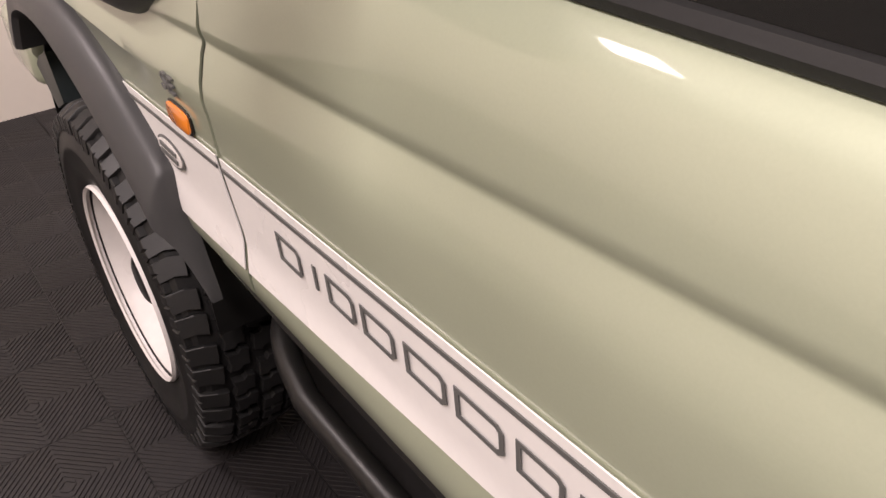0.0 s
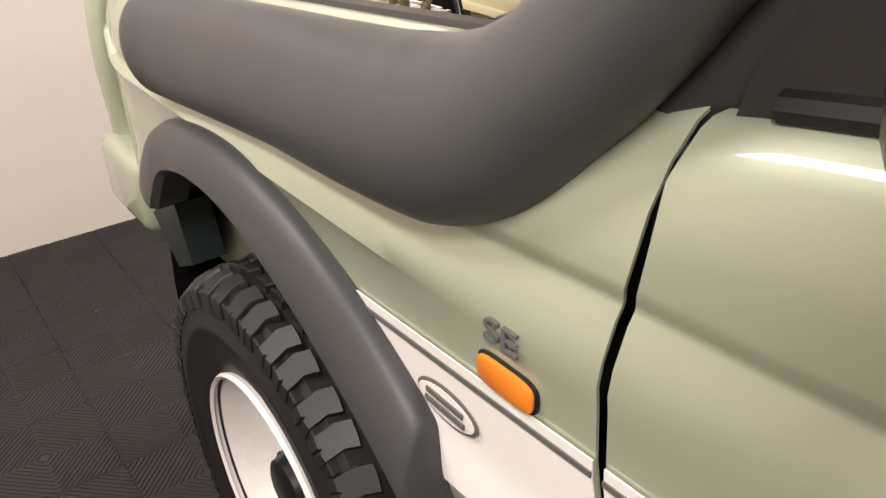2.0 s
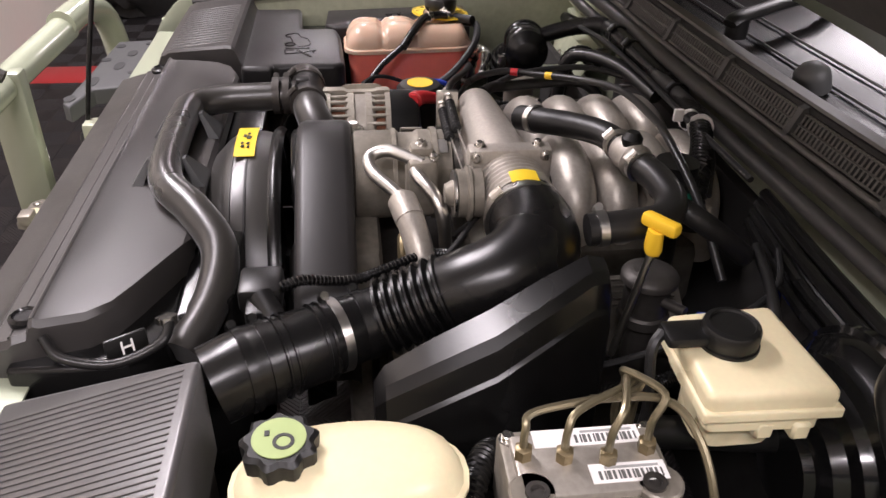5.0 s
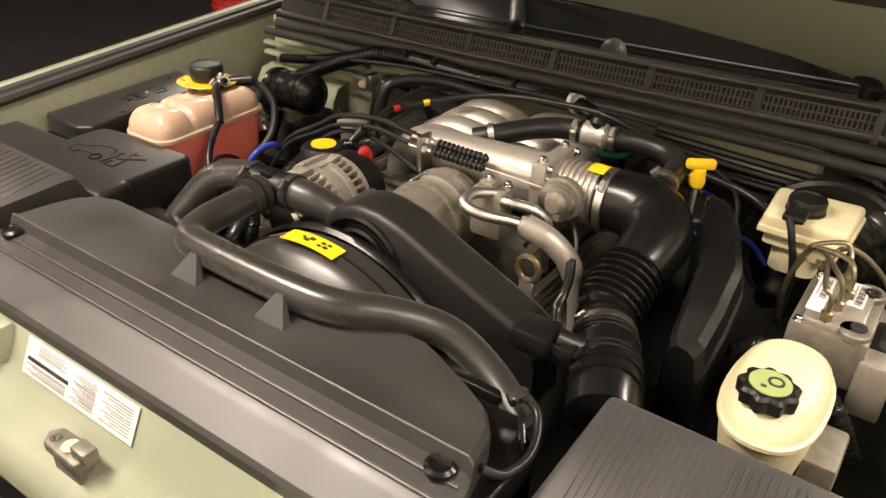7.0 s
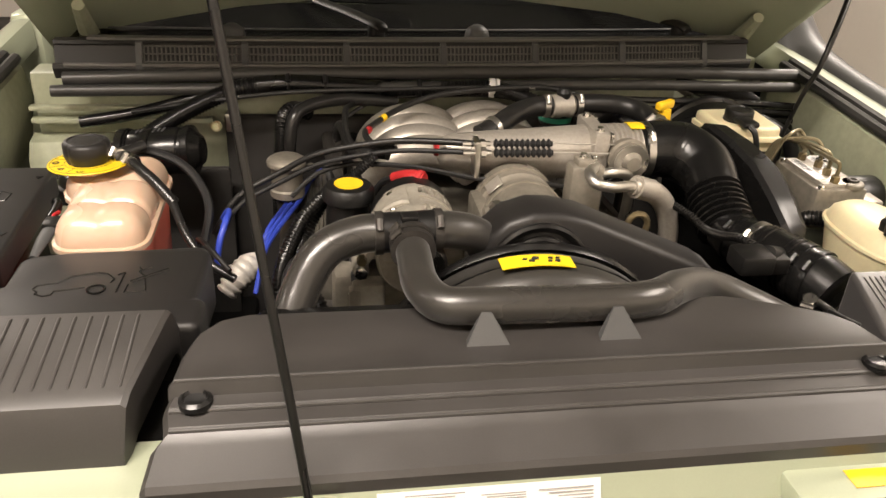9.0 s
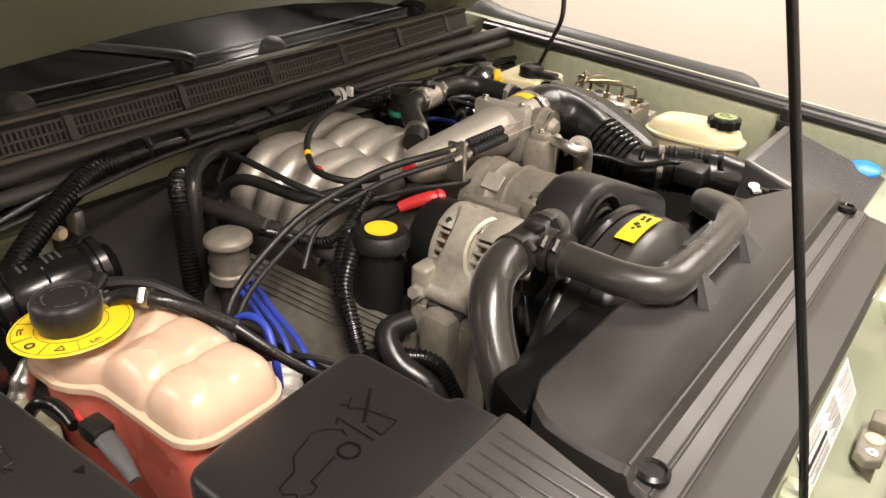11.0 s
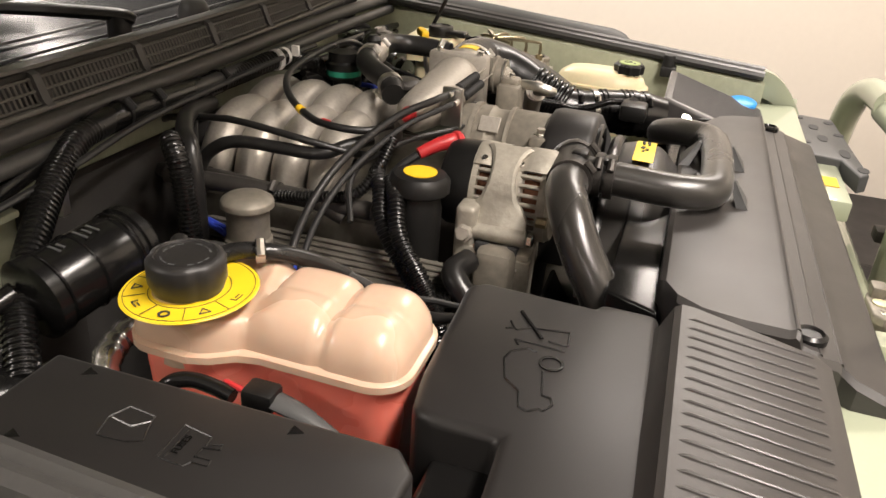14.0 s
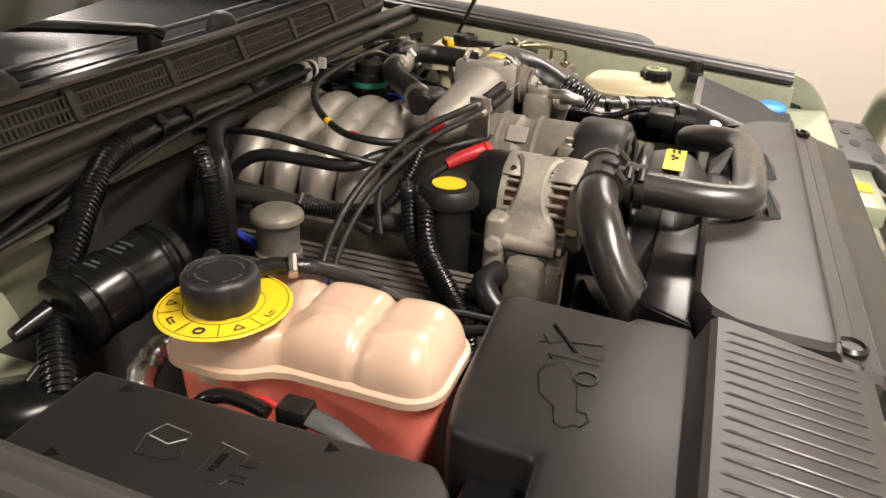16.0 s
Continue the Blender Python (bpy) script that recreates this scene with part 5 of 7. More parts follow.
for k in range(9):
    a = 2 * math.pi * (k + 0.7) / 9
    part("disc_line", move(box(0.038, 0.0565, -0.0003, 0.0003, 0.0024, 0.0028), Matrix.Translation((0.606, 0.255, 1.090)) @ Matrix.Rotation(radians(2.5), 4, "X") @ Matrix.Rotation(a, 4, "Z")), INK_AND_SHADE, disc)
part("side_spout", rod((0.575, 0.225, 1.090), (0.535, 0.195, 1.095), 0.009, seg=12), HOSE, tank)

# fuse box
fuse = thing("fuse_box", "black plastic fuse box with moulded symbols on the lid", "fuse box")
part("lid", slab([(0.685, 0.175), (0.812, 0.175), (0.812, 0.50), (0.70, 0.505), (0.676, 0.485)], 1.005, 1.048, 0.006, 3, tilt=lambda x, y: -(y - 0.3) * 0.03), LID, fuse)
part("base", box(0.69, 0.81, 0.185, 0.495, 0.80, 1.008, 0.006), SATIN, fuse)


def fz(y):
    return 1.0482 - (y - 0.3) * 0.03


def raised(bm, x0, y0, x1, y1, w=0.0016, h=0.0014):
    a, b = Vector((x0, y0, fz(y0))), Vector((x1, y1, fz(y1)))
    return join(bm, tube([a, b], w, 4, 1))


def symbol(lines, name, parent, material):
    for x0, y0, x1, y1 in lines:
        part(name, raised(bmesh.new(), x0, y0, x1, y1, 0.0008), material, parent)


def chain(pts):
    return [(*a, *b) for a, b in zip(pts, pts[1:])]


BOOK = [(0.758, 0.273), (0.738, 0.268), (0.721, 0.275), (0.723, 0.299), (0.729, 0.300), (0.740, 0.290), (0.737, 0.271)]
LEAF = [(0.729, 0.300), (0.741, 0.304), (0.750, 0.308), (0.756, 0.296), (0.758, 0.273)]
BLADES = [(0.760, 0.327), (0.722, 0.325), (0.726, 0.351), (0.736, 0.352), (0.730, 0.363), (0.736, 0.364), (0.739, 0.351), (0.749, 0.351), (0.748, 0.364), (0.754, 0.365), (0.755, 0.352), (0.761, 0.349), (0.760, 0.327)]
symbol(chain(BOOK) + chain(LEAF), "symbol_line", fuse, SATIN)
symbol(chain(BLADES) + [(0.757, 0.332, 0.726, 0.331)], "symbol_line", fuse, SATIN)
part("lid_text", text_mesh("FUSES", 0.008, 0.0004, Matrix.Translation((0.742, 0.336, fz(0.336) + 0.0006)) @ Matrix.Rotation(radians(180), 4, "Z")), SATIN, fuse, "", 20)
for tx, ty in ((0.698, 0.219), (0.694, 0.405), (0.782, 0.220)):
    part("lid_arrow", loft([[(tx - 0.006, ty - 0.005, fz(ty)), (tx + 0.006, ty - 0.005, fz(ty)), (tx, ty + 0.007, fz(ty))], [(tx - 0.005, ty - 0.004, fz(ty) + 0.001), (tx + 0.005, ty - 0.004, fz(ty) + 0.001), (tx, ty + 0.006, fz(ty) + 0.001)]]), SATIN, fuse)

# battery cover with jacking symbol and ribbed front
bat = thing("battery_cover", "black plastic battery cover with moulded car symbol and ribbed front", "battery cover")
part("cover_top", slab([(0.415, 0.462), (0.588, 0.470), (0.635, 0.478), (0.645, 0.492), (0.645, 0.555), (0.80, 0.56), (0.80, 0.672), (0.398, 0.662), (0.396, 0.60), (0.408, 0.597), (0.402, 0.48)], 0.97, 1.050, 0.010, 4), LID, bat)
part("cover_corner", slab([(0.64, 0.50), (0.80, 0.50), (0.80, 0.565), (0.64, 0.56)], 0.93, 1.010, 0.006), SATIN, bat)
secs = []
for y, z in ((0.655, 1.045), (0.662, 1.053), (0.672, 1.078), (0.678, 1.083), (0.69, 1.0835), (0.80, 1.070), (0.815, 1.062), (0.835, 1.02), (0.84, 0.95)):
    w0 = 0.420 + 0.03 * (y - 0.66) / 0.17
    secs.append([(w0, y, z - 0.06), (w0, y, z - 0.005), (w0 + 0.005, y, z), (0.60, y, z), (0.80, y, z - 0.004), (0.80, y, z - 0.06)])
part("cover_front", sheet(secs, 0.003), COVER, bat, angle=25)
for k in range(17):
    x = 0.455 + 0.0165 * k
    dz = -0.004 * max(0.0, (x - 0.60) / 0.20)
    part("cover_rib", tube([(x, 0.684, 1.081 + dz), (x, 0.690, 1.0832 + dz), (x, 0.795, 1.0704 + dz), (x, 0.801, 1.066 + dz)], 0.0021, 8, 1), COVER, bat)
part("battery", box(0.43, 0.79, 0.48, 0.80, 0.72, 0.972, 0.01), BLACK, bat)
def chain_on(pts, r=0.0011):
    for a, b in zip(pts, pts[1:]):
        part("symbol_line", tube([(*a, 1.0502), (*b, 1.0502)], r, 6, 1), SATIN, bat)


chain_on([(0.517, 0.558), (0.514, 0.549), (0.525, 0.535), (0.538, 0.532), (0.568, 0.540), (0.581, 0.555), (0.603, 0.560), (0.606, 0.568), (0.599, 0.576), (0.601, 0.580), (0.590, 0.586), (0.581, 0.583), (0.580, 0.575), (0.545, 0.569)])
chain_on([(0.451, 0.529), (0.493, 0.558)], 0.0022)
chain_on([(0.473, 0.523), (0.484, 0.529), (0.487, 0.532), (0.478, 0.544), (0.471, 0.581), (0.496, 0.583), (0.495, 0.564)])
chain_on([(0.488, 0.521), (0.484, 0.529)])
chain_on([(0.512, 0.539), (0.504, 0.534), (0.506, 0.582)])
part("symbol_ring", turned([(0.0115, 0), (0.0115, 0.0015), (0.009, 0.0015), (0.009, 0)], (0.531, 0.574, 1.050), UP, 24, caps=False), SATIN, bat)

# alternator
alt = thing("alternator", "cast aluminium alternator with copper windings behind vent slots", "alternator")
AX, AZ, AR = 0.116, 1.042, 0.063
part("winding_core", rod((AX, 0.394, AZ), (AX, 0.488, AZ), AR - 0.010, seg=28), COPPER, alt, "copper windings")
part("stator", turned([(AR - 0.006, 0), (AR - 0.002, 0.003), (AR - 0.002, 0.045), (AR - 0.006, 0.048)], (AX, 0.416, AZ), (0, 1, 0), 36), ALU, alt)
rib_me = smooth_mesh(box(-0.0026, 0.0026, -0.0185, 0.0185, AR - 0.007, AR + 0.0008, 0.0014, 1), "frame_rib")
rib_me.materials.append(ALU_PALE)
for yc in (0.412, 0.473):
    for k in range(30):
        rb = new("frame_rib", rib_me)
        rb.parent = alt
        rb.matrix_world = Matrix.Translation((AX, yc, AZ)) @ Matrix.Rotation(2 * math.pi * k / 30, 4, "Y")
for ya, yb in ((0.391, 0.401), (0.420, 0.432), (0.448, 0.460), (0.485, 0.499)):
    part("frame_ring", turned([(AR - 0.010, 0), (AR + 0.0006, 0.001), (AR + 0.0006, yb - ya - 0.001), (AR - 0.010, yb - ya)], (AX, ya, AZ), (0, 1, 0), 40), ALU_PALE, alt)
rows = []
for i in range(15):
    a = radians(47 + 46 * i / 14)
    rows.append([(AX + (AR + h) * math.cos(a), y, AZ + (AR + h) * math.sin(a)) for y, h in ((0.391, 0.0012), (0.395, 0.0035), (0.412, 0.0035), (0.416, 0.0015), (0.460, 0.0015), (0.464, 0.0045), (0.494, 0.0045), (0.500, 0.001))])
part("housing_crown", sheet(rows, 0.004), ALU_PALE, alt, "plain cast crown of the housing")
part("end_plate", turned([(AR - 0.002, 0), (AR, 0.004), (AR - 0.004, 0.012), (0.04, 0.016), (0.001, 0.016)], (AX, 0.492, AZ), (0, 1, 0), 36), ALU_PALE, alt)
part("rear_cap", turned([(0.001, -0.050), (0.046, -0.050), (0.057, -0.046), (0.061, -0.038), (0.062, 0)], (AX, 0.394, AZ), (0, 1, 0), 32), BLACK, alt, "black plastic rear cap")
secs = []
for a in (78, 70, 60, 48, 36, 24, 12, 2):
    ca, sa = math.cos(radians(a)), math.sin(radians(a))
    hw = 0.032 - 0.015 * math.sin(radians((78 - a) / 76 * 180)) ** 0.7
    secs.append([(AX + r * ca, 0.436 + q * hw, AZ + r * sa) for r, q in ((AR - 0.003, -1), (AR + 0.006, -1), (AR + 0.009, -0.8), (AR + 0.009, 0.8), (AR + 0.006, 1), (AR - 0.003, 1))])
for x, z in ((0.194, 1.030), (0.205, 1.012)):
    secs.append([(x - 0.012, 0.406, z), (x - 0.002, 0.406, z), (x + 0.001, 0.412, z), (x + 0.001, 0.472, z), (x - 0.002, 0.478, z), (x - 0.012, 0.478, z)])
part("clamp_bracket", loft(secs), ALU_PALE, alt, "cast clamp strap over the alternator", 30)
part("clamp_foot", rod((0.199, 0.408, 1.010), (0.199, 0.482, 1.010), 0.012, seg=16, bevel=0.003), ALU_PALE, alt)
for ya in (0.402, 0.484):
    part("clamp_bolt", turned([(0.010, 0), (0.010, 0.006), (0.006, 0.008), (0.001, 0.008)], (0.199, ya, 1.010), (0, 1 if ya > 0.43 else -1, 0), 6), STEEL, alt)
part("pulley", turned([(0.03, 0), (0.034, 0.004), (0.03, 0.01), (0.034, 0.016), (0.03, 0.022), (0.012, 0.024), (0.001, 0.024)], (AX, 0.51, AZ), (0, 1, 0), 28), STEEL, alt)
# no slot is cut: a dark block holds the shade under the strap
part("strap_gap", box(0.190, 0.2135, 0.416, 0.474, 0.984, 1.000, 0.003), INK_AND_SHADE, alt, "dark block painted as the shaded gap below the strap")
part("mount_plate", box(0.165, 0.212, 0.388, 0.492, 0.80, 0.992, 0.005), ALU_PALE, alt, "cast aluminium mounting bracket")
part("mount_ear", box(0.168, 0.2105, 0.385, 0.414, 0.96, 1.045, 0.007, 3), ALU_PALE, alt)
part("mount_step", box(0.200, 0.2165, 0.438, 0.494, 0.82, 0.984, 0.003), ALU_PALE, alt)
part("mount_ledge", box(0.200, 0.2150, 0.410, 0.440, 0.82, 0.925, 0.003), ALU_PALE, alt)
part("mount_bolt", turned([(0.013, 0), (0.013, 0.004), (0.009, 0.005), (0.009, 0.013), (0.001, 0.013)], (0.210, 0.400, 1.008), (1, 0, 0.3), 6), ALU, alt)
part("adjust_bolt", rod((0.199, 0.492, 1.038), (0.199, 0.506, 1.038), 0.007, seg=6), BRASS, alt)
boot = thing("battery_lead", "red rubber boot on the alternator lead", "cable boot")
part("boot", tube([(0.137, 0.306, 1.080), (0.122, 0.325, 1.090), (0.108, 0.343, 1.096), (0.095, 0.355, 1.096)], [0.0085, 0.010, 0.0115, 0.010], 14, 5), REDPL, boot)
part("boot_collar", rod((0.105, 0.347, 1.0965), (0.097, 0.3535, 1.0965), 0.0135, seg=16, bevel=0.002), REDPL, boot)
part("lead", tube([(0.138, 0.305, 1.079), (0.155, 0.283, 1.06), (0.17, 0.262, 1.02), (0.175, 0.25, 0.97)], 0.006, 8, 4), RUBBER, boot)

# oil filler
oil = thing("oil_filler", "black oil filler neck with yellow-marked cap", "oil filler")
part("neck", turned([(0.034, -0.13), (0.034, -0.02), (0.030, 0.0)], (0.212, 0.332, 1.055), UP, 24), BLACK, oil)
ocap = part("cap", turned([(0.036, 0), (0.040, 0.004), (0.040, 0.018), (0.034, 0.026), (0.026, 0.0275), (0.001, 0.0275)], (0.210, 0.334, 1.055), UP, 36, wobble=lambda k: 0.03 * (k % 2)), BLACK, oil, "black oil cap")
part("cap_mark", turned([(0.0225, 0), (0.0225, 0.0012), (0.001, 0.0012)], (0.210, 0.334, 1.0826), UP, 28), YELLOW, ocap, "yellow round mark")

# compressor and pipes
comp = thing("compressor", "dirty cast aluminium air-conditioning compressor", "compressor")
part("body", turned([(0.05, 0), (0.062, 0.004), (0.064, 0.05), (0.060, 0.055), (0.060, 0.075), (0.064, 0.08), (0.064, 0.14), (0.05, 0.15), (0.001, 0.15)], (-0.055, 0.312, 1.044), (0, 1, 0), 36), DIRTY, comp)
part("casting_lug", box(-0.03, 0.020, 0.33, 0.452, 1.02, 1.070, 0.008), DIRTY, comp)
part("casting_lug", box(-0.022, 0.020, 0.436, 0.466, 1.03, 1.092, 0.006), DIRTY, comp)
part("casting_bolt", turned([(0.011, 0), (0.011, 0.004), (0.007, 0.005), (0.007, 0.012), (0.001, 0.012)], (0.002, 0.452, 1.090), UP, 6), STEEL, comp)
part("casting_seam", turned([(0.060, 0), (0.0665, 0.001), (0.0665, 0.007), (0.060, 0.008)], (-0.055, 0.392, 1.044), (0, 1, 0), 40, caps=False), DIRTY, comp)
part("casting_seam", turned([(0.060, 0), (0.0670, 0.001), (0.0670, 0.009), (0.060, 0.010)], (-0.055, 0.334, 1.044), (0, 1, 0), 40, caps=False), DIRTY, comp)
part("casting_panel", move(box(-0.0015, 0.0015, -0.016, 0.016, -0.014, 0.014, 0.001, 1), Matrix.Translation((-0.055, 0.368, 1.044)) @ Matrix.Rotation(radians(-48), 4, "Y") @ Matrix.Translation((0.0645, 0, 0))), ALU, comp)
part("type_label", sheet([[(-0.055 + 0.0655 * math.cos(a), y, 1.044 + 0.0655 * math.sin(a)) for y in (0.322, 0.342)] for a in (radians(108), radians(118), radians(128))], 0.001), STEEL, comp)
part("pipe_block", box(-0.185, -0.130, 0.345, 0.385, 1.045, 1.125, 0.008), DIRTY, comp)
part("pipe_block", box(-0.165, -0.14, 0.35, 0.38, 1.12, 1.135, 0.004), DIRTY, comp)
part("thin_pipe", tube([(-0.175, 0.365, 1.118), (-0.150, 0.405, 1.126), (-0.152, 0.432, 1.120), (-0.18, 0.43, 1.112), (-0.215, 0.405, 1.102), (-0.232, 0.395, 1.096)], 0.0085, 12, 6), STEEL, comp)
part("thin_pipe", tube([(-0.155, 0.37, 1.10), (-0.19, 0.375, 1.112), (-0.23, 0.355, 1.10), (-0.245, 0.345, 1.07), (-0.245, 0.34, 1.0)], 0.0085, 12, 6), STEEL, comp)
part("thick_pipe", tube([(-0.225, 0.398, 1.098), (-0.262, 0.388, 1.086), (-0.295, 0.378, 1.055), (-0.315, 0.37, 1.0), (-0.32, 0.365, 0.93)], [0.0135, 0.0175, 0.0175, 0.0165, 0.015], 14, 6), ALU, comp)
part("pipe_sleeve", rod((-0.232, 0.396, 1.097), (-0.262, 0.388, 1.086), 0.0185, seg=16), ALU, comp)
part("lifting_eye", tube([(-0.245 + 0.017 * math.cos(a), 0.397, 1.030 + 0.020 * math.sin(a)) for a in [2 * math.pi * k / 16 for k in range(17)]], 0.0055, 8, 1), BRASS, comp, "rusty tan lifting eye")
part("eye_foot", box(-0.257, -0.233, 0.392, 0.402, 0.94, 1.012, 0.002, 1), DIRTY, comp)

# dipstick
dip = thing("dipstick", "yellow plastic T-handled engine oil dipstick", "dipstick")
part("handle", move(box(-0.023, 0.023, -0.008, 0.008, 1.133, 1.149, 0.005), Matrix.Translation((-0.385, 0.1255, 0)) @ Matrix.Rotation(radians(34), 4, "Z")), YELLOW, dip)
part("handle_stem", loft([oval_ring(-0.385, 0.13, 0.010, 0.008, 1.105), oval_ring(-0.385, 0.13, 0.013, 0.009, 1.112), oval_ring(-0.385, 0.13, 0.011, 0.008, 1.134)]), YELLOW, dip)
part("tube", rod((-0.385, 0.13, 1.108), (-0.39, 0.16, 0.96), 0.0045, seg=10), STEEL, dip)

# small valves
for vx, vy, vz, m, lab in ((0.312, 0.136, 1.048, DIRTY, "steel vacuum valve with a domed cap"), (-0.345, 0.108, 1.052, DARKSTEEL, "dark metal vacuum valve with a domed cap")):
    v = thing("air_valve", lab, "valve", "air valves")
    part("valve_cap", turned([(0.030, -0.014), (0.0345, -0.012), (0.0345, -0.006), (0.033, -0.003), (0.029, -0.001), (0.027, 0.001), (0.019, 0.003), (0.001, 0.004)], (vx, vy, vz), UP, 32), m, v)
    part("valve_body", turned([(0.025, -0.075), (0.031, -0.070), (0.031, -0.058), (0.028, -0.055), (0.028, -0.016), (0.030, -0.013)], (vx, vy, vz), UP, 32), m, v)
    part("valve_foot", rod((vx, vy, vz - 0.072), (vx, vy, vz - 0.14), 0.02, seg=16), DARKSTEEL, v)
    part("valve_spout", rod((vx - 0.02, vy - 0.01, vz - 0.03), (vx - 0.045, vy - 0.03, vz - 0.03), 0.007, seg=10), m, v)

# purge canister
can = thing("purge_canister", "black cylindrical purge canister on the inner wing", "canister")
part("canister_body", turned([(0.020, -0.012), (0.026, -0.01), (0.034, 0), (0.044, 0.004), (0.044, 0.014), (0.0405, 0.016), (0.0405, 0.030), (0.0418, 0.032), (0.0418, 0.112), (0.0405, 0.114), (0.0405, 0.119), (0.0450, 0.121), (0.0450, 0.134), (0.037, 0.139), (0.001, 0.139)], (0.470, 0.088, 1.046), (1, -0.17, -0.12), 32), SATIN, can)
part("canister_spout", rod((0.61, 0.05, 1.037), (0.65, 0.045, 1.03), 0.012, 0.008, 12), SATIN, can)
for d, w in ((0.052, 0.010), (0.060, 0.007), (0.068, 0.011), (0.092, 0.006), (0.099, 0.009)):
    ax = Vector((1, -0.17, -0.12)).normalized()
    p = Vector((0.470, 0.088, 1.046)) + ax * d + Vector((0.10, 0.05, 1)).normalized() * 0.0418
    part("label_bar", move(box(-0.0014, 0.0014, -w, w, -0.0006, 0.0006), Matrix.Translation(p) @ Matrix.Rotation(radians(-9.6), 4, "Z") @ Matrix.Rotation(radians(6.8), 4, "Y")), TRIM, can)
for d in (0.024, 0.075, 0.117):
    part("canister_ring", turned([(0.0425, -0.0015), (0.0438, 0), (0.0425, 0.0015)], Vector((0.470, 0.088, 1.046)) + Vector((1, -0.17, -0.12)).normalized() * d, (1, -0.17, -0.12), 32, caps=False), SATIN, can)
flt = thing("air_pump", "black ribbed air pump housing beside the fuse box", "air pump")
part("pump_body", turned([(0.052, 0), (0.056, 0.006), (0.056, 0.05), (0.059, 0.053), (0.059, 0.060), (0.054, 0.063), (0.054, 0.071), (0.059, 0.074), (0.059, 0.082), (0.053, 0.085), (0.052, 0.094), (0.044, 0.104), (0.020, 0.110), (0.001, 0.111)], (0.690, 0.075, 0.885), (-0.25, -0.12, 1), 36), SATIN, flt)
part("pump_spout", rod((0.655, 0.065, 0.985), (0.63, 0.075, 1.01), 0.011, 0.009, 12), SATIN, flt)
part("pump_clip", box(0.625, 0.645, 0.098, 0.116, 0.95, 0.985, 0.003), STEEL, flt)

# prop rod
prop = thing("bonnet_prop", "thin black steel bonnet prop rod", "prop rod")
part("rod", tube([(0.266, 0.924, 0.974), (0.282, 0.899, 1.10), (0.303, 0.865, 1.25), (0.323, 0.831, 1.40), (0.351, 0.786, 1.60), (0.379, 0.741, 1.80), (0.385, 0.722, 1.855), (0.387, 0.66, 1.865), (0.388, 0.575, 1.845)], 0.0044, 10, 4), SATIN, prop)
part("rod_socket", box(0.243, 0.281, 0.896, 0.924, 0.950, 1.006, 0.006), PAINT_IN, prop)
part("rod_grommet", turned([(0.009, -0.012), (0.012, -0.006), (0.012, 0.004), (0.008, 0.010), (0.0055, 0.012)], (0.266, 0.924, 0.974), (0.1, -0.25, 1), 16), RUBBER, prop)


# ---- hoses and cables ----
def hose(name, label, category, pts, r, material=HOSE, ribs=None, seg=12, sub=6, group="", ends=()):
    t = thing(name, label, category, group)
    part("hose_run", tube(pts, r, seg, sub, ribs=ribs), material, t)
    for p, ax, rr, m in ends:
        part("hose_clamp", clamp_ring(p, ax, rr), m, t)
    return t


harness = hose("wiring_harness", "black corrugated wiring harness along the bulkhead", "wiring harness",
               [(0.66, 0.10, 0.98), (0.60, 0.05, 1.03), (0.50, 0.0, 1.085), (0.41, -0.035, 1.118), (0.359, -0.045, 1.124)], 0.015, SATIN, (0.007, 0.0022))
part("harness_tape", tube([(0.37, -0.045, 1.123), (0.30, -0.045, 1.128), (0.2, -0.055, 1.120), (0.10, -0.068, 1.112)], 0.0175, 12, 5), SATIN, harness)
part("harness_branch", tube([(0.36, -0.045, 1.124), (0.47, -0.05, 1.10), (0.60, -0.055, 1.065), (0.70, -0.05, 1.05)], 0.012, 10, 5), SATIN, harness)
part("harness_sleeve", tube([(0.11, -0.068, 1.112), (0.0, -0.062, 1.112), (-0.08, -0.045, 1.122)], 0.015, 12, 5, ribs=(0.007, 0.002)), SATIN, harness)
part("harness_end", tube([(-0.08, -0.045, 1.122), (-0.13, -0.03, 1.115), (-0.20, 0.0, 1.09), (-0.24, 0.02, 1.04)], 0.014, 12, 5, ribs=(0.007, 0.002)), SATIN, harness)
part("white_tape", clamp_ring((-0.092, -0.042, 1.121), (-1, 0.3, 0), 0.017, 0.010), WHITE, harness, "white tape round the harness")
for p in ((0.24, -0.05, 1.124), (0.31, -0.045, 1.128), (0.055, -0.066, 1.112)):
    part("cable_tie", clamp_ring(p, (1, 0.1, 0), 0.0175, 0.005), BLACK, harness)

hose("breather_hose", "black corrugated breather hose beside the manifold", "hose", [(0.27, 0.0, 1.085), (0.30, 0.02, 1.098), (0.318, 0.04, 1.085), (0.322, 0.05, 1.04), (0.328, 0.06, 0.97), (0.33, 0.07, 0.90)], 0.0135, SATIN, (0.006, 0.002))
hose("heater_hose", "thin black rubber hose arching before the runners", "hose", [(0.15, -0.10, 1.07), (0.17, -0.071, 1.083), (0.195, 0.012, 1.102), (0.205, 0.067, 1.107), (0.205, 0.155, 1.098), (0.187, 0.21, 1.084), (0.165, 0.24, 1.075)], 0.0052, group="heater hoses")
hose("heater_hose", "black rubber heater hose beside the runners", "hose", [(0.218, 0.0, 0.99), (0.217, 0.008, 1.042), (0.215, 0.035, 1.070), (0.21, 0.069, 1.080), (0.205, 0.126, 1.079), (0.198, 0.182, 1.078), (0.17, 0.214, 1.087), (0.14, 0.235, 1.09)], 0.0092, group="heater hoses")
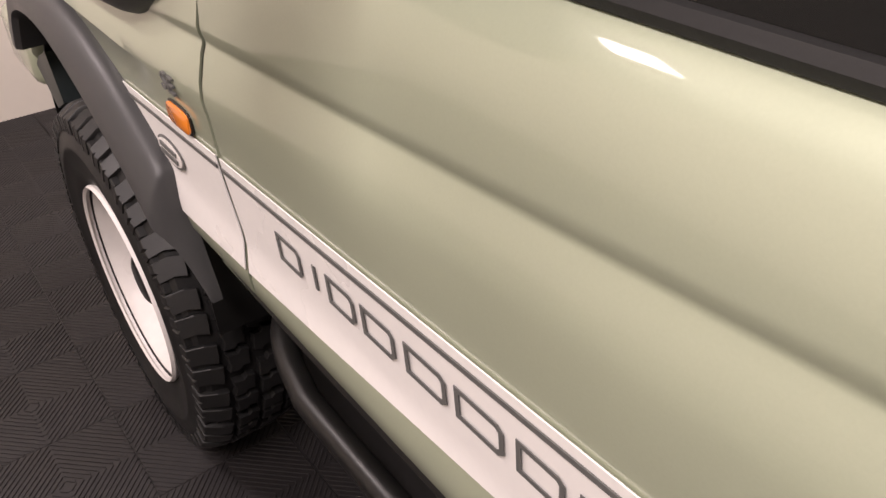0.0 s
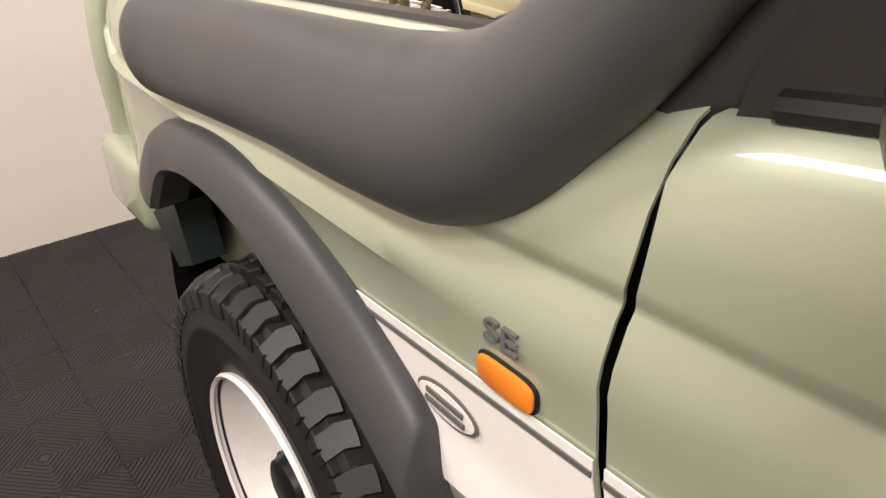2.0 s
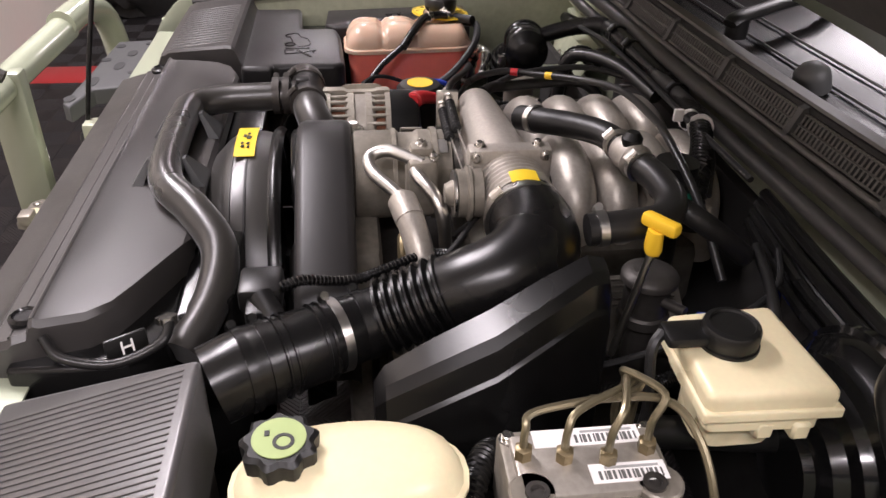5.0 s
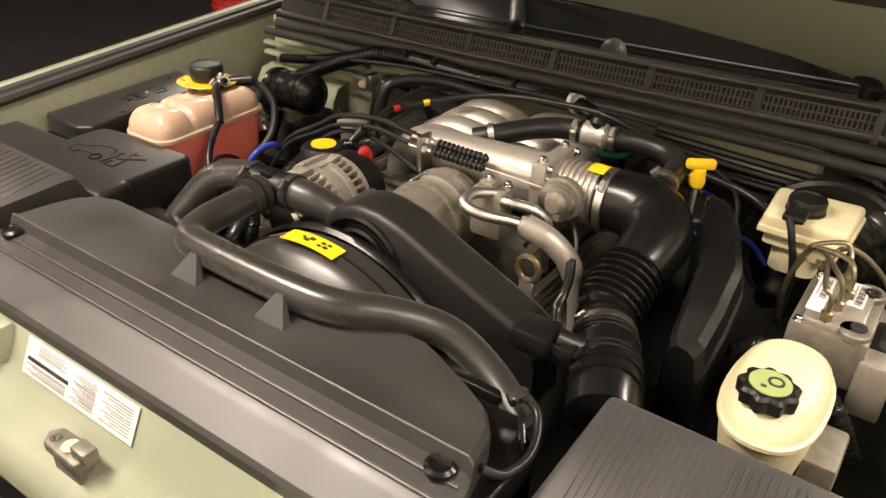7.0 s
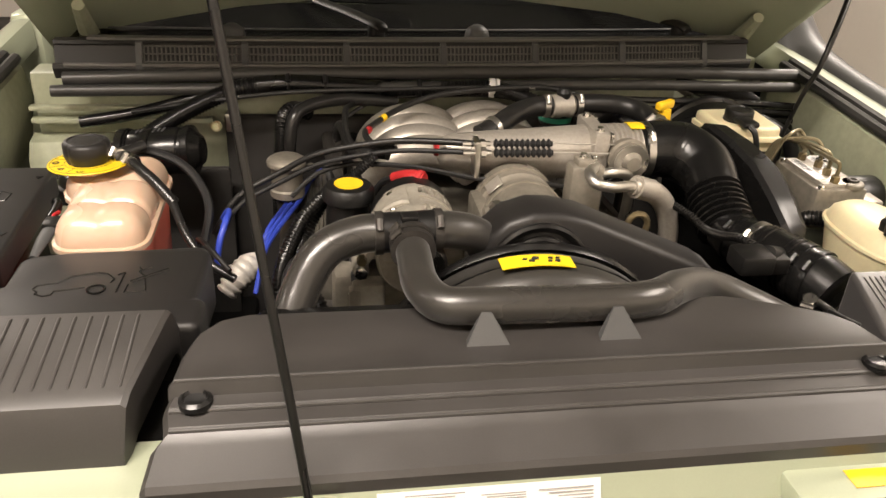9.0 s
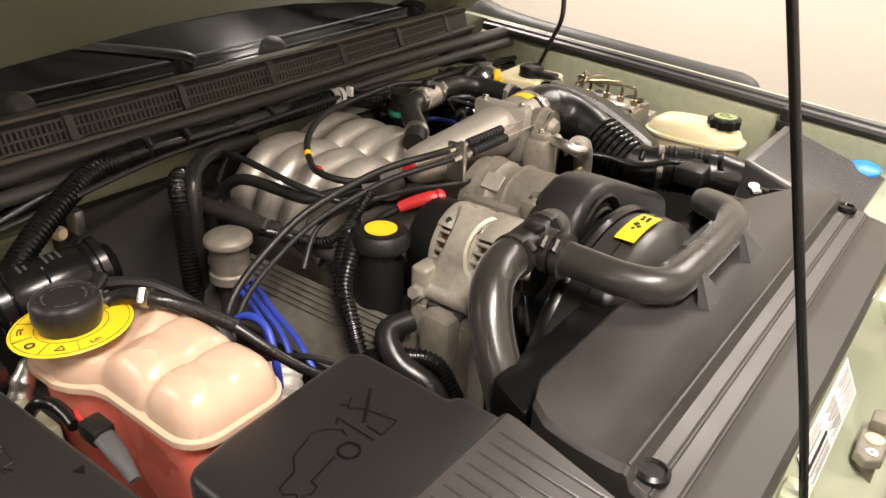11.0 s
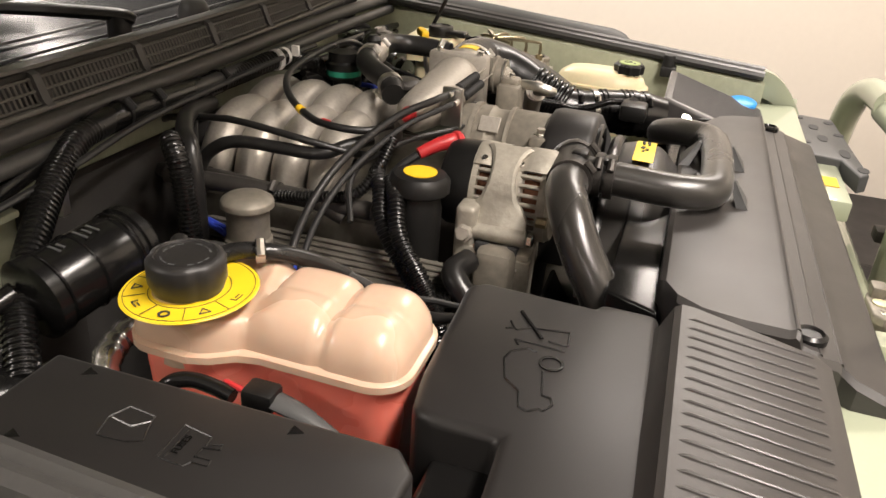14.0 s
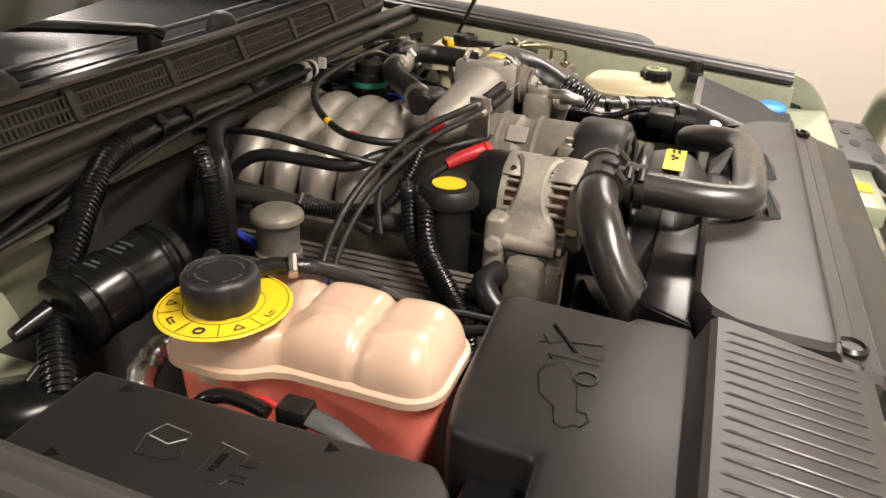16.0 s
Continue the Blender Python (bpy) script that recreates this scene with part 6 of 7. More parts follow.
hose("heater_pipe", "dark metal heater pipe below the hoses", "pipe", [(0.18, -0.09, 1.0), (0.20, -0.05, 1.012), (0.215, 0.032, 1.022), (0.225, 0.112, 1.022), (0.225, 0.182, 1.020), (0.22, 0.23, 1.0)], 0.0115, DARKSTEEL, ends=(((0.212, 0.01, 1.019), (0.1, 1, 0.1), 0.0125, DARKSTEEL), ((0.225, 0.13, 1.022), (0, 1, 0), 0.0125, DARKSTEEL)))
hose("fuel_rail", "black fuel rail along the manifold", "fuel rail", [(0.235, -0.04, 1.02), (0.232, 0.05, 1.022), (0.225, 0.15, 1.02), (0.215, 0.27, 1.015)], 0.013, DARKSTEEL)
hose("bulkhead_hose", "black rubber hose bent down before the bulkhead", "hose", [(0.10, -0.05, 1.09), (0.20, -0.02, 1.105), (0.27, 0.02, 1.105), (0.30, 0.05, 1.085), (0.31, 0.06, 1.0), (0.31, 0.06, 0.93)], 0.012)

# control cables with bellows
cab = thing("throttle_cable", "pair of black control cables with bellows at the throttle", "control cable")
part("cable", tube([(0.43, 0.255, 0.96), (0.39, 0.238, 1.018), (0.32, 0.230, 1.058), (0.25, 0.243, 1.098), (0.14, 0.268, 1.126), (0.06, 0.300, 1.137), (0.012, 0.312, 1.138)], 0.0054, 10, 6), HOSE, cab)
part("cable", tube([(0.425, 0.265, 0.955), (0.385, 0.250, 1.010), (0.315, 0.242, 1.048), (0.245, 0.255, 1.086), (0.14, 0.280, 1.114), (0.06, 0.310, 1.125), (0.012, 0.321, 1.126)], 0.0042, 10, 6), RUBBER, cab)
for z, y in ((1.138, 0.312), (1.126, 0.321)):
    part("cable_end", rod((0.03, y, z), (-0.015, y, z), 0.0045, seg=8), STEEL, cab)
    part("cable_nut", turned([(0.008, 0), (0.008, 0.008), (0.001, 0.008)], (0.002, y, z), (-1, 0, 0), 6), STEEL, cab)
    part("cable_bellows", tube([(-0.02, y, z), (-0.06, y + 0.001, z), (-0.115, y + 0.002, z)], 0.0045, 10, 4, ribs=(0.0085, 0.0032)), RUBBER, cab)
    part("cable_wire", rod((-0.115, y, z), (-0.235, y - 0.005, z - 0.006), 0.0012, seg=6), STEEL, cab)
vac = thing("vacuum_pipe", "thin black vacuum pipe with coloured tape marks", "vacuum pipe")
part("pipe_run", tube([(-0.37, 0.03, 1.05), (-0.30, 0.04, 1.11), (-0.195, 0.045, 1.146), (-0.10, 0.04, 1.146), (0.02, 0.045, 1.136), (0.10, 0.085, 1.124), (0.155, 0.145, 1.114), (0.176, 0.19, 1.113), (0.165, 0.235, 1.110), (0.13, 0.262, 1.112)], 0.0055, 10, 6), HOSE, vac)
for p, ax, m in (((0.170, 0.178, 1.113), (0.4, 1, 0), REDPL), ((0.140, 0.125, 1.1165), (0.6, 0.8, -0.1), YELLOW), ((-0.15, 0.042, 1.147), (1, 0, 0), STEEL)):
    part("tape_mark", rod(Vector(p) - Vector(ax).normalized() * 0.006, Vector(p) + Vector(ax).normalized() * 0.006, 0.0063, seg=10), m, vac)
hose("vacuum_pipe", "thin black vacuum pipe across the engine", "vacuum pipe", [(0.30, 0.275, 1.035), (0.26, 0.255, 1.065), (0.22, 0.25, 1.078), (0.18, 0.26, 1.085), (0.10, 0.29, 1.09), (0.0, 0.325, 1.083), (-0.10, 0.345, 1.082), (-0.17, 0.35, 1.07)], 0.0042, seg=8)

# hoses at the throttle
brz = thing("idle_valve", "idle air valve with clamped black rubber hoses", "valve")
part("hose_run", tube([(-0.02, 0.205, 1.112), (-0.055, 0.184, 1.122), (-0.092, 0.142, 1.128), (-0.130, 0.112, 1.131), (-0.172, 0.100, 1.131)], 0.0185, 14, 6), HOSE, brz)
part("valve_housing", turned([(0.014, 0), (0.021, 0.004), (0.023, 0.018), (0.020, 0.03), (0.023, 0.042), (0.015, 0.05), (0.001, 0.05)], (-0.170, 0.100, 1.130), (-1, -0.12, 0), 20), ALU, brz)
part("valve_top", turned([(0.012, 0), (0.014, 0.012), (0.008, 0.02), (0.001, 0.02)], (-0.196, 0.098, 1.144), UP, 12), BLACK, brz)
part("hose_run", tube([(-0.218, 0.094, 1.130), (-0.262, 0.084, 1.130), (-0.312, 0.084, 1.127), (-0.343, 0.106, 1.123), (-0.351, 0.142, 1.121), (-0.352, 0.196, 1.117)], 0.0185, 14, 6), HOSE, brz)
part("hose_run", tube([(-0.30, 0.084, 1.122), (-0.325, 0.055, 1.11), (-0.33, 0.02, 1.085), (-0.32, -0.02, 1.05)], 0.014, 14, 5), HOSE, brz)
for p, ax in (((-0.163, 0.102, 1.131), (1, 0, 0)), ((-0.226, 0.093, 1.130), (1, 0.1, 0)), ((-0.352, 0.180, 1.1185), (0, 1, -0.1)), ((-0.046, 0.190, 1.120), (-0.8, -0.5, 0.2))):
    part("hose_clamp", clamp_ring(p, ax, 0.0195, 0.010), STEEL, brz)
coil = thing("sensor_block", "black plastic sensor housing with green mark", "sensor")
part("housing", turned([(0.03, 0), (0.032, 0.004), (0.032, 0.03), (0.028, 0.034), (0.028, 0.05), (0.001, 0.05)], (-0.205, 0.035, 1.075), UP, 24), BLACK, coil)
part("green_band", turned([(0.0325, 0.0), (0.0325, 0.010)], (-0.205, 0.035, 1.083), UP, 24, caps=False), mat("green_band", (0.02, 0.25, 0.16), 0.4), coil)
part("plug", box(-0.26, -0.235, 0.02, 0.05, 1.05, 1.085, 0.004), BLACK, coil)
part("base", rod((-0.205, 0.035, 1.08), (-0.205, 0.035, 0.96), 0.02, seg=14), BLACK, coil)

# blue ignition leads
for k in range(3):
    hose("ignition_lead", "blue silicone ignition lead below the manifold", "ignition lead", [(0.25 + 0.01 * k, 0.02 + 0.02 * k, 0.975), (0.29, 0.09 + 0.03 * k, 0.972), (0.32, 0.17 + 0.03 * k, 0.965), (0.345, 0.24 + 0.035 * k, 0.955), (0.36, 0.27 + 0.05 * k, 0.91)], 0.0042, BLUE, seg=8, group="ignition leads")
hose("ignition_lead", "blue silicone ignition lead beside the brake servo", "ignition lead", [(-0.34, 0.10, 0.98), (-0.40, 0.06, 0.995), (-0.46, 0.03, 0.99), (-0.50, 0.02, 0.95)], 0.0042, BLUE, seg=8, group="ignition leads")

hose("ignition_lead", "blue silicone ignition lead curving behind the coolant tank", "ignition lead", [(0.42, 0.24, 0.975), (0.404, 0.265, 1.006), (0.400, 0.290, 1.014), (0.403, 0.316, 1.010), (0.412, 0.338, 0.985), (0.418, 0.350, 0.945)], 0.0052, BLUE, seg=10, group="ignition leads")
hose("ignition_lead", "blue silicone ignition lead behind the brake reservoir", "ignition lead", [(-0.37, 0.05, 1.0), (-0.395, 0.024, 1.012), (-0.395, -0.006, 1.014), (-0.39, -0.030, 1.014), (-0.345, -0.062, 1.012)], 0.005, BLUE, seg=10, group="ignition leads")

# corrugated looms by the oil filler
for k, (dx, dy) in enumerate(((0, 0), (0.022, 0.03))):
    hose("wiring_loom", "black corrugated wiring loom beside the oil filler", "wiring loom", [(0.19 + dx, 0.265 + dy, 1.065), (0.225 + dx, 0.285 + dy, 1.055), (0.262 + dx, 0.305 + dy, 1.02), (0.29 + dx, 0.35 + dy, 0.975), (0.31 + dx * 0.5, 0.39 + dy * 0.5, 0.93), (0.31, 0.40, 0.86)], 0.010, SATIN, (0.006, 0.002), group="wiring looms")
hose("wiring_loom", "black corrugated wiring loom beside the alternator", "wiring loom", [(0.31, 0.385, 0.945), (0.29, 0.43, 0.96), (0.26, 0.47, 0.95), (0.25, 0.50, 0.90)], 0.010, SATIN, (0.006, 0.002), group="wiring looms")
hose("wiring_loom", "thin black wiring loom behind the oil filler", "wiring loom", [(0.165, 0.277, 1.106), (0.195, 0.270, 1.073), (0.225, 0.250, 1.042), (0.235, 0.199, 1.031), (0.235, 0.13, 1.02), (0.23, 0.05, 1.0)], 0.0065, SATIN, (0.005, 0.0015), group="wiring looms")
hose("lower_hose", "black rubber hose between engine and battery", "hose", [(0.25, 0.42, 0.99), (0.285, 0.41, 0.985), (0.30, 0.44, 0.96), (0.29, 0.49, 0.93), (0.30, 0.52, 0.86)], 0.016)

# tank hose, foil wrapped pipe, plug
hose("tank_hose", "black rubber overflow hose with steel clip", "hose", [(0.575, 0.235, 1.088), (0.548, 0.262, 1.103), (0.53, 0.295, 1.102), (0.50, 0.32, 1.085), (0.47, 0.345, 1.06)], 0.0085, ends=(((0.535, 0.285, 1.103), (-0.5, 0.8, 0), 0.010, STEEL), ((0.562, 0.248, 1.097), (-0.6, 0.6, 0.3), 0.010, STEEL)))
hose("tank_hose", "thin black hose from tank to engine", "hose", [(0.475, 0.34, 1.065), (0.45, 0.39, 1.03), (0.42, 0.42, 1.0), (0.38, 0.44, 0.98)], 0.0065)
hose("heat_shield_pipe", "crumpled foil-wrapped pipe beside the tank", "pipe", [(0.66, 0.185, 0.94), (0.630, 0.170, 0.996), (0.597, 0.158, 1.004), (0.563, 0.160, 1.004), (0.54, 0.172, 0.97)], 0.0135, FOIL, (0.018, 0.0015))
hose("heat_shield_pipe", "crumpled foil-wrapped pipe beside the engine", "pipe", [(0.41, 0.340, 0.895), (0.390, 0.326, 0.916), (0.372, 0.304, 0.924), (0.36, 0.27, 0.915)], [0.014, 0.021, 0.020, 0.012], mat("crumpled_wrap", (0.58, 0.55, 0.50), 0.55, 0.3, 0.3, 60, 1.0), (0.011, 0.003))
plug = thing("cable_plug", "black cable with a taped grey connector", "connector")
part("cable", tube([(0.668, 0.252, 1.010), (0.662, 0.268, 1.030), (0.655, 0.284, 1.033), (0.654, 0.306, 1.031), (0.656, 0.325, 1.028)], 0.0072, 10, 5), SATIN, plug)
part("red_wire", tube([(0.646, 0.312, 1.033), (0.650, 0.325, 1.034), (0.650, 0.335, 1.031)], 0.003, 8, 3), REDPL, plug)
part("plug_body", box(0.634, 0.658, 0.332, 0.362, 1.018, 1.038, 0.004), BLACK, plug)
part("taped_sleeve", tube([(0.646, 0.355, 1.028), (0.65, 0.385, 1.024), (0.655, 0.42, 1.014)], [0.011, 0.010, 0.006], 10, 4, flat=0.6), TRIM, plug)
part("bracket", box(0.64, 0.70, 0.18, 0.26, 0.93, 0.985, 0.006), PAINT_IN, plug)

# loose hose with H mark and clip near the radiator
hh = hose("drain_hose", "thin black hose with a steel clip beside the radiator cover", "hose", [(-0.408, 0.780, 1.050), (-0.425, 0.76, 1.035), (-0.428, 0.71, 1.026), (-0.41, 0.665, 1.035), (-0.385, 0.655, 1.048)], 0.0055, ends=(((-0.384, 0.658, 1.046), (0.3, 0.2, 1), 0.008, STEEL),))
nrm = Vector((-0.85, -0.50, 0.16)).normalized()
rgt = Vector((0.50, -0.85, 0.0)).normalized()
upv = nrm.cross(rgt)
TILT = Matrix(((rgt.x, upv.x, nrm.x, -0.4115), (rgt.y, upv.y, nrm.y, 0.697), (rgt.z, upv.z, nrm.z, 1.034), (0, 0, 0, 1)))
part("letter", text_mesh("H", 0.022, 0.0006, TILT), WHITE, hh, "white letter", 20)
part("letter_plate", move(box(-0.022, 0.022, -0.014, 0.014, -0.006, -0.001, 0.002), TILT), BLACK, hh)

# sensor wire over the intake
hose("sensor_wire", "thin corrugated sensor wire over the intake duct", "wire", [(-0.362, 0.540, 1.066), (-0.350, 0.515, 1.066), (-0.338, 0.485, 1.055), (-0.330, 0.455, 1.050), (-0.320, 0.42, 1.056), (-0.300, 0.375, 1.060), (-0.285, 0.345, 1.05)], 0.0055, SATIN, (0.005, 0.0013))

# bulkhead pipes on the driver's side
for k in range(4):
    hose("bulkhead_pipe", "black pipe clipped along the bulkhead", "pipe", [(-0.24, -0.075 + 0.004 * k, 1.092 - 0.014 * k), (-0.42, -0.07 + 0.008 * k, 1.088 - 0.017 * k), (-0.60, -0.074 + 0.004 * k, 1.082 - 0.016 * k), (-0.70, -0.080 + 0.002 * k, 1.076 - 0.016 * k), (-0.80, -0.085, 1.068 - 0.016 * k)], 0.0075, SATIN, seg=8, sub=4, group="bulkhead pipes")
hose("servo_hose", "thick black hose along the bulkhead beside the servo", "hose", [(-0.33, -0.068, 1.045), (-0.45, -0.070, 1.05), (-0.55, -0.069, 1.05), (-0.64, -0.062, 1.05), (-0.70, -0.051, 1.045), (-0.76, -0.03, 1.01), (-0.785, -0.01, 0.93)], 0.016)
hose("servo_hose", "black vacuum hose to the brake servo", "hose", [(-0.31, -0.04, 1.055), (-0.38, -0.02, 1.058), (-0.45, 0.005, 1.055), (-0.50, 0.02, 1.03)], 0.007)

# loom from wing to bonnet
hose("bonnet_cable", "black cable hanging from the open bonnet to the wing", "cable", [(-0.70, 0.015, 0.99), (-0.706, 0.034, 1.076), (-0.700, 0.068, 1.150), (-0.706, 0.088, 1.212), (-0.738, 0.062, 1.29), (-0.784, 0.010, 1.362)], [0.0044, 0.0044, 0.0048, 0.0056, 0.0062, 0.0062])

# washer bottle cap and washer neck
wb = thing("washer_filler", "bright blue washer filler cap on the wing", "filler cap")
part("neck", rod((-0.735, 0.775, 0.90), (-0.725, 0.774, 1.008), 0.022, seg=16), BLACK, wb)
part("cap", turned([(0.030, 0), (0.033, 0.003), (0.033, 0.009), (0.026, 0.013), (0.001, 0.014)], (-0.722, 0.774, 1.006), (0.15, 0, 1), 24), BLUECAP, wb)
lift_stop = thing("bonnet_stop", "black rubber bonnet stop on the wing ledge", "bonnet stop")
part("stop", turned([(0.013, 0), (0.015, 0.01), (0.013, 0.014), (0.015, 0.024), (0.012, 0.03), (0.001, 0.03)], (-0.785, 0.60, 1.055), (0.1, 0, 1), 14), RUBBER, lift_stop)
part("stop_base", box(-0.81, -0.765, 0.585, 0.62, 1.035, 1.058, 0.004), RUBBER, lift_stop)
lock = thing("bonnet_catch", "small bonnet catch beside the prop rod", "bonnet catch")
part("catch_plate", slab([(0.010, 0.944), (0.030, 0.938), (0.082, 0.940), (0.092, 0.954), (0.080, 0.970), (0.016, 0.972)], 0.934, 0.946, 0.003), DIRTY, lock)
part("catch_leg", box(0.022, 0.076, 0.944, 0.966, 0.896, 0.936, 0.003), DIRTY, lock)
part("catch_tongue", box(0.004, 0.032, 0.944, 0.964, 0.945, 0.962, 0.003), DIRTY, lock)
part("catch_pin", turned([(0.011, 0), (0.011, 0.003), (0.009, 0.004), (0.001, 0.004)], (0.046, 0.955, 0.945), UP, 16), CREAM, lock)
part("catch_eye", turned([(0.007, 0), (0.007, 0.002), (0.004, 0.0025), (0.001, 0.001)], (0.072, 0.957, 0.945), UP, 14), STEEL, lock)

# front grille top panel and sticker
for s in (-1, 1):
    gp = thing("grille_panel", "grey-black plastic panel with oval holes over the headlamp", "panel", "grille panels")
    part("panel", slab([(s * 0.44, 0.890), (s * 0.70, 0.878), (s * 0.735, 0.90), (s * 0.725, 0.968), (s * 0.36, 0.988), (s * 0.34, 0.970), (s * 0.43, 0.950)], 0.970, 1.001, 0.004), TRIM, gp)
    # dark ovals on the uncut panel stand for the shaded holes
    for hx, hy, rx in ((0.56, 0.93, 0.022), (0.64, 0.92, 0.018), (0.47, 0.96, 0.026), (0.69, 0.955, 0.012), (0.60, 0.965, 0.010), (0.38, 0.98, 0.016), (0.52, 0.895, 0.008), (0.705, 0.895, 0.008)):
        part("panel_hole", loft([oval_ring(s * hx, hy, rx, 0.010, 1.0012), oval_ring(s * hx, hy, rx, 0.010, 1.0022)]), INK_AND_SHADE, gp)
part("ledge", box(-0.42, -0.22, 0.888, 0.945, 0.955, 0.992, 0.006), PAINT, slam)
tag = part("yellow_tag", box(-0.337, -0.287, 0.906, 0.931, 0.9925, 0.9936), YELLOW, slam, "yellow sticker")

# round lamps and light bar on the bull bar
for lx in (-0.42, 0.02):
    sp = thing("spot_lamp", "round black spot lamp on the bull bar", "spot lamp", "spot lamps")
    part("housing", turned([(0.03, -0.10), (0.06, -0.095), (0.082, -0.06), (0.088, -0.01), (0.088, 0.0), (0.092, 0.002), (0.092, 0.02), (0.085, 0.024), (0.001, 0.022)], (lx, 1.16, 0.965), (0, 1, 0), 32), BLACK, sp)
    part("lens", turned([(0.080, 0), (0.06, 0.008), (0.001, 0.012)], (lx, 1.184, 0.965), (0, 1, 0), 28), STEEL, sp)
    part("bracket", box(lx - 0.02, lx + 0.02, 1.04, 1.12, 0.86, 0.885, 0.004), DARKSTEEL, sp)
    part("stem", rod((lx, 1.12, 0.87), (lx, 1.12, 0.92), 0.012, seg=10), DARKSTEEL, sp)
lb = thing("light_bar", "black finned light bar above the bull bar", "light bar")
part("housing", box(-0.55, 0.50, 1.17, 1.215, 1.085, 1.135, 0.008), BLACK, lb)
for k in range(44):
    part("fin", box(-0.54 + 0.024 * k, -0.53 + 0.024 * k, 1.155, 1.172, 1.09, 1.13), BLACK, lb)
for bx in (-0.56, 0.51):
    part("end_plate", box(bx - 0.006, bx + 0.006, 1.14, 1.23, 1.06, 1.15, 0.004), TRIM, lb)
for bx in (-0.36, 0.30):
    part("mount_arm", tube([(bx, 1.05, 1.075), (bx, 1.10, 1.10), (bx, 1.18, 1.11)], 0.012, 8, 3), DARKSTEEL, lb)
sh = thing("wooden_handle", "small tan wooden handle hung by the light bar", "handle")
part("block", box(-0.19, -0.12, 1.17, 1.20, 1.035, 1.055, 0.008), mat("tan_wood", (0.42, 0.29, 0.12), 0.5, 0, 0.2, 30), sh)
part("stick", rod((-0.12, 1.185, 1.05), (-0.02, 1.19, 1.075), 0.008, seg=8), bpy.data.materials["tan_wood"], sh)

# thin wires, tape and bolts
WIRES = (
    ("black hose looping behind the expansion tank", 0.0075, [(0.585, 0.205, 1.075), (0.54, 0.185, 1.082), (0.475, 0.20, 1.06), (0.435, 0.25, 1.015), (0.44, 0.32, 0.965)]),
    ("thin black wire between battery and engine", 0.004, [(0.385, 0.45, 1.0), (0.42, 0.405, 1.018), (0.44, 0.35, 1.0), (0.455, 0.30, 0.96)]),
    ("thin black wire along the bulkhead", 0.0045, [(0.60, -0.035, 1.075), (0.45, -0.01, 1.105), (0.30, -0.022, 1.118), (0.10, -0.03, 1.122), (-0.08, -0.028, 1.127), (-0.25, -0.045, 1.118)]),
    ("thin black wire behind the inlet runners", 0.004, [(0.22, 0.0, 1.06), (0.14, -0.045, 1.095), (0.02, -0.06, 1.10), (-0.12, -0.05, 1.10), (-0.22, -0.01, 1.08)]),
    ("thin black wire beside the brake servo", 0.004, [(-0.44, 0.20, 0.99), (-0.45, 0.13, 1.02), (-0.44, 0.05, 1.045), (-0.40, -0.02, 1.06), (-0.34, -0.05, 1.07)]),
    ("thin black wire by the throttle", 0.0035, [(-0.20, 0.33, 1.02), (-0.22, 0.30, 1.06), (-0.26, 0.31, 1.08), (-0.29, 0.34, 1.06), (-0.30, 0.38, 1.02)]),
)
for text, r, pts in WIRES:
    hose("wire", text, "wire", pts, r, RUBBER, seg=8)
hose("wiring_loom", "black corrugated wiring loom between reservoir and brake unit", "wiring loom", [(-0.71, 0.392, 0.93), (-0.665, 0.378, 0.99), (-0.605, 0.358, 1.012), (-0.56, 0.335, 1.0), (-0.53, 0.30, 0.95)], 0.012, SATIN, (0.006, 0.002), group="wiring looms")
hose("wiring_loom", "black corrugated wiring loom below the intake duct", "wiring loom", [(-0.44, 0.18, 0.95), (-0.47, 0.14, 0.985), (-0.46, 0.09, 1.0), (-0.42, 0.04, 0.99)], 0.009, SATIN, (0.005, 0.0016), group="wiring looms")
marker = thing("loom_marker", "white paper tag wrapped round the bulkhead loom", "tag")
part("wrap", turned([(0.0155, 0), (0.0155, 0.010)], (-0.092, -0.026, 1.130), (1, 0, 0), 16, caps=False), WHITE, marker)
part("flag", box(-0.097, -0.091, -0.012, 0.002, 1.132, 1.150, 0.001, 1), WHITE, marker)
BOLTS = (
    (eng, (-0.232, 0.476, 1.020), (0, 1, 0.3)),
    (inlet, (-0.2155, 0.215, 1.145), (-1, 0, 0)), (inlet, (-0.2155, 0.302, 1.145), (-1, 0, 0)), (inlet, (-0.2155, 0.302, 1.063), (-1, 0, 0)), (inlet, (-0.2, 0.222, 1.153), (0, 0, 1)), (inlet, (-0.2, 0.296, 1.153), (0, 0, 1)),
    (comp, (0.0, 0.33, 1.06), (0, 0, 1)), (comp, (0.0, 0.40, 1.06), (0, 0, 1)), (comp, (-0.152, 0.365, 1.135), (0, 0, 1)), (comp, (-0.175, 0.35, 1.125), (0, 0, 1)),
    (eng, (0.21, 0.476, 0.97), (0, 1, 0)), (eng, (-0.17, 0.476, 0.97), (0, 1, 0)), (eng, (0.05, 0.476, 0.98), (0, 1, 0)),
    (alt, (0.150, 0.405, 1.092), (0.5, 0, 1)), (alt, (0.150, 0.455, 1.092), (0.5, 0, 1)), (alt, (0.228, 0.46, 0.90), (1, 0, 0)),
    (abs_u, (-0.60, 0.205, 1.058), (0, 0, 1)), (abs_u, (-0.60, 0.33, 1.058), (0, 0, 1)), (servo, (-0.555, 0.18, 0.99), (0, 0, 1)),
)
bolt_me = smooth_mesh(turned([(0.0075, 0), (0.0075, 0.001), (0.0055, 0.0012), (0.0055, 0.0055), (0.0045, 0.0065), (0.0002, 0.0065)], (0, 0, 0), UP, 12), "bolt")
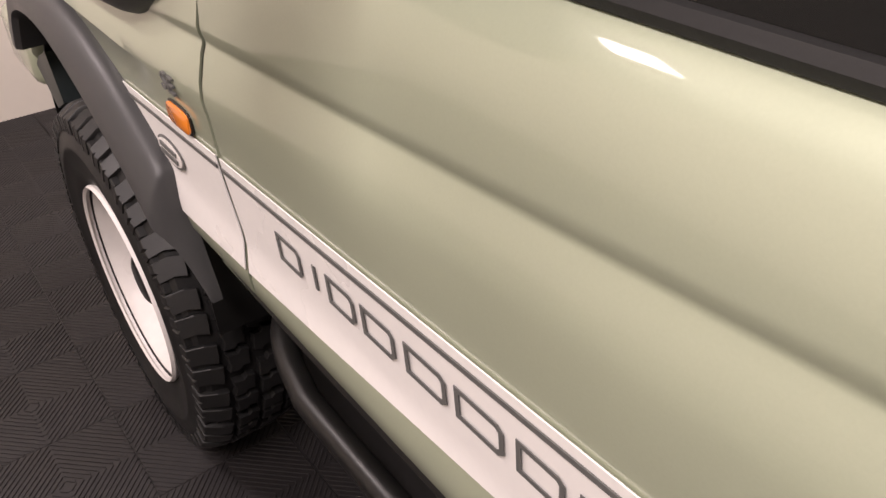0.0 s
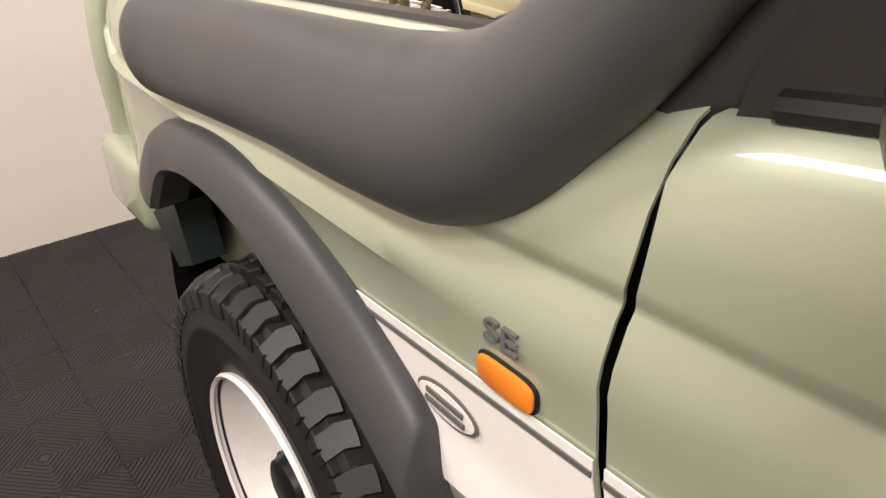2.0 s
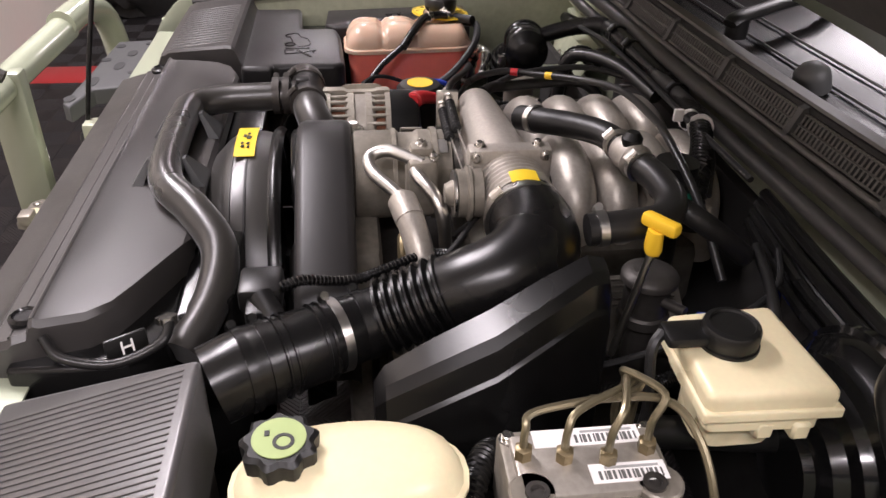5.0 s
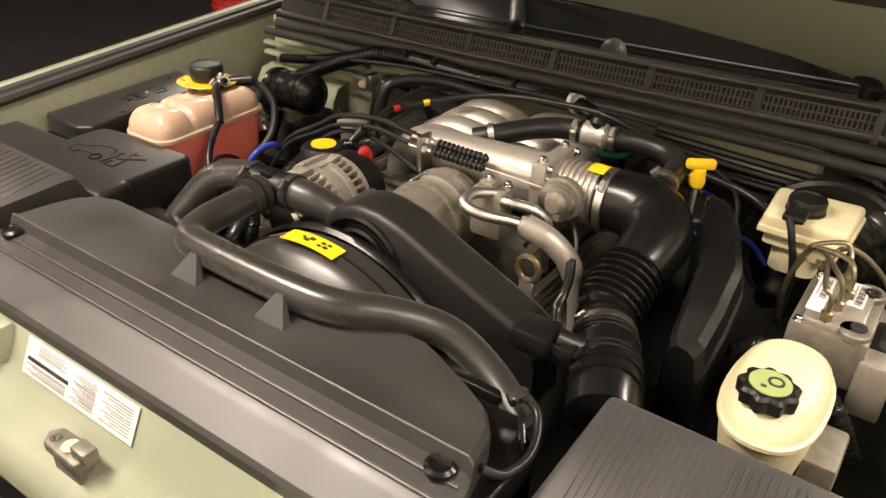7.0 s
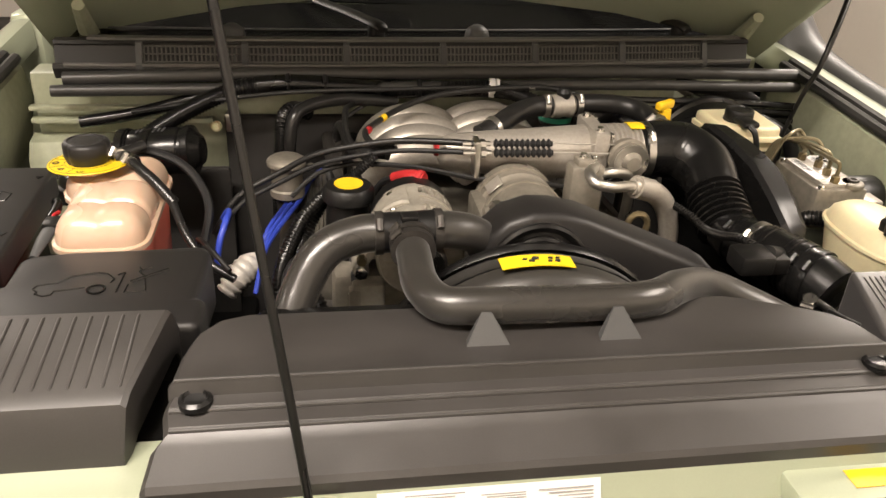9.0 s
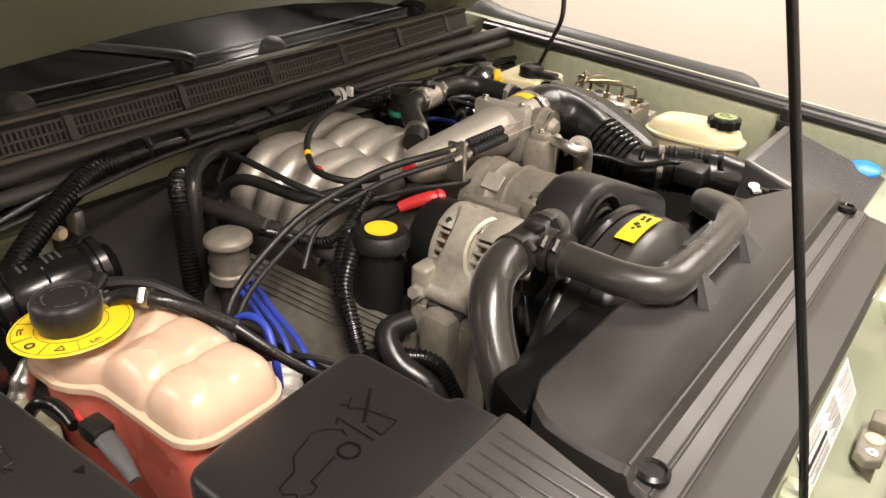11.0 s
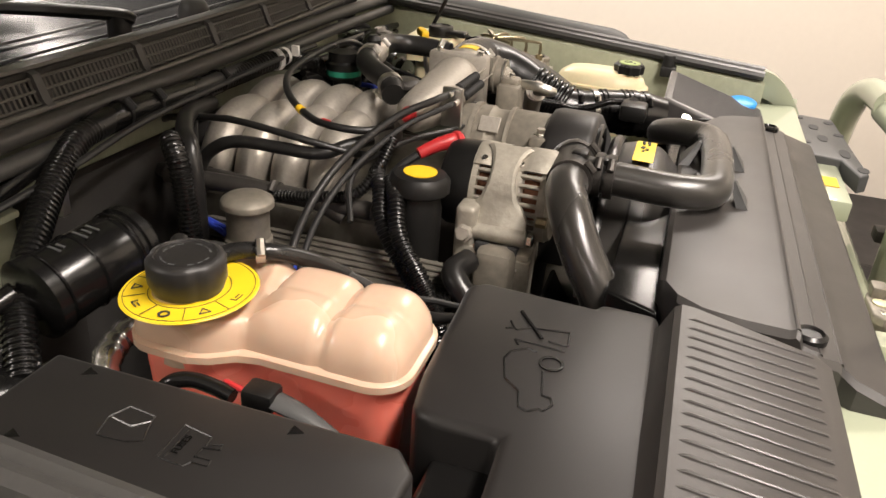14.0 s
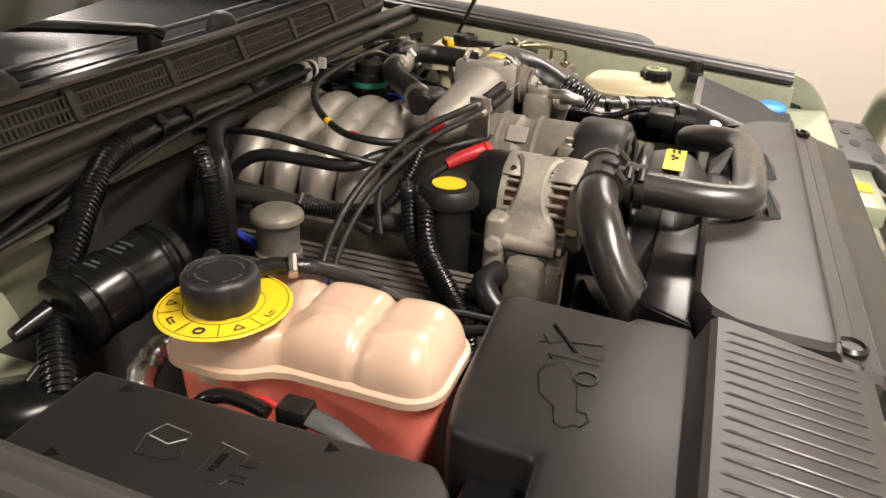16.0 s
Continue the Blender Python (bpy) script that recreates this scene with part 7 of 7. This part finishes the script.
bolt_me.materials.append(STEEL)
for owner, at, ax in BOLTS:
    b = new("bolt", bolt_me)
    b.parent = owner
    b.matrix_world = Matrix.Translation(at) @ Vector((0, 0, 1)).rotation_difference(Vector(ax)).to_matrix().to_4x4()

# ---- beyond the car ----
buck = thing("bucket", "red plastic bucket standing on the floor", "bucket")
part("bucket_wall", turned([(0.001, 0.0), (0.125, 0.0), (0.13, 0.01), (0.155, 0.30), (0.166, 0.305), (0.166, 0.325), (0.160, 0.33), (0.158, 0.37), (0.150, 0.37), (0.145, 0.05), (0.001, 0.05)], (3.86, -2.62, FLOOR), UP, 32), REDPL, buck)
part("bucket_handle", tube([(3.70, -2.62, FLOOR + 0.33), (3.73, -2.53, FLOOR + 0.43), (3.86, -2.49, FLOOR + 0.48), (3.99, -2.53, FLOOR + 0.43), (4.02, -2.62, FLOOR + 0.33)], 0.006, 6, 4), STEEL, buck)
solo("floor_strip", loft([[(3.36 + 0.02 * k, y, FLOOR + 0.002), (3.64 + 0.02 * k, y, FLOOR + 0.002), (3.60 + 0.02 * k, y, FLOOR + 0.014), (3.40 + 0.02 * k, y, FLOOR + 0.014)] for k, y in enumerate((-5.8, -3.8, -1.8, 0.2, 2.4))]), REDPL, "red plastic edging strip across the tiled floor", "floor strip", kind="structure")
tp = thing("tool_tray", "pale metal tool tray on the floor", "tray")
part("tray", box(3.30, 3.62, -4.3, -3.9, FLOOR + 0.012, FLOOR + 0.06, 0.01), STEEL, tp)
heap = thing("covered_machine", "dark covered machine standing by the wall", "machine")
bm = bmesh.new()
bmesh.ops.create_icosphere(bm, subdivisions=4, radius=1)
for v in bm.verts:
    n = noise.noise(v.co * 2.3) * 0.18 + noise.noise(v.co * 6) * 0.06
    v.co = Vector((5.3 + v.co.x * (0.75 + n), 2.0 + v.co.y * (0.42 + n * 0.3), FLOOR + max(0.0, 0.45 + v.co.z * (0.75 + n))))
part("cover", bm, CLOTH, heap)

# ---- floor tiles ----
TS = 0.304
tile_bm = box(-TS / 2 + 0.001, TS / 2 - 0.001, -TS / 2 + 0.001, TS / 2 - 0.001, -0.006, 0.0)
CELL = TS / 2
for cx in (0, 1):
    for cy in (0, 1):
        ox, oy = (cx - 0.5) * CELL, (cy - 0.5) * CELL
        sgn = 1 if (cx + cy) % 2 == 0 else -1
        for k in range(-8, 9):
            c = k * 0.0127 * 1.30
            half = CELL / 2 - 0.003
            lo, hi = max(-half, c - half), min(half, c + half)
            if hi - lo < 0.01:
                continue
            d = 0.0026
            pa, pb = (lo, c - lo), (hi, c - hi)
            if sgn < 0:
                pa, pb = (-pa[0], pa[1]), (-pb[0], pb[1])
            n2 = Vector((pb[1] - pa[1], pa[0] - pb[0], 0)).normalized()
            base = [Vector((ox + p[0], oy + p[1], 0)) for p in (pa, pb)]
            q = [tile_bm.verts.new(v) for v in (base[0] - n2 * d, base[1] - n2 * d, base[1] + n2 * d, base[0] + n2 * d)]
            u = [tile_bm.verts.new(v + Vector((0, 0, 0.0022))) for v in (base[0] - n2 * d * 0.6, base[1] - n2 * d * 0.6, base[1] + n2 * d * 0.6, base[0] + n2 * d * 0.6)]
            tile_bm.faces.new(u)
            for i in range(4):
                tile_bm.faces.new((q[i], q[(i + 1) % 4], u[(i + 1) % 4], u[i]))
tile_me = smooth_mesh(tile_bm, "floor_tile", 20)
tile_me.materials.append(TILE)
floor_ob = bpy.data.objects["floor"]
for i in range(24):
    for j in range(12):
        o = new("floor_tile", tile_me)
        o.parent = floor_ob
        o.location = (-2.433 + TS * i, -1.026 + TS * j, FLOOR)
